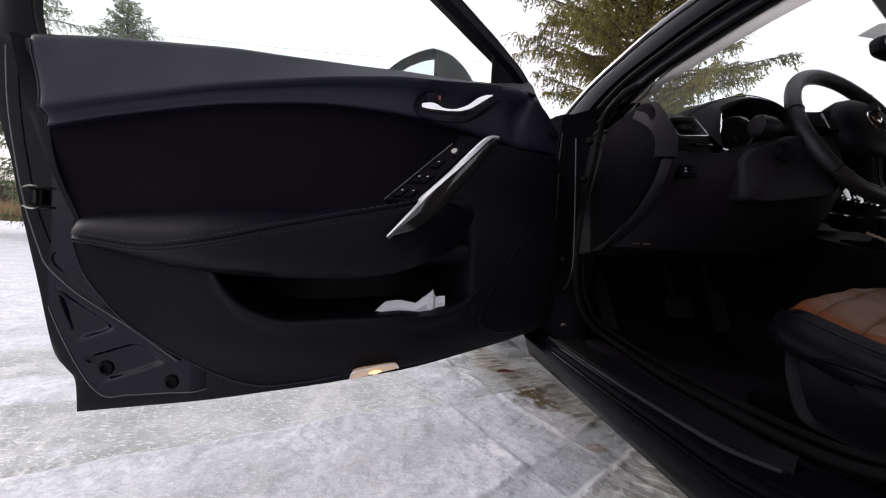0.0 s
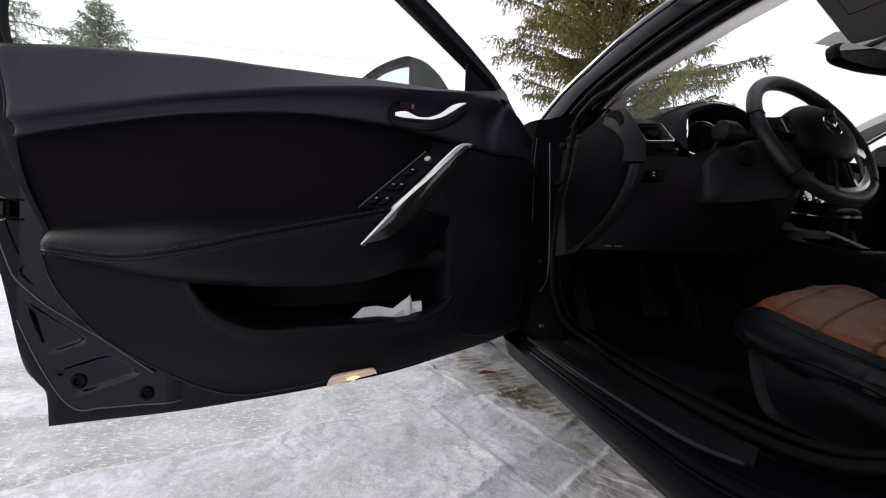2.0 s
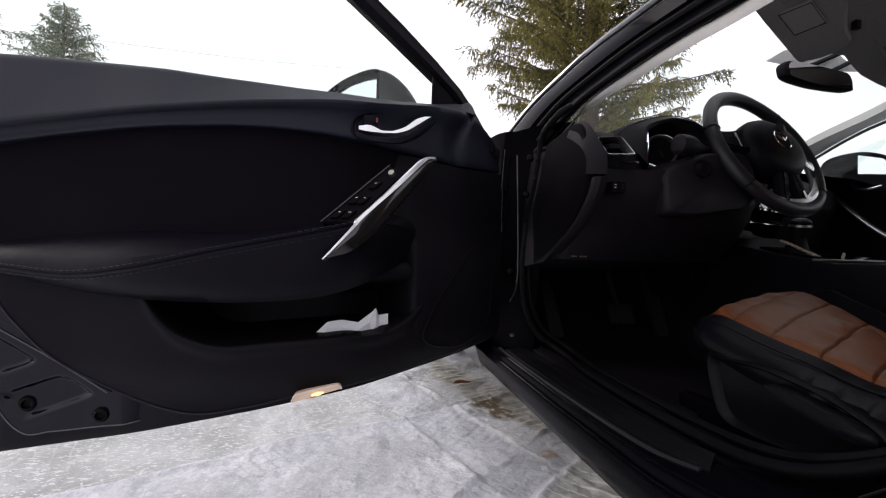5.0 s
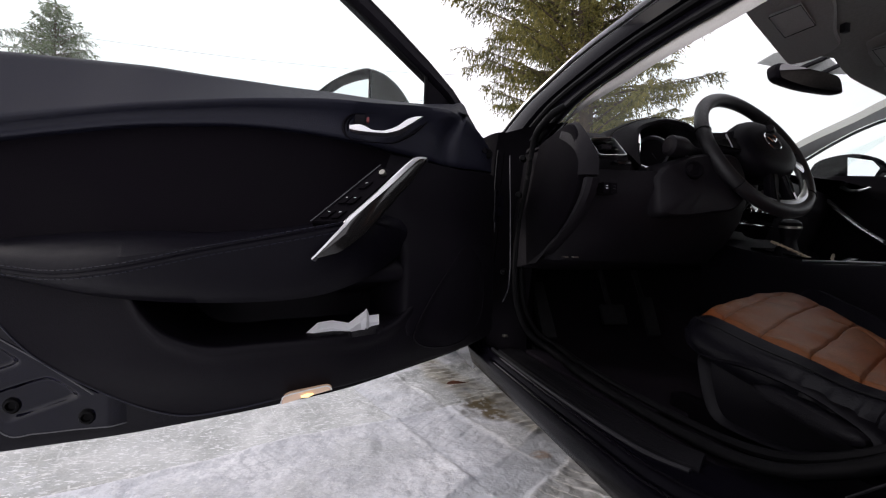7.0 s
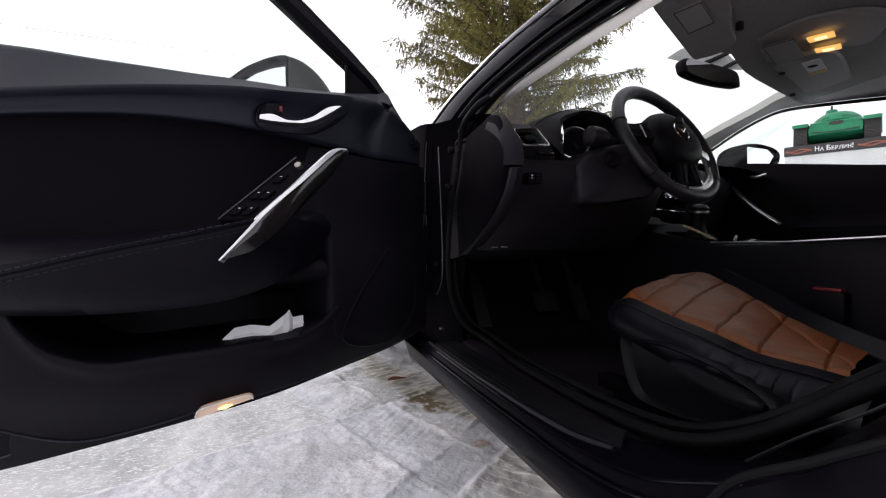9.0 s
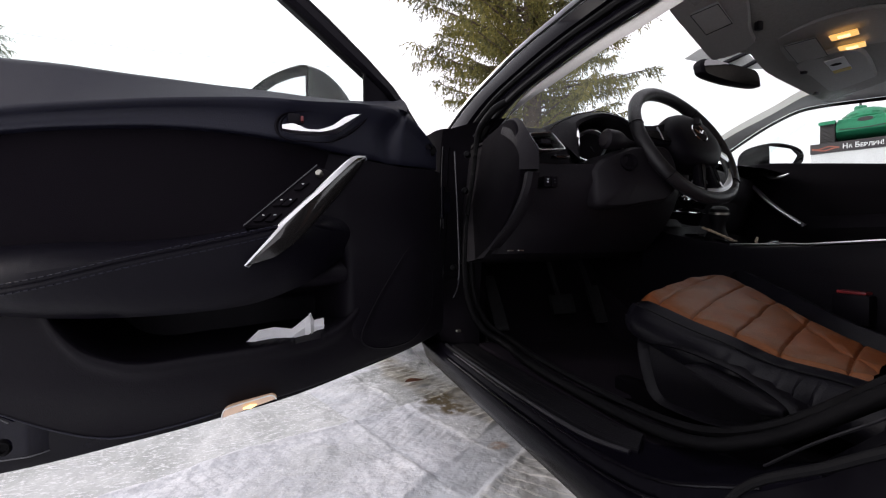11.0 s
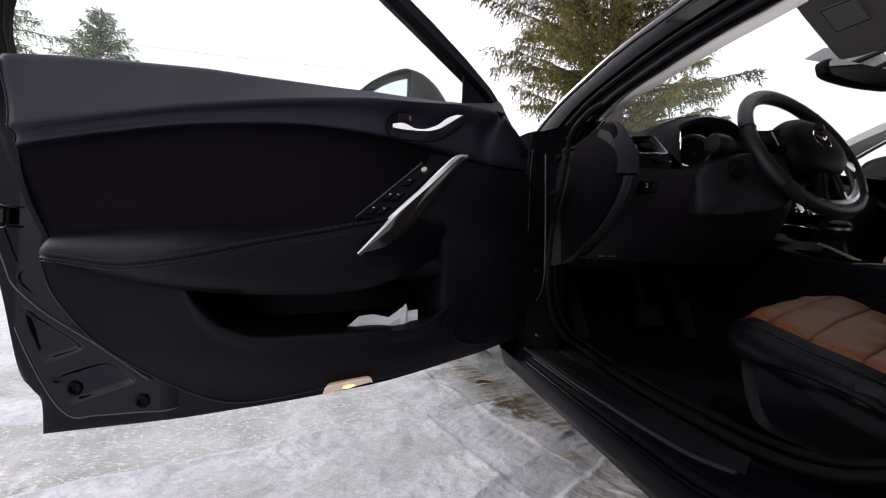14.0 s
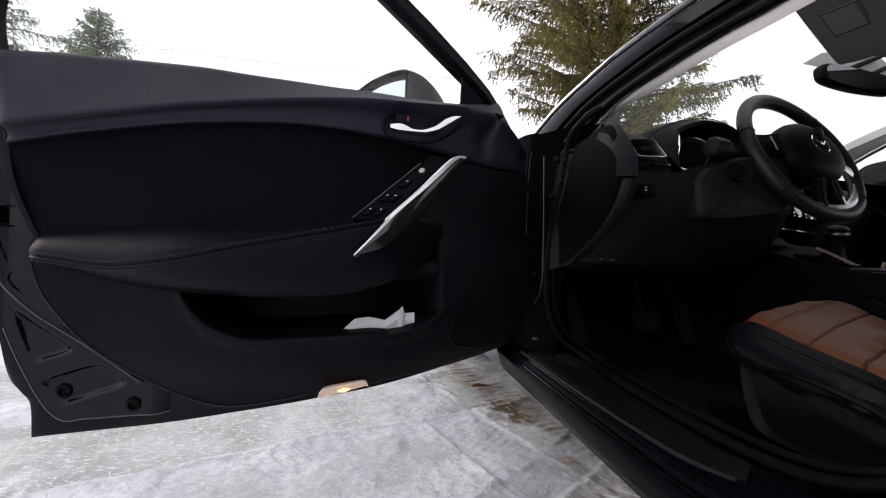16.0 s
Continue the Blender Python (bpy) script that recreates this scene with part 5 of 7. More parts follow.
    tube(bm, [(-1.119, 0.152, 0.94), (-1.119, 0.151, 1.022)], 0.0035, 8)
    part("glass_channel", bm, RUBBER, door)
    bm = bmesh.new()
    pts = [Vector((q.x, q.y + 0.014, q.z)) for q in inner[3:]] + [Vector((-1.118, 0.172, 0.93))]
    plate(bm, pts, (0, 0.004, 0))
    pane = part("window_pane", bm, GLASS, door, "clear side window")
    pane.visible_shadow = False
    # mirror: a bezel with the glass on one side of an upright ridge, the rounded housing on the other
    ridge_x = -1.237
    bezel = spline([(-1.352, 0, 0.990), (-1.322, 0, 1.018), (-1.285, 0, 1.042), (-1.255, 0, 1.056), (-1.241, 0, 1.059)], 5) + [Vector((ridge_x, 0, 1.057)), Vector((ridge_x, 0, 0.935)), Vector((-1.345, 0, 0.925)), Vector((-1.360, 0, 0.955))]
    flank = spline([(ridge_x, 0, 1.057), (-1.222, 0, 1.056), (-1.200, 0, 1.050), (-1.172, 0, 1.032), (-1.148, 0, 1.006), (-1.132, 0, 0.978), (-1.126, 0, 0.945), (-1.14, 0, 0.925), (ridge_x, 0, 0.925)], 4)
    mid = Vector((-1.27, 0, 0.975))
    bm = bmesh.new()
    loft(bm, [[Vector((q.x, y + 0.16 * (q.x - ridge_x), q.z)) for q in (mid + (p - mid) * g for p in bezel)] for g, y in ((0.80, 0.240), (0.86, 0.236), (0.97, 0.229), (1.0, 0.233), (1.0, 0.26), (0.93, 0.31), (0.7, 0.345), (0.1, 0.352))])
    part("mirror_bezel", bm, PAINT, door, "black bezel of the outside mirror")
    mid = Vector((-1.205, 0, 0.98))
    bm = bmesh.new()
    loft(bm, [[Vector((q.x, y + 0.30 * max(0.0, q.x - ridge_x), q.z)) for q in (mid + (p - mid) * g for p in flank)] for g, y in ((0.3, 0.218), (0.75, 0.219), (0.93, 0.222), (1.0, 0.230), (1.0, 0.26), (0.92, 0.31), (0.7, 0.345), (0.1, 0.352))])
    part("mirror_housing", bm, HOUSING, door, "rounded black mirror housing")
    bm = bmesh.new()
    plate(bm, [Vector((x, 0.2335 + 0.16 * (x - ridge_x), z)) for x, z in ((-1.328, 0.985), (-1.300, 1.008), (-1.270, 1.024), (-1.242, 1.034), (-1.241, 0.94), (-1.335, 0.94))], (0, 0.004, 0))
    part("mirror_glass", bm, MIRROR, door, "mirror glass")


door_panels()


# ---- inside the car ----
dash_back = curve((-0.80, 0.0), (-0.55, 0.02), (-0.30, 0.12), (-0.1, 0.22), (0.2, 0.34), (0.5, 0.46), (0.74, 0.58))


def dashboard():
    # main moulding: a section swept across the car
    bm = bmesh.new()
    rows = []
    for x in lin(-0.80, 0.74, 90):
        cave = 0.14 * smooth(-0.635, -0.605, x) * smooth(-0.375, -0.405, x)
        hump = 0.045 * math.exp(-((x + 0.42) / 0.20) ** 4)
        drop = 0.04 * smooth(-0.74, -0.80, x)
        back = dash_back(x)
        rows.append([Vector((x, min(y + back + (cave if 0.85 < z < 0.955 and y < 0.3 else 0), 0.86), z)) for y, z in ((0.86, 0.93 - drop), (0.60, 0.952 - drop), (0.36, 0.965 + hump * 0.9 - drop), (0.20, 0.945 + hump * 0.4 - drop), (0.12, 0.925 - drop), (0.085, 0.905 - drop), (0.080, 0.86), (0.085, 0.82), (0.105, 0.80), (0.11, 0.74), (0.15, 0.66), (0.24, 0.61), (0.45, 0.58), (0.86, 0.58))])
    loft(bm, rows)
    dash = part("dashboard", bm, DASH_SKIN, car, "grained black dashboard")
    # end cover that faces the open door, the wrapped skin beside it and the curved lip under it
    cap = [(0, 0.24, 0.915)] + spline([(0, 0.13, 0.930), (0, 0.10, 0.932), (0, 0.075, 0.925), (0, 0.055, 0.905), (0, 0.045, 0.880)], 4) + spline([(0, 0.040, 0.866), (0, 0.032, 0.84), (0, 0.032, 0.815), (0, 0.040, 0.795), (0, 0.062, 0.745), (0, 0.12, 0.690), (0, 0.20, 0.640)], 4) + [Vector((0, 0.30, 0.60)), Vector((0, 0.32, 0.75))]
    cap = [Vector(p) for p in cap]
    mid = Vector((0, 0.18, 0.79))
    bm = bmesh.new()
    loft(bm, [[mid + (p - mid) * g + Vector((x, 0, 0)) for p in cap] for g, x in ((0.3, -0.803), (0.95, -0.803), (0.985, -0.801), (1.0, -0.796), (1.0, -0.785))])
    # shade is in the colour here, as the cover faces the sky
    part("dash_end", bm, SHADE_BLACK, dash, "black plastic dashboard end cover")
    bm = bmesh.new()
    inner_line = spline([(-0.8005, 0.127, 0.906), (-0.802, 0.085, 0.886), (-0.802, 0.050, 0.862), (-0.801, 0.034, 0.836), (-0.800, 0.038, 0.808)], 5)
    outer_line = spline([(-0.795, 0.110, 0.936), (-0.790, 0.062, 0.926), (-0.782, 0.032, 0.890), (-0.764, 0.022, 0.850), (-0.764, 0.018, 0.808)], 5)
    loft(bm, [[a, a + Vector((-0.004, -0.002, 0)), a.lerp(b, 0.4) + Vector((-0.006, -0.004, 0)), b, b + Vector((0.01, 0.03, 0)), a + Vector((0.01, 0.01, 0))] for a, b in zip(inner_line, outer_line)])
    part("end_skin", bm, DASH_SKIN, dash, "soft skin wrapped round the dash end")
    bm = bmesh.new()
    lip = spline([(-0.800, -0.004, 0.798), (-0.800, 0.013, 0.762), (-0.800, 0.056, 0.717), (-0.800, 0.115, 0.677), (-0.800, 0.20, 0.632)], 6)
    loft(bm, [[p + Vector((-0.003, 0, 0)), p + Vector((0.006, -0.006, -0.002)), p + Vector((0.022, -0.004, -0.002)), p + Vector((0.03, 0.02, 0)), p + Vector((0, 0.02, 0))] for p in lip])
    part("end_lip", bm, DASH_SKIN, dash, "curved lip of the knee panel")
    bm = bmesh.new()
    rows = []
    for z, y in ((0.83, 0.055), (0.79, 0.045), (0.74, 0.06), (0.68, 0.10), (0.62, 0.17)):
        rows.append([Vector((x, y + 0.02 * smooth(-0.70, -0.78, x) + d, z)) for x, d in ((-0.79, 0.06), (-0.785, 0.02), (-0.77, 0.0), (-0.60, -0.005), (-0.45, 0.0), (-0.25, 0.10), (-0.2, 0.22))])
    skin(bm, rows)
    part("knee_panel", bm, DASH_SKIN, dash, "black knee panel under the wheel")
    # side air vent
    c = [Vector((-0.777, 0.050, 0.890)), Vector((-0.718, 0.050, 0.896)), Vector((-0.682, 0.048, 0.859)), Vector((-0.752, 0.046, 0.854))]
    bm = bmesh.new()
    mid = sum(c, Vector()) / 4
    ring = [q for i in range(4) for q in (c[i].lerp(c[i - 1], 0.10), c[i].lerp(mid, 0.05), c[i].lerp(c[(i + 1) % 4], 0.10))]
    rings = [[mid + (p - mid) * g + Vector((0, d, 0)) for p in ring] for g, d in ((1.0, 0.02), (1.02, -0.006), (0.99, -0.010), (0.93, -0.009), (0.91, 0.0), (0.88, 0.03))]
    skin(bm, rings, True)
    part("vent_rim", bm, SATIN, dash, "satin silver rim of the air vent")
    bm = bmesh.new()
    plate(bm, [mid + (p - mid) * 0.9 + Vector((0, 0.022, 0)) for p in ring], (0, 0.01, 0))
    part("vent_back", bm, SHADE_BLACK, dash)
    for k in range(4):
        s = 0.18 + 0.21 * k
        a, b = c[0].lerp(c[3], s), c[1].lerp(c[2], s)
        bm = bmesh.new()
        plate(bm, [a.lerp(b, 0.06) + Vector((0, 0.002, 0)), a.lerp(b, 0.94) + Vector((0, 0.002, 0)), a.lerp(b, 0.94) + Vector((0, 0.022, 0.004)), a.lerp(b, 0.06) + Vector((0, 0.022, 0.004))], (0, 0, -0.002))
        part("vent_slat", bm, GLOSS, dash)
    bm = bmesh.new()
    a = c[0].lerp(c[3], 0.5).lerp(c[1].lerp(c[2], 0.5), 0.5)
    box(bm, a + Vector((-0.012, -0.006, -0.005)), a + Vector((0.012, 0.01, 0.005)), 0.002)
    part("vent_tab", bm, DASH_SKIN, dash)
    bm = bmesh.new()
    box(bm, (-0.712, 0.034, 0.838), (-0.676, 0.06, 0.846), 0.003)
    part("vent_wheel", bm, GLOSS, dash)
    # two small switches under the vent
    for x in (-0.735, -0.717):
        bm = bmesh.new()
        box(bm, (x - 0.008, 0.032, 0.772), (x + 0.008, 0.06, 0.796), 0.002)
        key = part("dash_switch", bm, SHADE_BLACK, dash)
        for dz in (0.0, 0.006):
            bm = bmesh.new()
            box(bm, (x - 0.0022 + 0.1 * dz, 0.0305, 0.782 + dz), (x + 0.0022, 0.0325, 0.7835 + dz))
            part("switch_mark", bm, DULL if x > -0.72 else PRINT, key)
    # two tiny steel bars stand in for glints of light low on the dash
    for x in (-0.80, -0.775):
        bm = bmesh.new()
        box(bm, (x - 0.006, 0.08, 0.629), (x + 0.006, 0.09, 0.632))
        part("socket_glint", bm, STEEL, dash)
    # instrument hood: a long brow that rises from the vent, with a sewn seam, over a deep opening
    brow = spline([(-0.700, 0.085, 0.905), (-0.672, 0.10, 0.926), (-0.635, 0.115, 0.946), (-0.585, 0.128, 0.967), (-0.515, 0.135, 0.982), (-0.465, 0.135, 0.977), (-0.428, 0.13, 0.960), (-0.409, 0.126, 0.936), (-0.408, 0.12, 0.89)], 6)
    arch = spline([(-0.612, 0.085, 0.845), (-0.617, 0.092, 0.880), (-0.612, 0.10, 0.912), (-0.594, 0.115, 0.941), (-0.530, 0.128, 0.968), (-0.470, 0.130, 0.966), (-0.438, 0.127, 0.950), (-0.420, 0.125, 0.930), (-0.418, 0.12, 0.88)], 6)
    bm = bmesh.new()
    rows = []
    for p, q in zip(brow, arch):
        o = q - Vector((-0.505, 0.15, 0.90))
        rows.append([p + Vector((0, 0.26, -0.03)), p + Vector((0, 0.12, 0.010)), p + Vector((0, 0.03, 0.008)), p, p.lerp(q, 0.5) + Vector((0, -0.006, 0.001)), q, q - o * 0.04 + Vector((0, 0.02, 0)), q - o * 0.07 + Vector((0, 0.08, 0)), q - o * 0.10 + Vector((0, 0.12, 0))])
    skin(bm, rows)
    part("instrument_hood", bm, DASH_SKIN, dash, "hooded black instrument cowl")
    bm = bmesh.new()
    tube(bm, [p + Vector((0, 0.004, 0.0035)) for p in brow[2:44]], 0.0012, 5)
    part("hood_seam", bm, RUBBER, dash, "sewn seam along the cowl")
    bm = bmesh.new()
    plate(bm, [Vector((-0.505, 0.205, 0.90)) + (Vector((p.x, 0, p.z)) - Vector((-0.505, 0, 0.90))) * 0.95 for p in arch], (0, 0.01, 0))
    part("instrument_panel", bm, SHADE_BLACK, dash, "dark instrument panel")
    for x, y, z, r in ((-0.528, 0.165, 0.900, 0.041), (-0.450, 0.185, 0.905, 0.036)):
        bm = bmesh.new()
        lathe(bm, [(r, -0.01), (r * 1.04, 0.008), (r * 1.02, 0.0125), (r * 0.96, 0.013), (r * 0.90, 0.003), (r * 0.89, -0.01)], (x, y, z), (-0.5, -0.85, 0.1), 40)
        dial = part("dial_ring", bm, SATIN, dash, "chrome ring of a dial")
        bm = bmesh.new()
        lathe(bm, [(0.001, -0.004), (r * 0.93, -0.004), (r * 0.93, -0.012)], (x, y, z), (-0.5, -0.85, 0.1), 32)
        part("dial_face", bm, SHADE_BLACK, dial)
        bm = bmesh.new()
        tube(bm, [(x, y - 0.003, z), (x + r * 0.5, y - 0.004, z - r * 0.62)], 0.0012, 5)
        part("needle", bm, DULL, dial)
    # chrome strip added in place of the outdoors mirrored by the instrument glass
    bm = bmesh.new()
    left = spline([(-0.592, 0.148, 0.941), (-0.596, 0.150, 0.915), (-0.592, 0.152, 0.885), (-0.574, 0.154, 0.856)], 6)
    right = spline([(-0.580, 0.140, 0.943), (-0.574, 0.144, 0.915), (-0.572, 0.148, 0.885), (-0.566, 0.152, 0.856)], 6)
    loft(bm, [[a, a.lerp(b, 0.5) + Vector((0, -0.004, 0)), b, b + Vector((0, 0.004, 0)), a + Vector((0, 0.004, 0))] for a, b in zip(left, right)])
    part("dial_glint", bm, CHROME, dash, "chrome strip for the bright reflection in the dial glass")
    # column cover, stalks and key
    axis = Vector((0.10, -0.85, 0.46)).normalized()
    hub = Vector((-0.285, 0.093, 0.905))
    bm = bmesh.new()
    rings = []
    for s, w, h in ((-0.02, 0.055, 0.05), (-0.06, 0.10, 0.075), (-0.12, 0.125, 0.09), (-0.20, 0.135, 0.10), (-0.28, 0.14, 0.10)):
        p = hub + axis * s + Vector((-0.02, 0, -0.02))
        rings.append([p + Vector((w * math.copysign(abs(math.cos(a)) ** 0.6, math.cos(a)), 0, h * math.copysign(abs(math.sin(a)) ** 0.6, math.sin(a)))) for a in (2 * math.pi * j / 20 for j in range(20))])
    loft(bm, rings)
    part("column_cover", bm, DASH_SKIN, dash, "black steering column cover")
    bm = bmesh.new()
    shroud = spline([(-0.612, 0, 0.735), (-0.612, 0, 0.79), (-0.608, 0, 0.818), (-0.575, 0, 0.847), (-0.519, 0, 0.871), (-0.46, 0, 0.882), (-0.38, 0, 0.88), (-0.36, 0, 0.80), (-0.40, 0, 0.752), (-0.46, 0, 0.740), (-0.56, 0, 0.726)], 4, True)
    mid = Vector((-0.5, 0, 0.80))
    loft(bm, [[mid + (p - mid) * g + Vector((0, y + 0.16 * (p.z - 0.8), 0)) for p in shroud] for g, y in ((0.25, 0.028), (0.9, 0.032), (0.97, 0.038), (1.0, 0.05), (1.0, 0.17))])
    part("column_shroud", bm, DASH_SKIN, dash, "black shroud beside the steering column")
    bm = bmesh.new()
    tube(bm, spline([(-0.36, 0.11, 0.89), (-0.44, 0.085, 0.888), (-0.52, 0.062, 0.892), (-0.568, 0.058, 0.894)], 5), lambda s: 0.010 + 0.014 * smooth(0.5, 0.75, s) * (1 - 0.5 * smooth(0.93, 1, s)), 14)
    part("light_stalk", bm, DASH_SKIN, dash, "black light stalk")
    bm = bmesh.new()
    tube(bm, spline([(-0.20, 0.14, 0.93), (-0.24, 0.09, 0.955), (-0.27, 0.07, 0.962)], 5), 0.009, 10)
    part("wiper_stalk", bm, DASH_SKIN, dash)
    bm = bmesh.new()
    lathe(bm, [(0.004, 0.0), (0.013, 0.001), (0.018, 0.008), (0.022, 0.006), (0.022, -0.02)], (-0.512, 0.040, 0.838), (-0.2, -1, 0.3), 20)
    part("start_button", bm, SHADE_BLACK, dash)
    # centre stack: two turning knobs, bright line, screen
    bm = bmesh.new()
    plate(bm, [(-0.15, 0.31, 0.69), (0.15, 0.44, 0.69), (0.16, 0.36, 0.92), (-0.16, 0.22, 0.92)], (0, 0.1, 0.03), 0.01)
    part("radio_panel", bm, GLOSS, dash, "glossy black radio panel")
    for x in (-0.10, -0.02, 0.09):
        bm = bmesh.new()
        lathe(bm, [(0.003, 0.022), (0.017, 0.021), (0.020, 0.012), (0.022, 0.0)], (x, 0.345 + 0.42 * (x + 0.06) - 0.045, 0.79), (0.3, -0.9, 0.35), 22)
        part("climate_knob", bm, GLOSS, dash, "black climate knob")
        bm = bmesh.new()
        lathe(bm, [(0.020, 0.018), (0.0215, 0.020), (0.0225, 0.016), (0.021, 0.013)], (x, 0.345 + 0.42 * (x + 0.06) - 0.045, 0.79), (0.3, -0.9, 0.35), 22)
        part("knob_ring", bm, CHROME, dash, "chrome knob ring")
    bm = bmesh.new()
    tube(bm, [(-0.13, 0.285, 0.742), (0.0, 0.34, 0.742), (0.13, 0.395, 0.742)], 0.003, 6)
    part("stack_line", bm, CHROME, dash, "thin chrome line")


dashboard()


def steering_wheel():
    n = Vector((0.158, -0.875, 0.458)).normalized()
    u = n.cross(Vector((0, 0, 1))).normalized()
    w = u.cross(n)
    hub = Vector((-0.285, 0.093, 0.905))

    def at(a, r, h=0.0):
        return hub + (u * math.cos(a) + w * math.sin(a)) * r + n * h
    bm = bmesh.new()
    rings = []
    for k in range(72):
        a = 2 * math.pi * k / 72
        thick = 0.0165 + 0.0015 * math.cos(2 * a + 0.6) ** 2
        ring = []
        for j in range(14):
            b = 2 * math.pi * j / 14
            ring.append(at(a, 0.170 + thick * math.cos(b), thick * 0.95 * math.sin(b)))
        rings.append(ring)
    rings.append(rings[0])
    skin(bm, rings, True)
    bmesh.ops.remove_doubles(bm, verts=bm.verts[:], dist=1e-5)
    wheel = part("steering_wheel", bm, WHEEL_HIDE, car, "black leather steering wheel with satin spokes")
    # seams where the leather halves meet
    for a in (0.25, 2.35, 3.9, 5.6):
        bm = bmesh.new()
        tube(bm, [at(a, 0.170 + 0.018 * math.cos(b), 0.017 * math.sin(b)) for b in (2 * math.pi * j / 14 for j in range(15))], 0.0012, 5)
        part("rim_seam", bm, RUBBER, wheel)
    # boss
    bm = bmesh.new()
    rings = []
    for r, h in ((0.080, -0.03), (0.092, 0.0), (0.091, 0.020), (0.082, 0.034), (0.06, 0.043), (0.03, 0.046), (0.002, 0.046)):
        rings.append([at(a, r * (1 + 0.10 * math.cos(2 * a) - 0.07 * math.sin(a)), h) for a in (2 * math.pi * j / 32 for j in range(32))])
    loft(bm, rings)
    part("boss", bm, GRAIN, wheel, "black padded wheel boss")
    bm = bmesh.new()
    lathe(bm, [(0.026, 0.0), (0.0275, 0.002), (0.026, 0.004), (0.0245, 0.002)], at(0, 0, 0.0435), n, 28)
    part("badge_ring", bm, CHROME, wheel, "chrome ring on the boss")
    bm = bmesh.new()
    for a, b in (((-0.018, 0.008), (-0.006, -0.004)), ((-0.006, -0.004), (0.0, 0.006)), ((0.0, 0.006), (0.006, -0.004)), ((0.006, -0.004), (0.018, 0.008))):
        tube(bm, [hub + u * q[0] + w * q[1] + n * 0.048 for q in (a, b)], 0.0018, 6)
    part("badge_bars", bm, CHROME, wheel, "plain chrome bars on the boss")
    bm = bmesh.new()
    tube(bm, [at(a, 0.1535, 0.006) for a in lin(-0.10, -2.65, 44)], lambda s: 0.0018 + 0.0075 * smooth(0.38, 0.62, s) * (1 - smooth(0.80, 1.0, s)), 8)
    part("rim_trim", bm, SATIN, wheel, "satin silver lower rim trim")
    bm = bmesh.new()
    loft(bm, [[at(a - 0.10, r, h), at(a - 0.06, r, h + 0.004), at(a + 0.06, r, h + 0.004), at(a + 0.10, r, h)] for a, r, h in ((math.pi + 0.30, 0.096, 0.020), (math.pi + 0.30, 0.118, 0.016), (math.pi + 0.26, 0.150, 0.010))])
    part("spoke_plate", bm, SATIN, wheel, "satin silver plate on the spoke")
    # spokes: two to the sides, one split below
    for a, wide in ((0.06, 0.034), (math.pi - 0.06, 0.034), (-math.pi / 2 - 0.25, 0.014), (-math.pi / 2 + 0.25, 0.014)):
        bm = bmesh.new()
        side = Vector((-math.sin(a), math.cos(a)))
        rings = []
        for r, h, g in ((0.055, 0.020, 1.15), (0.09, 0.016, 1.0), (0.125, 0.006, 0.85), (0.162, 0.0, 0.8)):
            p = at(a, r, h)
            s = (u * side.x + w * side.y) * wide * g
            rings.append([p - s, p - s * 0.9 + n * 0.006, p + s * 0.9 + n * 0.006, p + s, p + s * 0.8 - n * 0.012, p - s * 0.8 - n * 0.012])
        loft(bm, rings)
        part("spoke", bm, GRAIN, wheel)
        bm = bmesh.new()
        rings = []
        for r, h, g in ((0.080, 0.023, 0.75), (0.10, 0.020, 0.8), (0.135, 0.012, 0.55), (0.158, 0.009, 0.45)):
            p = at(a, r, h)
            s = (u * side.x + w * side.y) * wide * g
            rings.append([p - s, p - s + n * 0.003, p + s * 0.2 + n * 0.003, p + s * 0.2])
        loft(bm, rings)
        part("spoke_trim", bm, GLOSS, wheel)
        if wide > 0.02:
            for r in (0.088, 0.118):
                bm = bmesh.new()
                p = at(a, r, 0.026 if r < 0.1 else 0.018)
                s = (u * side.x + w * side.y)
                tube(bm, [p - s * 0.022, p + s * 0.018], 0.0022, 6)
                part("spoke_line", bm, SATIN, wheel)


steering_wheel()


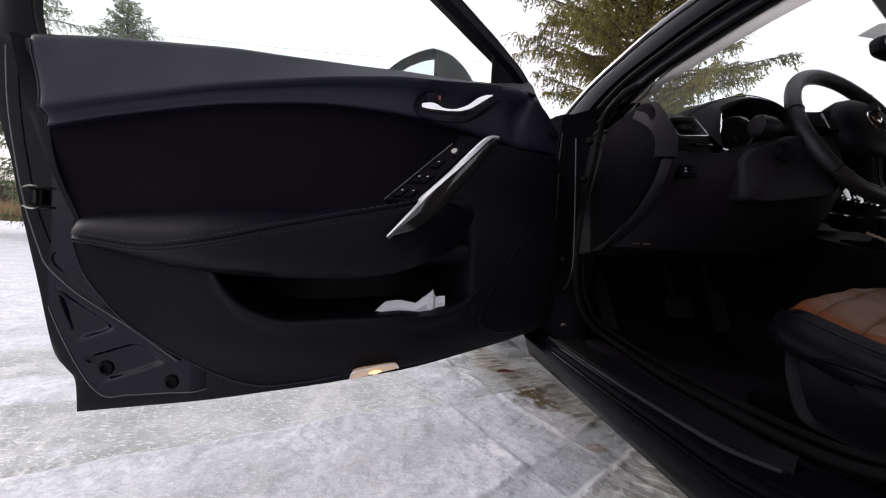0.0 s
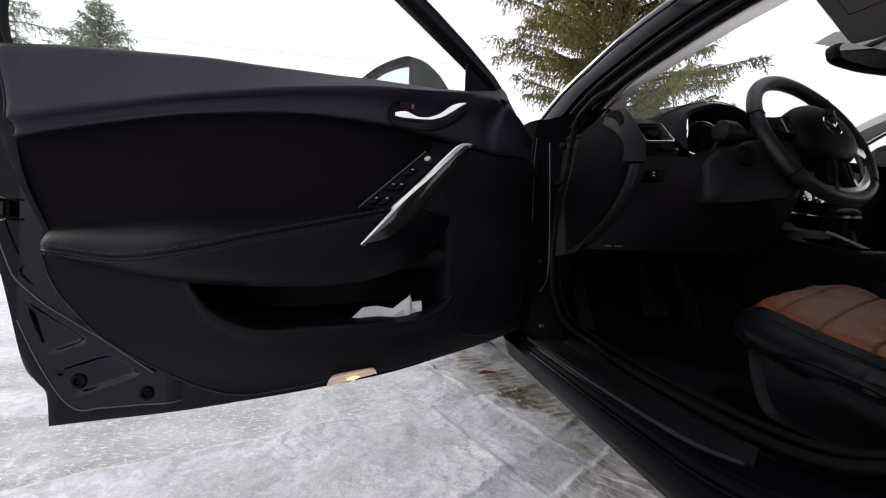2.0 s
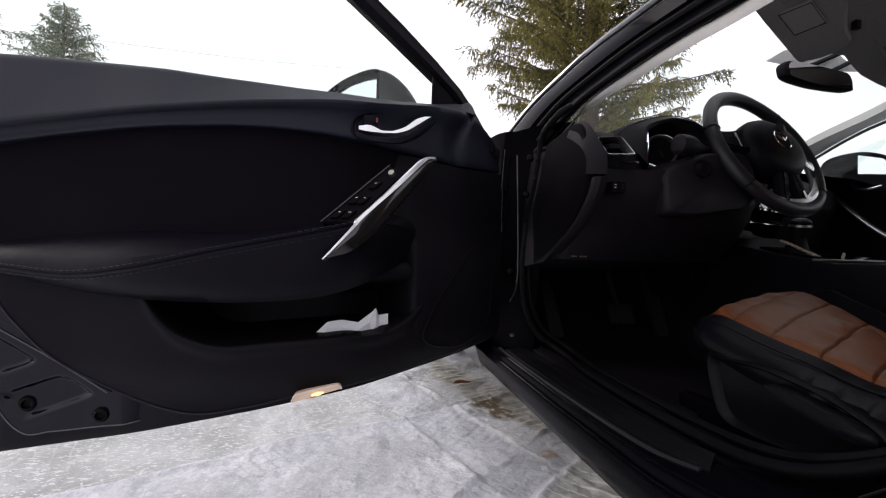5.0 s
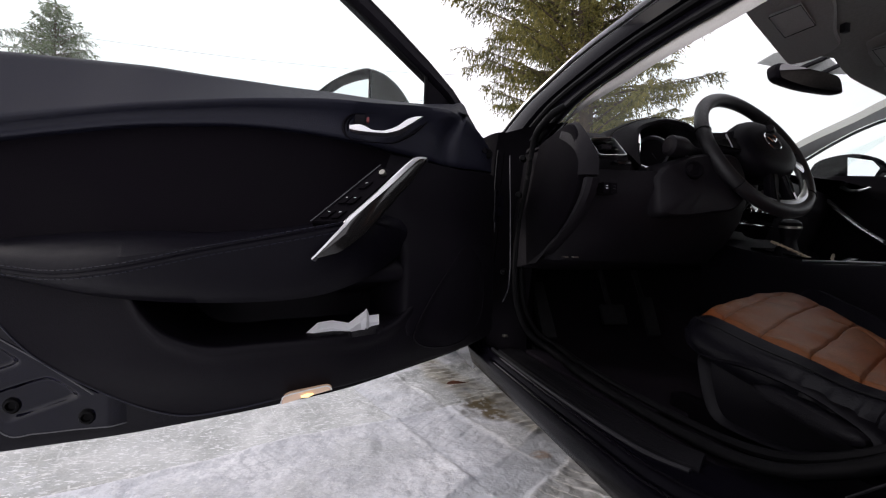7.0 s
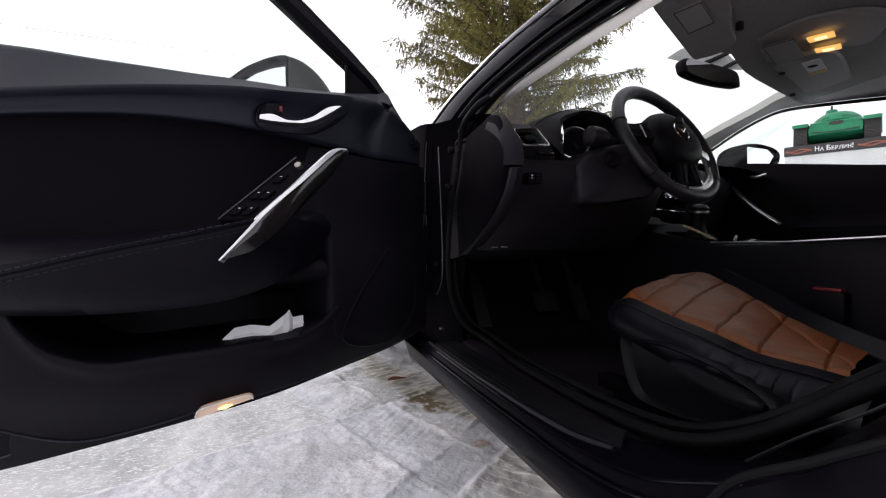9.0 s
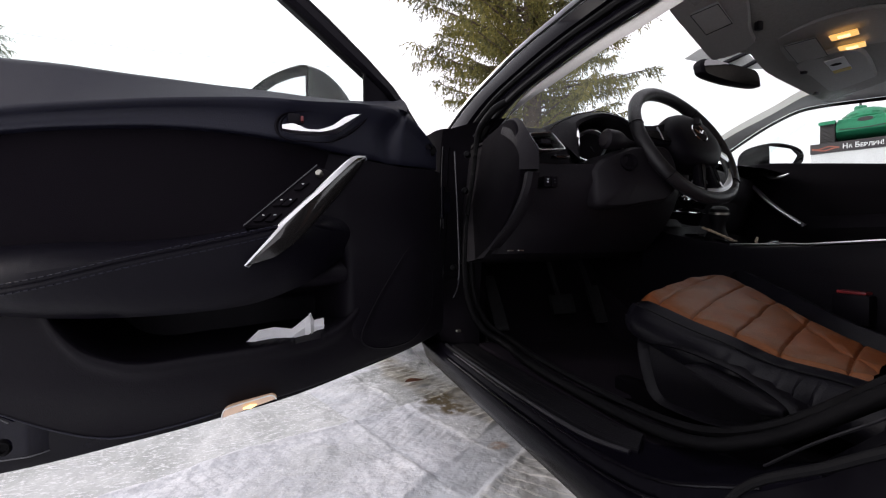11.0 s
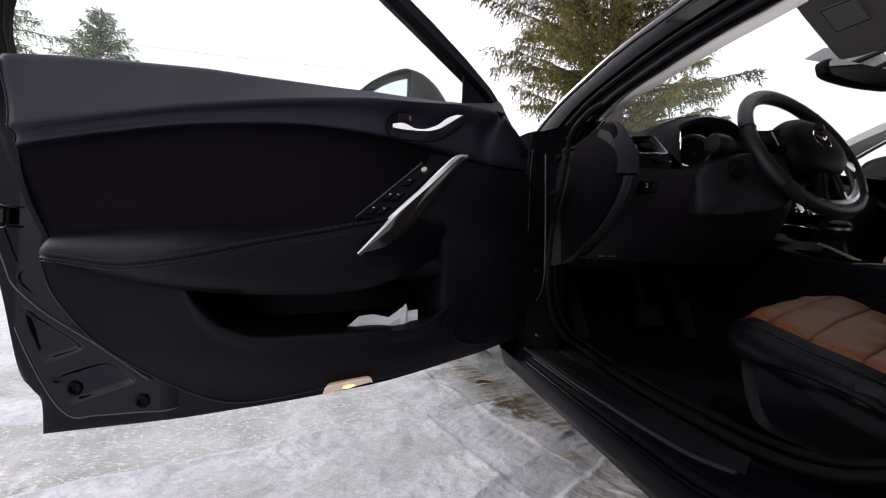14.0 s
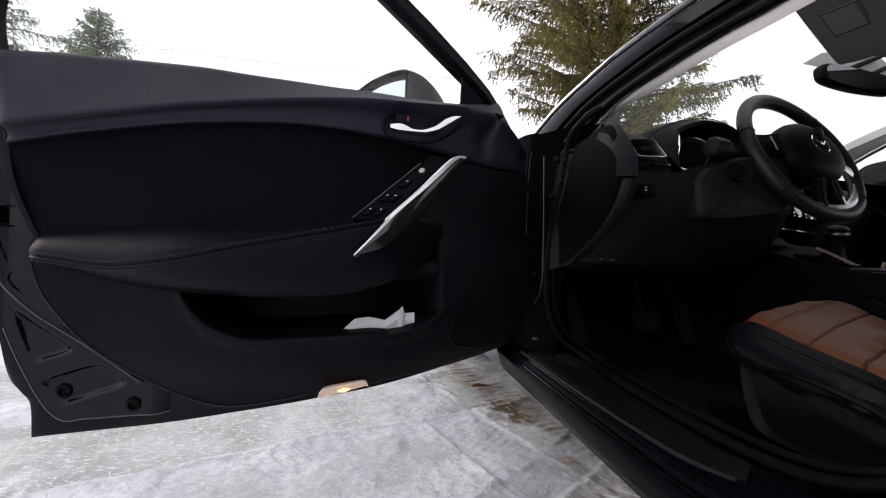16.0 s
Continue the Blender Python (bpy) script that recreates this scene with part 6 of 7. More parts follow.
def driver_seat():
    # cushion surface: c(x) across, with raised bolsters; rises to the front and dips to the rear
    along = curve((0.06, 0.562), (-0.015, 0.550), (-0.09, 0.530), (-0.17, 0.507), (-0.33, 0.468), (-0.46, 0.442))

    def top(x, y):
        return along(y) - 0.003 * smooth(-0.38, -0.53, x) * smooth(-0.22, 0.0, y) + 0.012 * smooth(-0.3, -0.45, y) * smooth(-0.4, -0.54, x) + 0.004 * noise.noise((x * 9, y * 9, 1))

    outer = curve((0.10, -0.572), (-0.06, -0.570), (-0.11, -0.566), (-0.18, -0.556), (-0.25, -0.545), (-0.36, -0.526), (-0.44, -0.50))
    inner = curve((0.10, -0.194), (0.01, -0.216), (-0.04, -0.229), (-0.12, -0.258), (-0.186, -0.282), (-0.284, -0.315), (-0.37, -0.332), (-0.44, -0.34))
    lead = curve((0.0, -0.058), (0.1, -0.038), (0.35, -0.004), (0.62, 0.035), (1.0, 0.062))
    crease_x = curve((-0.44, -0.47), (-0.352, -0.418), (-0.263, -0.358), (-0.175, -0.306), (-0.118, -0.31))

    def front(x):
        return lead(min(max((x + 0.56) / 0.36, 0), 1))
    bm = bmesh.new()
    rows = []
    for i in range(79):
        u = i / 78
        f, r = lead(u), -0.43 + 0.06 * u
        row = []
        for k in range(241):
            y = r + (f - r) * k / 240
            x = outer(y) + (inner(y) - outer(y)) * u
            z = top(x, y)
            bend = 0.5 * (x + 0.52) - 0.3 * (x + 0.52) ** 2
            near = 1.0
            for seam in (-0.085, -0.16, -0.245, -0.318, -0.41):
                d = y - seam - bend
                z -= 0.0045 * math.exp(-(d / 0.0022) ** 2)
                near = min(near, abs(d) / 0.03)
            d = x - crease_x(y)
            long = smooth(-0.10, -0.13, y)
            z -= 0.0035 * math.exp(-(d / 0.0028) ** 2) * long
            near = min(near, abs(d) / 0.03 + 1 - long)
            z += 0.0022 * math.sin(min(near, 1) * math.pi / 2) + 0.004 * noise.noise((x * 22, y * 22, 4))
            z -= 0.008 * smooth(0.05, 0.0, u) + 0.006 * smooth(0.95, 1.0, u) + 0.02 * smooth(f - 0.03, f, y) ** 2
            row.append(Vector((x, y, z)))
        x = row[-1].x
        row.append(Vector((x, f + 0.010, row[-1].z - 0.015)))
        row.append(Vector((x, f + 0.008, row[-1].z - 0.05)))
        rows.append(row)
    skin(bm, rows)
    seat = part("driver_seat", bm, TAN, car, "tan leather seat with sewn squares and black sides")
    # outer and inner black bolsters
    for side in (-1, 1):
        bm = bmesh.new()
        rows = []
        f = -0.045 if side < 0 else 0.05
        for k in range(61):
            y = -0.47 + (f + 0.47) * k / 60
            edge = outer(y) + 0.012 if side < 0 else inner(y) - 0.012
            t = top(edge, y) - (0.006 if side < 0 else 0.004)
            end = math.sqrt(max(0.0, 1 - smooth(f - 0.07, f, y) ** 2 * 0.9))
            wr = 0.0045 * math.sin(y * 210 + 2 * math.sin(y * 50)) * smooth(-0.24, -0.32, y) * smooth(-0.47, -0.42, y) * (side < 0)
            out = (0.050 if side < 0 else 0.095) * (0.55 + 0.45 * end)
            if side < 0:
                out += 0.022 * smooth(-0.16, -0.34, y)
            up = (0.022 if side > 0 else 0.002) * end
            drop = (1 - end) * 0.03
            rows.append([Vector((edge, y, t - drop)), Vector((edge + side * 0.011, y, t - 0.001 - drop)), Vector((edge + side * out * 0.3, y, t + 0.003 + up - drop)), Vector((edge + side * out * 0.6, y, t - 0.004 + up - drop)), Vector((edge + side * (out * 0.90 + wr), y, t - 0.022 + wr * 0.5 - drop)), Vector((edge + side * (out + wr), y, t - 0.040)), Vector((edge + side * (out * 0.98 + wr * 0.5), y, t - 0.058)), Vector((edge + side * out * 0.8, y, t - 0.074)), Vector((edge + side * 0.01, y, t - 0.084))])
        loft(bm, rows)
        part("bolster", bm, BLACK_HIDE, seat, "black leather side bolster")
    bm = bmesh.new()
    tube(bm, [(outer(y) - 0.032, y, top(outer(y), y) - 0.0075) for y in lin(-0.43, -0.08, 40)], 0.0016, 6)
    part("bolster_seam", bm, RUBBER, seat)
    # front apron under the cushion
    bm = bmesh.new()
    skin(bm, [[Vector((x, front(x) + 0.008, top(x, front(x)) - 0.07)), Vector((x, front(x) - 0.01, 0.42)), Vector((x, front(x) - 0.06, 0.36))] for x in lin(-0.56, -0.14, 12)])
    part("apron", bm, BLACK_HIDE, seat)
    # plastic side valance with a sunk middle, and the lever
    edge = spline([(-0.6, -0.09, 0.446), (-0.6, -0.129, 0.452), (-0.6, -0.204, 0.456), (-0.6, -0.297, 0.446), (-0.6, -0.348, 0.432), (-0.6, -0.388, 0.414), (-0.6, -0.388, 0.391), (-0.6, -0.319, 0.356), (-0.6, -0.27, 0.341), (-0.6, -0.205, 0.334), (-0.6, -0.134, 0.338), (-0.6, -0.105, 0.376)], 4, True)
    mid = Vector((-0.6, -0.23, 0.395))
    bm = bmesh.new()
    loft(bm, [[Vector((-0.6 + dx, mid.y + (p.y - mid.y) * g, mid.z + (p.z - mid.z) * g)) for p in edge] for g, dx in ((1.03, 0.05), (1.04, 0.012), (1.02, 0.002), (0.97, -0.003), (0.92, 0.0), (0.86, 0.012), (0.6, 0.016), (0.05, 0.016))])
    part("seat_valance", bm, TRIM, seat, "black plastic seat side panel")
    grip = spline([(0, -0.222, 0.433), (0, -0.251, 0.438), (0, -0.309, 0.431), (0, -0.378, 0.417), (0, -0.382, 0.400), (0, -0.35, 0.396), (0, -0.309, 0.402), (0, -0.239, 0.418)], 4, True)
    mid = sum(grip, Vector()) / len(grip)
    bm = bmesh.new()
    loft(bm, [[mid + (p - mid) * g + Vector((x, 0, 0)) for p in grip] for g, x in ((0.9, -0.585), (1.0, -0.60), (1.0, -0.614), (0.9, -0.620), (0.5, -0.622), (0.05, -0.622))])
    part("seat_lever", bm, TRIM, seat, "black seat height lever")
    bm = bmesh.new()
    box(bm, (-0.57, -0.46, 0.285), (-0.53, 0.02, 0.34), 0.01)
    part("seat_rail", bm, SHADE_BLACK, seat)
    bm = bmesh.new()
    box(bm, (-0.19, -0.46, 0.285), (-0.15, 0.02, 0.34), 0.01)
    part("seat_rail", bm, SHADE_BLACK, seat)
    # backrest, sloping back
    for x0, x1, mat, name, puff in ((-0.52, -0.17, TAN, "backrest", 0.02), (-0.605, -0.52, BLACK_HIDE, "backrest_side", 0.05), (-0.17, -0.085, BLACK_HIDE, "backrest_side", 0.05)):
        bm = bmesh.new()
        rows = []
        for x in lin(x0, x1, 8):
            s = math.sin((x - x0) / (x1 - x0) * math.pi)
            rows.append([Vector((x, -0.54 - 0.42 * (z - 0.44) + puff * s * 0.6 + d, z)) for z, d in ((0.42, -0.02), (0.46, 0.02), (0.60, 0.02), (0.80, 0.01), (0.95, 0), (1.04, -0.03), (1.05, -0.10), (0.8, -0.12), (0.45, -0.12))])
        loft(bm, rows)
        part(name, bm, mat, seat)


driver_seat()


def console_and_small_parts():
    # tunnel console with the gear lever
    bm = bmesh.new()
    rows = []
    for y, t, wl in ((0.40, 0.70, 0.13), (0.33, 0.674, 0.125), (0.20, 0.648, 0.12), (0.055, 0.630, 0.115), (-0.10, 0.634, 0.115), (-0.28, 0.645, 0.115), (-0.50, 0.66, 0.115), (-0.75, 0.66, 0.115)):
        rows.append([Vector((-wl - 0.02, y, 0.30)), Vector((-wl - 0.015, y, t - 0.06)), Vector((-wl, y, t - 0.012)), Vector((-wl + 0.012, y, t)), Vector((wl - 0.012, y, t)), Vector((wl, y, t - 0.012)), Vector((wl + 0.015, y, t - 0.06)), Vector((wl + 0.02, y, 0.30))])
    loft(bm, rows)
    con = part("console", bm, GRAIN, car, "black centre console")
    bm = bmesh.new()
    tube(bm, [(-0.112, y, z + 0.003) for y, z in ((0.10, 0.634), (-0.10, 0.636), (-0.28, 0.647), (-0.5, 0.662))], 0.0035, 6)
    part("console_line", bm, SATIN, con, "thin satin silver line along the console")
    bm = bmesh.new()
    plate(bm, [(-0.095, 0.27, 0.664), (0.085, 0.27, 0.664), (0.085, 0.07, 0.634), (-0.095, 0.07, 0.634)], (0, 0, 0.006), 0.002)
    part("shift_plate", bm, GLOSS, con, "glossy black shift plate")
    bm = bmesh.new()
    lathe(bm, [(0.036, 0.0), (0.030, 0.02), (0.022, 0.040), (0.019, 0.052), (0.020, 0.060), (0.024, 0.068), (0.0265, 0.086), (0.025, 0.100), (0.016, 0.108), (0.002, 0.110)], (-0.066, 0.185, 0.642), (0, -0.12, 1), 22)
    part("gear_lever", bm, TRIM, con, "glossy black gear lever")
    bm = bmesh.new()
    lathe(bm, [(0.0268, 0.084), (0.0275, 0.087), (0.0262, 0.091)], (-0.066, 0.185, 0.642), (0, -0.12, 1), 22)
    part("lever_ring", bm, STEEL, con)
    # seat belt buckle beside the seat
    bm = bmesh.new()
    box(bm, (-0.155, -0.24, 0.47), (-0.125, -0.17, 0.535), 0.008)
    buckle = part("belt_buckle", bm, GRAIN, car, "black seat belt buckle")
    bm = bmesh.new()
    box(bm, (-0.152, -0.232, 0.534), (-0.128, -0.178, 0.541), 0.003)
    part("release_button", bm, RED, buckle, "red release button")
    # pedals
    for x, y, z, wx, hz in ((-0.395, 0.50, 0.43, 0.045, 0.035), (-0.24, 0.52, 0.42, 0.025, 0.07)):
        bm = bmesh.new()
        box(bm, (-wx, -0.008, -hz), (wx, 0.008, hz), 0.006, 2, Matrix.Translation((x, y, z)) @ Matrix.Rotation(radians(-25), 4, "X"))
        tube(bm, [(x, y + 0.01, z), (x, y + 0.10, z + 0.16), (x, y + 0.15, z + 0.24)], 0.009, 8)
        part("pedal", bm, PEDAL, car, "worn rubber pedal")
    bm = bmesh.new()
    plate(bm, [(-0.665, 0.46, 0.36), (-0.615, 0.46, 0.36), (-0.625, 0.56, 0.53), (-0.665, 0.56, 0.53)], (0, 0.03, 0.0), 0.006)
    part("foot_rest", bm, PEDAL, car, "grey foot rest")
    # overhead: visors, lamps, inside mirror
    bm = bmesh.new()
    pts = spline([(-0.50, -0.085, 1.166), (-0.485, -0.055, 1.166), (-0.19, 0.106, 1.166), (-0.145, 0.108, 1.166), (-0.13, 0.06, 1.166), (-0.15, 0.005, 1.166), (-0.215, -0.035, 1.168), (-0.37, -0.14, 1.17), (-0.46, -0.14, 1.168)], 4, True)
    plate(bm, pts, (0, 0, -0.016), 0.006)
    vis = part("sun_visor", bm, VISOR, car, "light grey driver's sun visor")
    bm = bmesh.new()
    plate(bm, [(-0.435, -0.064, 1.150), (-0.323, -0.005, 1.150), (-0.315, -0.066, 1.150), (-0.421, -0.119, 1.150)], (0, 0, -0.006), 0.002)
    part("visor_flap", bm, PILLAR, vis, "mirror flap on the visor")
    bm = bmesh.new()
    tube(bm, [(-0.435, -0.064, 1.1435), (-0.323, -0.005, 1.1435), (-0.315, -0.066, 1.1435), (-0.421, -0.119, 1.1435), (-0.435, -0.064, 1.1435)], 0.0009, 6)
    part("flap_gap", bm, DULL, vis)
    bm = bmesh.new()
    pts = spline([(0.115, 0.085, 1.168), (0.25, 0.13, 1.166), (0.40, 0.180, 1.162), (0.45, 0.184, 1.160), (0.445, 0.08, 1.165), (0.41, 0.05, 1.168), (0.18, -0.035, 1.172), (0.11, 0.025, 1.172)], 4, True)
    plate(bm, pts, (0, 0, -0.016), 0.006)
    vis = part("sun_visor", bm, VISOR, car, "light grey passenger's sun visor with a sticker")
    bm = bmesh.new()
    plate(bm, [(0.151, 0.033, 1.150), (0.278, 0.082, 1.149), (0.284, 0.041, 1.150), (0.166, -0.007, 1.1515)], (0, 0, -0.002))
    part("warning_sticker", bm, PRINT, vis, "white warning sticker")
    bm = bmesh.new()
    plate(bm, [(0.25, 0.071, 1.1475), (0.278, 0.082, 1.1475), (0.284, 0.041, 1.1475), (0.258, 0.03, 1.1475)], (0, 0, -0.001))
    part("sticker_edge", bm, material("yellow print", (0.55, 0.40, 0.06), 0.5), vis)
    bm = bmesh.new()
    lathe(bm, [(0.010, 0.0), (0.0125, 0.0008), (0.010, 0.0016), (0.0085, 0.0008)], (0.20, 0.032, 1.1475), (0, 0, -1), 20)
    part("sticker_ring", bm, GRAIN, vis)
    for p in ((-0.205, -0.045, 1.158), (0.183, 0.105, 1.150), (0.451, 0.240, 1.155)):
        bm = bmesh.new()
        box(bm, Vector(p) + Vector((-0.008, -0.006, -0.006)), Vector(p) + Vector((0.008, 0.006, 0.02)), 0.003)
        part("visor_clip", bm, DULL, car)
    bm = bmesh.new()
    pts = spline([(-0.07, 0.03, 1.182), (0.10, 0.095, 1.182), (0.14, 0.05, 1.184), (0.19, -0.03, 1.186), (0.24, -0.09, 1.19), (0.08, -0.19, 1.192), (-0.06, -0.12, 1.188)], 4, True)
    plate(bm, [Vector((p.x, p.y, p.z - 0.004)) for p in pts], (0, 0, -0.011), 0.005)
    pod = part("lamp_console", bm, VISOR, car, "light grey overhead console")
    bm = bmesh.new()
    plate(bm, [(-0.044, 0.008, 1.1605), (0.108, 0.074, 1.1600), (0.137, 0.014, 1.1610), (-0.013, -0.048, 1.1635)], (0, 0, -0.005), 0.003)
    part("glasses_lid", bm, VISOR, pod)
    bm = bmesh.new()
    tube(bm, [(-0.044, 0.008, 1.1555), (0.108, 0.074, 1.155), (0.137, 0.014, 1.156), (-0.013, -0.048, 1.1585), (-0.044, 0.008, 1.1555)], 0.0008, 6)
    part("lid_gap", bm, DULL, pod)
    for c in (((0.015, -0.060), (0.037, -0.108), (0.072, -0.093), (0.050, -0.046)), ((0.110, -0.024), (0.138, -0.069), (0.171, -0.054), (0.148, -0.008))):
        bm = bmesh.new()
        plate(bm, [(x, y, 1.162) for x, y in c], (0, 0, -0.004), 0.001)
        part("map_lamp", bm, DOME, pod, "lit amber map lamp")
        bm = bmesh.new()
        q = [Vector((x, y, 1.1575)) for x, y in c]
        qm = sum(q, Vector()) / 4
        plate(bm, [qm + (p - qm) * 0.45 for p in q], (0, 0, -0.001))
        part("lamp_bulb", bm, DOME_BULB, pod)
    bm = bmesh.new()
    pts = [(-0.117, 1.184), (-0.090, 1.194), (0.0, 1.188), (0.080, 1.182), (0.118, 1.174), (0.130, 1.142), (0.118, 1.130), (0.006, 1.131), (-0.098, 1.146), (-0.116, 1.162)]
    ring = spline([(x, 0.20, z) for x, z in pts], 4, True)
    mid = sum(ring, Vector()) / len(ring)
    loft(bm, [[mid + (p - mid) * g + Vector((0, d, 0)) for p in ring] for g, d in ((0.9, -0.008), (0.98, -0.004), (1.0, 0.004), (0.97, 0.022), (0.8, 0.034), (0.3, 0.04))])
    rv = part("inside_mirror", bm, GRAIN, car, "black inside mirror")
    bm = bmesh.new()
    plate(bm, [mid + (p - mid) * 0.9 + Vector((0, -0.0095, 0)) for p in ring], (0, 0.001, 0))
    part("mirror_glass", bm, DIM_MIRROR, rv, "mirror glass toned to its dim reflection")
    bm = bmesh.new()
    tube(bm, [(0.01, 0.23, 1.17), (0.01, 0.245, 1.18), (0.01, 0.25, 1.19)], 0.012, 10)
    part("mirror_stem", bm, GRAIN, rv)
    bm = bmesh.new()
    plate(bm, [(-0.136, 0.235, 1.202), (-0.085, 0.225, 1.235), (0.082, 0.225, 1.262), (0.195, 0.23, 1.206), (0.06, 0.24, 1.196)], (0, 0.003, 0.002))
    part("shade_band", bm, material("pale dotted glass print", (0.55, 0.57, 0.55), 0.5, spots=((200, 0.1),)), car, "pale printed shade behind the inside mirror")
    for a, b in (((-0.003, 0.22, 1.196), (0.098, 0.215, 1.243)), ((0.073, 0.22, 1.188), (0.15, 0.215, 1.228))):
        bm = bmesh.new()
        tube(bm, [a, b], 0.011, 8, 0.6)
        part("sensor_cover", bm, GRAIN, car)


console_and_small_parts()


def passenger_side():
    belt_z = curve((-0.9, 0.87), (0.13, 0.910), (0.42, 0.957), (0.66, 0.992), (0.8, 1.0))
    belt_x = curve((-0.9, 0.80), (0.13, 0.78), (0.42, 0.74), (0.66, 0.70), (0.8, 0.69))
    bm = bmesh.new()
    rows = []
    for y in lin(-0.9, 0.8, 34):
        x, z = belt_x(y), belt_z(y)
        arm = 0.07 * smooth(0.5, 0.2, y)
        rows.append([Vector((x + 0.09, y, z - 0.02)), Vector((x + 0.06, y, z)), Vector((x + 0.01, y, z)), Vector((x - 0.004, y, z - 0.012)), Vector((x - 0.02, y, z - 0.07)), Vector((x - 0.012, y, z - 0.10)), Vector((x - 0.005, y, 0.74)), Vector((x - 0.03 - arm, y, 0.69)), Vector((x - 0.03 - arm, y, 0.63)), Vector((x - 0.02, y, 0.58)), Vector((x - 0.02, y, 0.40)), Vector((x + 0.02, y, 0.30)), Vector((x + 0.09, y, 0.28))])
    loft(bm, rows)
    # shade-toned black stands in for the dimness on the far door
    side = part("passenger_door", bm, SHADE_BLACK, car, "black passenger door trim, shut")
    bm = bmesh.new()
    line = spline([(0.672, 0.635, 0.888), (0.655, 0.57, 0.83), (0.645, 0.49, 0.765), (0.640, 0.405, 0.706)], 6)
    loft(bm, [[p + Vector((-0.004, 0, 0.008)), p + Vector((-0.010, -0.004, 0)), p + Vector((-0.004, -0.004, -0.010)), p + Vector((0.03, 0, 0))] for p in line])
    part("pull_handle", bm, SATIN, side, "satin silver pull handle")
    bm = bmesh.new()
    line = spline([(0.678, 0.575, 0.934), (0.674, 0.545, 0.915), (0.676, 0.51, 0.911), (0.68, 0.475, 0.920)], 6)
    tube(bm, [p + Vector((-0.008, 0, 0)) for p in line], lambda s: 0.009 - 0.005 * s, 8)
    part("door_handle", bm, SATIN, side, "chrome door handle")
    bm = bmesh.new()
    pts = []
    for y in lin(0.72, -0.6, 20):
        pts.append(Vector((belt_x(y) + 0.035, y, belt_z(y) - 0.02)))
    roof = [Vector((0.70, y, z)) for y, z in ((-0.6, 1.10), (0.0, 1.12), (0.37, 1.14), (0.64, 1.06))]
    plate(bm, pts + roof, (0.004, 0, 0))
    pane = part("window_pane", bm, GLASS, side, "clear passenger window")
    pane.visible_shadow = False
    # outside mirror of the far side
    ring = spline([(0.92, 0.90, 1.050), (0.92, 0.86, 1.105), (0.92, 0.72, 1.112), (0.92, 0.605, 1.068), (0.92, 0.575, 1.02), (0.92, 0.62, 0.980), (0.92, 0.86, 0.985)], 4, True)
    mid = sum(ring, Vector()) / len(ring)

    def swing(p):
        """Turns the half behind the hinge line so that the glass faces rearward."""
        t = max(0.0, 0.735 - p.y)
        return Vector((p.x + 0.95 * t, p.y + 0.64 * t, 0.65 + (p.z - 0.65) * (1 + 0.43 * t)))
    bm = bmesh.new()
    loft(bm, [[swing(mid + (p - mid) * g) + Vector((d, d * 0.8, 0)) for p in ring] for g, d in ((0.88, -0.004), (0.98, -0.012), (1.0, 0.0), (0.97, 0.05), (0.75, 0.09), (0.2, 0.10))])
    part("outside_mirror", bm, PAINT, car, "black outside mirror on the passenger side")
    bm = bmesh.new()
    plate(bm, [swing(Vector(p)) + Vector((-0.006, -0.010, 0)) for p in ((0.91, 0.733, 1.098), (0.91, 0.73, 1.00), (0.91, 0.625, 0.998), (0.91, 0.605, 1.03), (0.91, 0.635, 1.066))], (0.003, 0.005, 0))
    part("mirror_glass", bm, MIRROR, car, "mirror glass")


passenger_side()

# ---- loose things in and by the car ----
def floor_mat():
    bm = bmesh.new()
    pts = spline([(-0.62, 0.40, 0.30), (-0.30, 0.42, 0.30), (-0.22, 0.2, 0.29), (-0.24, -0.02, 0.29), (-0.60, -0.03, 0.295), (-0.635, 0.2, 0.298)], 5, True)
    plate(bm, [p + Vector((0, 0, 0.004)) for p in pts], (0, 0, 0.012), 0.005)
    tagged(link("floor_mat", bm, CARPET), "black carpet mat on the car floor", "floor mat")


floor_mat()


def crumpled_paper():
    bm = bmesh.new()
    random.seed(5)
    top = [(-1.35, 0.484), (-1.325, 0.505), (-1.30, 0.508), (-1.272, 0.503), (-1.255, 0.515), (-1.242, 0.528), (-1.232, 0.512), (-1.222, 0.515), (-1.217, 0.495)]
    rows = []
    for k, (x, z) in enumerate(top):
        row = []
        for j in range(6):
            s = j / 5
            row.append(Vector((x + random.uniform(-0.004, 0.004), y0(x) + 0.022 + 0.012 * s + random.uniform(-0.008, 0.008), 0.47 + (z - 0.47) * (1 - s * s) + random.uniform(-0.003, 0.003) * (j > 0))))
        rows.append(row)
    front = [[p.copy() for p in r] for r in rows]
    skin(bm, rows)
    skin(bm, [[r[0], r[0] + Vector((0, -0.010, -0.012)), r[0] + Vector((0, -0.006, -0.035))] for r in front])
    tagged(link("paper", bm, PAPER, True), "crumpled white paper tissue stuck in the door pocket", "paper")


crumpled_paper()


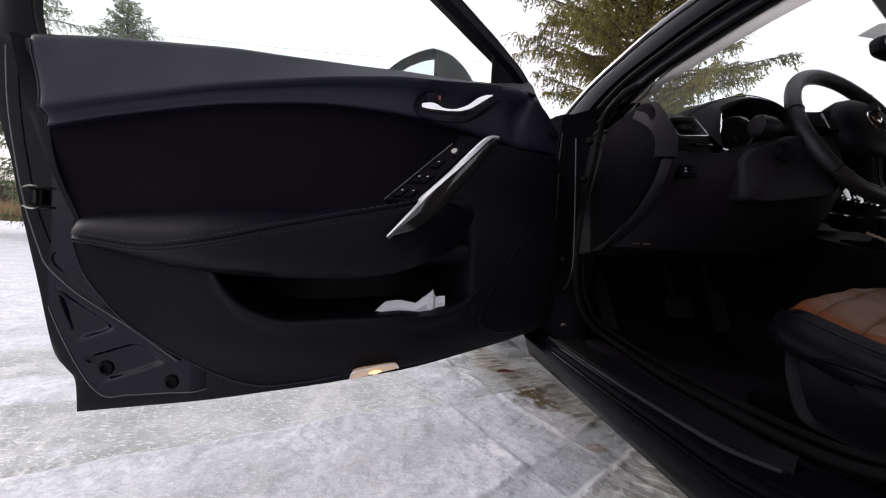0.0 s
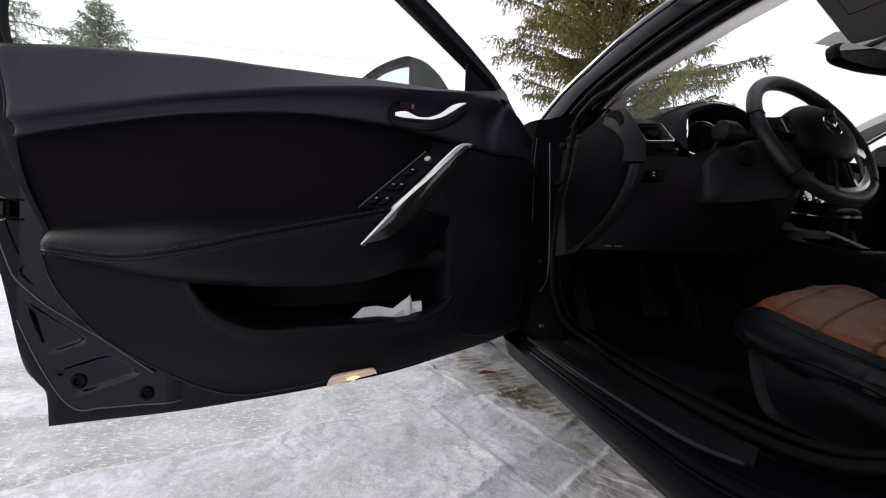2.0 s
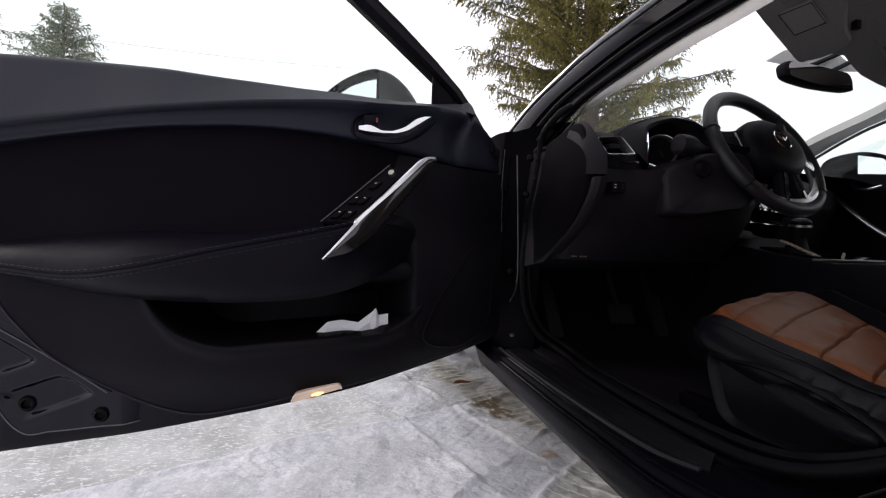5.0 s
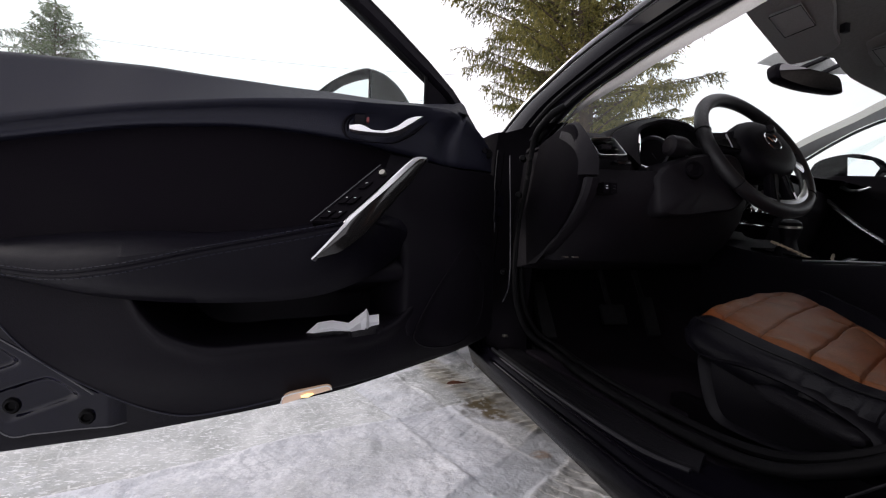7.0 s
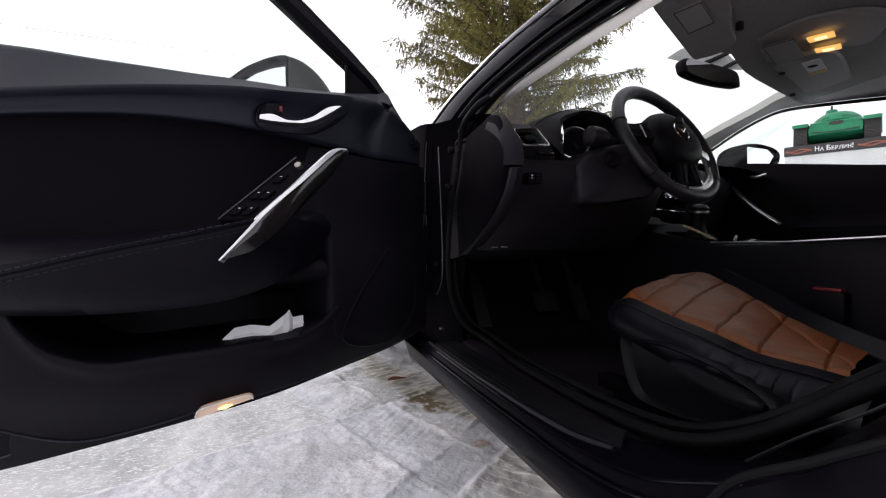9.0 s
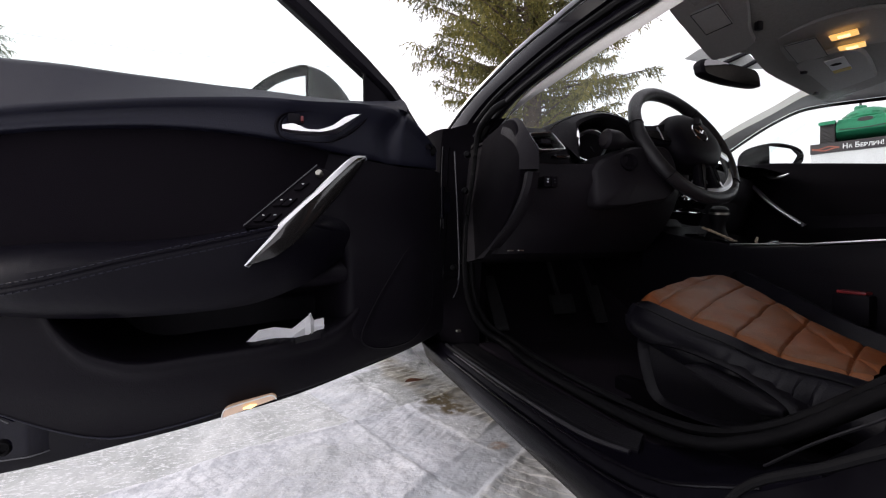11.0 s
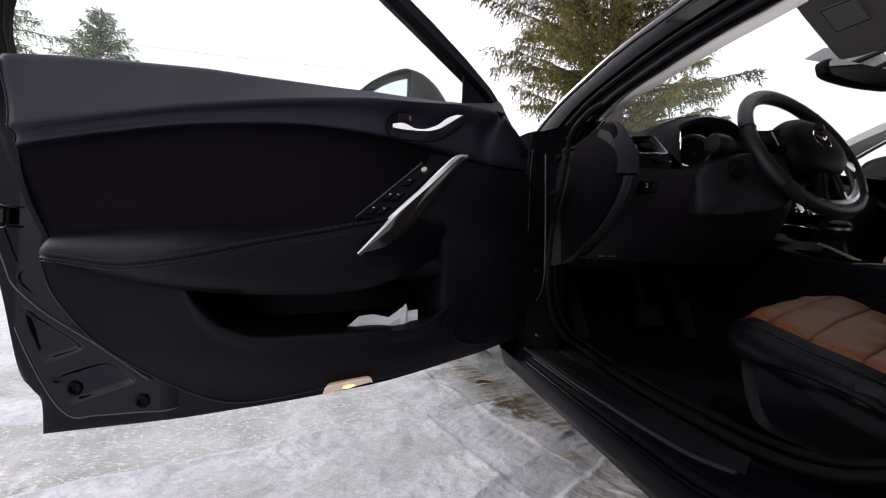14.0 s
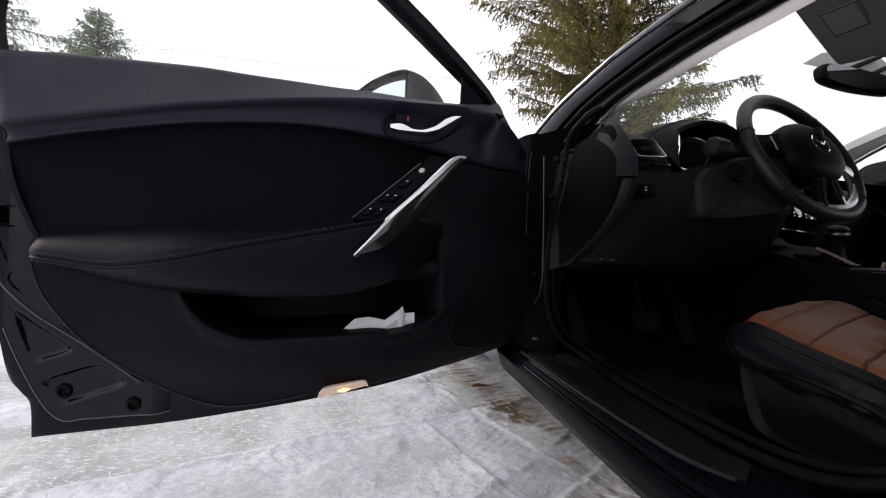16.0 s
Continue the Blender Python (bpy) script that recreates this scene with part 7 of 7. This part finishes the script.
def fallen_leaf():
    bm = bmesh.new()
    mid = Vector((-0.775, 1.115, 0.012))
    rows = []
    for i in range(13):
        s = i / 12
        w = 0.026 * math.sin(math.pi * s ** 0.8) + 0.0005
        c = mid + Vector((-0.045 + 0.09 * s, 0.012 * s, 0.001 * math.sin(s * 5)))
        rows.append([c + Vector((0, -w, 0.004 + 0.1 * w)), c + Vector((0, -w * 0.5, 0.001)), c, c + Vector((0, w * 0.5, 0.002)), c + Vector((0, w, 0.003 + 0.08 * w))])
    skin(bm, rows)
    tube(bm, [mid + Vector((0.045, 0.012, 0)), mid + Vector((0.065, 0.016, 0.004))], 0.0012, 5)
    tagged(link("leaf", bm, LEAF), "curled brown dead leaf lying on the snow", "leaf")


fallen_leaf()


def cord():
    bm = bmesh.new()
    for pts in ([(-0.135, 0.17, 0.686), (-0.118, 0.16, 0.678), (-0.095, 0.14, 0.662), (-0.078, 0.12, 0.648), (-0.062, 0.11, 0.640)], [(-0.062, 0.11, 0.640), (-0.04, 0.10, 0.639), (-0.02, 0.10, 0.641), (0.0, 0.11, 0.648), (0.03, 0.13, 0.655)]):
        a = spline(pts, 9)
        tube(bm, [p + Vector((0.001 * math.sin(i * 1.9), 0, 0.0015 * math.cos(i * 1.9))) for i, p in enumerate(a)], 0.0034, 7)
    tagged(link("cord", bm, CORD), "beige braided cord lying round the gear lever", "cord")


cord()


# ---- outside: trees, tank on its plinth, shrubs, wires ----
def spruce(name, label, height, bare, spread, seed, mat, whorls, twigs, droop=0.25, lift=0.0, hang=0.6, taper=0.75):
    """A spruce at the world's middle: tapered trunk, limbs in whorls, limbs hung with needle twigs."""
    rnd = random.Random(seed)
    tree = thing(name, label, "tree", "spruces")
    bm = bmesh.new()
    lean = [(0.05 * noise.noise((seed, k, 0)), 0.05 * noise.noise((seed, k, 5))) for k in range(9)]
    tube(bm, [(lean[k][0], lean[k][1], height * k / 8) for k in range(9)], lambda s: 0.016 * height * (1 - s) ** 0.9 + 0.008, 9)
    wood, faces = bm, []
    verts = []
    for i in range(whorls):
        s = (i + rnd.random() * 0.5) / whorls
        z = bare + (height - bare) * s
        reach = spread * (1 - s) ** taper * (0.55 + 0.45 * smooth(0, 0.16, s))
        count = rnd.randint(5, 7)
        turn = rnd.random() * 6.28
        for j in range(count):
            a = turn + 6.283 * j / count + rnd.uniform(-0.35, 0.35)
            length = reach * rnd.uniform(0.55, 1.12) + 0.12
            out = Vector((math.cos(a), math.sin(a), 0))
            path = []
            rise = rnd.uniform(-0.05, 0.18) + 0.5 * s + lift
            for q in range(7):
                t = q / 6
                path.append(Vector((0, 0, z)) + out * length * t + Vector((0, 0, length * (rise * t - droop * 2.2 * t * t * (1 - 0.45 * t)))) + Vector((rnd.uniform(-1, 1), rnd.uniform(-1, 1), rnd.uniform(-1, 1))) * 0.025 * length * t)
            tube(wood, path, lambda t, r=0.010 * length + 0.006: r * (1 - t) + 0.003, 5)
            n = max(6, int(twigs * length * (1.0 if z < 8.5 else 0.35)))
            for k in range(n):
                t = 0.16 + 0.84 * (k + rnd.random()) / n
                f = min(5.999, t * 6)
                p = path[int(f)].lerp(path[int(f) + 1], f % 1)
                side = Vector((-out.y, out.x, 0)) * rnd.choice((-1, 1))
                down = rnd.random() < hang
                way = (side * rnd.uniform(0.1, 0.6 if down else 1.0) + out * rnd.uniform(0.1, 0.8) + Vector((0, 0, rnd.uniform(-1.6, -0.7) if down else rnd.uniform(-0.4, 0.15)))).normalized()
                size = (0.14 + 0.34 * rnd.random() ** 1.5) * (0.5 + 0.5 * min(1.0, length / 1.2)) * (1 - 0.5 * t)
                steps = max(5, int(size / 0.030))
                for m in range(steps):
                    c = p + way * size * (m + rnd.random()) / steps + Vector((0, 0, -0.25 * size * (m / steps) ** 2))
                    tuft = (way * rnd.uniform(0.5, 1.2) + Vector((rnd.uniform(-1, 1), rnd.uniform(-1, 1), rnd.uniform(-0.9, 0.7))) * 0.7).normalized() * rnd.uniform(0.045, 0.085)
                    wide = tuft.cross(Vector((rnd.uniform(-1, 1), rnd.uniform(-1, 1), rnd.uniform(-1, 1)))).normalized() * rnd.uniform(0.007, 0.013)
                    b = len(verts)
                    verts += [c - wide, c + wide, c + tuft * 0.55 + wide * 0.8, c + tuft, c + tuft * 0.55 - wide * 0.8]
                    faces.append((b, b + 1, b + 2, b + 3, b + 4))
    part("trunk", wood, BARK, tree, "brown trunk and limbs")
    me = bpy.data.meshes.new("crown")
    me.from_pydata([tuple(v) for v in verts], [], faces)
    me.materials.append(mat)
    crown = new("crown", me)
    crown.parent = tree
    crown["label"] = "hanging olive green needles"
    return tree


big = spruce("spruce", "tall olive green spruce with rising ragged limbs on snow", 14.0, 2.3, 2.85, 3, NEEDLE, 54, 74, 0.05, 0.22, 0.65)
big.matrix_basis = Matrix.Translation((3.15, 7.03, -0.1))
small = spruce("spruce", "young grey green spruce standing in the snow", 6.5, 0.5, 3.6, 21, NEEDLE_B, 40, 40, 0.10, 0.05, 0.35, 1.0)
small.matrix_basis = Matrix.Translation((-8.60, 12.1, -0.1))
tall = spruce("spruce", "tall grey green spruce with a bare lower trunk", 10.0, 2.9, 3.0, 9, NEEDLE_B, 36, 42, 0.12, 0.0, 0.5)
tall.matrix_basis = Matrix.Translation((-11.65, 11.25, -0.1))
copy_thing(big, Matrix.Translation((12.5, -7.0, -0.1)) @ Matrix.Rotation(2.5, 4, "Z"))


def tank_monument():
    base = Matrix.Translation((24.24, 13.03, 0.0)) @ Matrix.Rotation(radians(-65), 4, "Z")
    # local: x along the plinth's face, y away from the viewer, z up
    plinth = thing("plinth", "whitewashed plinth with a dark painted band", "plinth")
    bm = bmesh.new()
    box(bm, (-1.93, 0.06, 0), (3.4, 7.2, 4.86), 0.03)
    part("plinth_body", bm, WHITEWASH, plinth, "whitewashed plinth body")
    bm = bmesh.new()
    box(bm, (-1.96, 0.0, 4.86), (3.4, 7.0, 5.34), 0.02)
    part("plinth_band", bm, BAND, plinth, "dark painted band")
    for sx, a, b in ((-1, -1.88, -0.85), (1, 0.85, 3.2)):
        for dz in (0.10, 0.19):
            bm = bmesh.new()
            tube(bm, [(x, -0.004, 4.92 + dz + 0.045 * math.sin(x * 7 + dz * 20)) for x in lin(a, b, 30)], 0.03, 6, 0.12, (0, 1, 0))
            part("painted_wave", bm, EMBER, plinth, "rust red painted wave")
    # painted words: two tall capitals, the rest smaller
    deps = bpy.context.evaluated_depsgraph_get
    words, at_x = bmesh.new(), 0.0
    for ch, size in (("Н", 0.40), ("А", 0.29), (" ", 0.3), ("Б", 0.40), ("Е", 0.29), ("Р", 0.29), ("Л", 0.29), ("И", 0.29), ("Н", 0.29), ("!", 0.40)):
        if ch == " ":
            at_x += 0.10
            continue
        txt = bpy.data.curves.new("letter", "FONT")
        txt.body, txt.size, txt.extrude, txt.offset = ch, size, 0.008, 0.008
        glyph = new("letter", txt)
        me = bpy.data.meshes.new_from_object(glyph.evaluated_get(deps()))
        bpy.data.objects.remove(glyph)
        lo, hi = min(v.co.x for v in me.vertices), max(v.co.x for v in me.vertices)
        me.transform(Matrix.Translation((at_x - lo, 0, 0)))
        words.from_mesh(me)
        at_x += hi - lo + 0.035
    bmesh.ops.transform(words, matrix=Matrix.Translation((0.0, -0.012, 4.98)) @ Matrix.Rotation(math.pi / 2, 4, "X") @ Matrix.Diagonal((1.45 / at_x, 0.82, 1, 1)) @ Matrix.Translation((-at_x / 2, 0, 0)), verts=words.verts[:])
    part("lettering", words, PRINT, plinth, "white painted words", True)
    plinth.matrix_basis = base
    tank = thing("tank", "green painted old battle tank on a plinth", "tank")
    bm = bmesh.new()
    rows = []
    for y, lo, hi, w in ((0.0, 0.45, 0.95, 1.0), (0.35, 0.30, 1.02, 1.05), (1.5, 0.25, 1.05, 1.05), (4.6, 0.25, 1.05, 1.05), (5.4, 0.5, 0.9, 1.0)):
        rows.append([Vector((-w, y, lo)), Vector((-w * 1.02, y, (lo + hi) / 2)), Vector((-w * 0.92, y, hi)), Vector((w * 0.92, y, hi)), Vector((w * 1.02, y, (lo + hi) / 2)), Vector((w, y, lo))])
    loft(bm, rows)
    part("hull", bm, ARMOUR, tank, "green hull")
    for sx in (-1, 1):
        bm = bmesh.new()
        ring = spline([(0, 0.1, 0.5), (0, 0.35, 0.85), (0, 1.0, 0.9), (0, 4.6, 0.9), (0, 5.2, 0.75), (0, 5.3, 0.5), (0, 4.8, 0.05), (0, 4.2, 0.0), (0, 1.0, 0.0), (0, 0.4, 0.08)], 4, True)
        loft(bm, [[Vector((sx * x, p.y, p.z)) for p in ring] for x in (1.06, 1.62)])
        part("track", bm, TRACKS, tank, "dark steel track")
        for k in range(14):
            bm = bmesh.new()
            box(bm, (min(sx * 1.06, sx * 1.62), 0.02 - 0.02 * (k % 2) , 0.05 + k * 0.058), (max(sx * 1.06, sx * 1.62), 0.30, 0.05 + k * 0.058 + 0.045))
            part("track_shoe", bm, TRACKS, tank)
        bm = bmesh.new()
        box(bm, (min(sx * 1.02, sx * 1.66), -0.15, 0.90), (max(sx * 1.02, sx * 1.66), 5.0, 0.95), 0.02)
        box(bm, (min(sx * 1.02, sx * 1.66), -0.18, 0.80), (max(sx * 1.02, sx * 1.66), -0.14, 0.95), 0.01)
        part("fender", bm, ARMOUR, tank, "green fender")
    bm = bmesh.new()
    rings = []
    for z, w, d in ((1.02, 0.94, 1.5), (1.10, 1.0, 1.55), (1.22, 0.96, 1.48), (1.34, 0.87, 1.36), (1.44, 0.74, 1.2), (1.51, 0.58, 0.95), (1.55, 0.34, 0.6)):
        rings.append([Vector((w * math.cos(a), 2.0 + d * math.sin(a), z)) for a in (2 * math.pi * j / 28 for j in range(28))])
    loft(bm, rings)
    part("turret", bm, ARMOUR, tank, "rounded green turret")
    bm = bmesh.new()
    lathe(bm, [(0.24, 1.5), (0.24, 1.62), (0.2, 1.66), (0.02, 1.67)], (-0.22, 1.4, 0), n=18)
    part("cupola", bm, ARMOUR, tank)
    bm = bmesh.new()
    tube(bm, [(-0.22, 1.4, 1.65), (-0.22, 1.4, 1.85)], 0.05, 8)
    part("periscope", bm, TRACKS, tank)
    bm = bmesh.new()
    tube(bm, [(0, 3.2, 1.28), (0, 6.8, 1.34)], 0.09, 12)
    part("gun", bm, ARMOUR, tank)
    bm = bmesh.new()
    plate(bm, [Vector((0.05 + 0.32 * math.cos(a), 0.02, 0.86 + 0.09 * math.sin(a))) for a in (2 * math.pi * j / 18 for j in range(18))], (0, -0.03, 0), 0.01)
    part("rear_hatch", bm, TRACKS, tank)
    for x in (-0.86, -0.66, -0.46, -0.26, 0.34, 0.54, 0.74, 0.90):
        bm = bmesh.new()
        box(bm, (x - 0.035, -0.06, 0.84), (x + 0.035, 0.06, 0.92), 0.01)
        part("bracket", bm, ARMOUR, tank)
    for a in (-2.5, -2.0, -1.2, -0.7):
        bm = bmesh.new()
        c, d = Vector((1.02 * math.cos(a - 0.13), 2.0 + 1.56 * math.sin(a - 0.13), 1.22)), Vector((1.02 * math.cos(a + 0.13), 2.0 + 1.56 * math.sin(a + 0.13), 1.22))
        tube(bm, [c + Vector((0, 0.1, 0)), c, d, d + Vector((0, 0.1, 0))], 0.018, 6)
        part("grab_rail", bm, ARMOUR, tank, "green grab rail on the turret")
    bm = bmesh.new()
    tube(bm, [(-0.9, -0.03, 0.55), (-0.3, -0.06, 0.50), (0.3, -0.06, 0.50), (0.9, -0.03, 0.55)], 0.02, 6)
    part("tow_cable", bm, TRACKS, tank)
    tank.matrix_basis = base @ Matrix.Translation((0.0, 0.3, 5.34)) @ Matrix.Diagonal((1, 1, 1.16, 1))


tank_monument()


def strands(name, label, category, mat, spots, tall, thin, seed):
    """A stand of thin stems at (x, y) places: one object that nobody could count."""
    rnd = random.Random(seed)
    verts, faces = [], []
    for x, y in spots:
        h = tall * rnd.uniform(0.4, 1.1)
        for k in range(3):
            lean = Vector((rnd.uniform(-0.3, 0.3), rnd.uniform(-0.3, 0.3), 1)) * h * rnd.uniform(0.5, 1)
            wide = Vector((rnd.uniform(-1, 1), rnd.uniform(-1, 1), 0)).normalized() * thin
            p = Vector((x + rnd.uniform(-0.1, 0.1), y + rnd.uniform(-0.1, 0.1), -0.15))
            b = len(verts)
            verts += [p - wide, p + wide, p + lean * 0.6 + wide * 0.7, p + lean, p + lean * 0.6 - wide * 0.7]
            faces.append((b, b + 1, b + 2, b + 3, b + 4))
    me = bpy.data.meshes.new(name)
    me.from_pydata([tuple(v) for v in verts], [], faces)
    me.materials.append(mat)
    tagged(new(name, me), label, category, kind="stuff")


rnd = random.Random(4)
strands("dry_grass", "tall dry yellow grass at the edge of the snow", "grass", GRASS, [(-24 + rnd.uniform(-16, 10), 29 + rnd.uniform(-2.0, 3.5)) for k in range(9000)], 1.5, 0.02, 1)
strands("shrubs", "bare brown shrubs behind the dry grass", "shrubs", SHRUB, [(-30 + rnd.uniform(-22, 14), 37 + rnd.uniform(-3, 5)) for k in range(7000)], 4.6, 0.025, 2)


def wires():
    for a, b in (((-28, 42, 17.2), (25.2, 46.3, 20.8)), ((-22, 44, 15.4), (25.9, 47.5, 18.4))):
        bm = bmesh.new()
        a, b = Vector(a), Vector(b)
        tube(bm, [a.lerp(b, s) - Vector((0, 0, 1.2 * math.sin(s * math.pi))) for s in lin(0, 1, 16)], 0.012, 5)
        wire = link("overhead_wire", bm, TRACKS)
        tagged(wire, "thin dark overhead wire between two poles", "wire", "overhead wires")
        for p in (b,):
            bm = bmesh.new()
            tube(bm, [(p.x, p.y, -0.3), (p.x, p.y, p.z + 0.4)], lambda s: 0.14 - 0.04 * s, 10)
            tagged(link("wooden_pole", bm, BARK), "grey wooden pole that carries a wire", "pole", "wire poles")


wires()
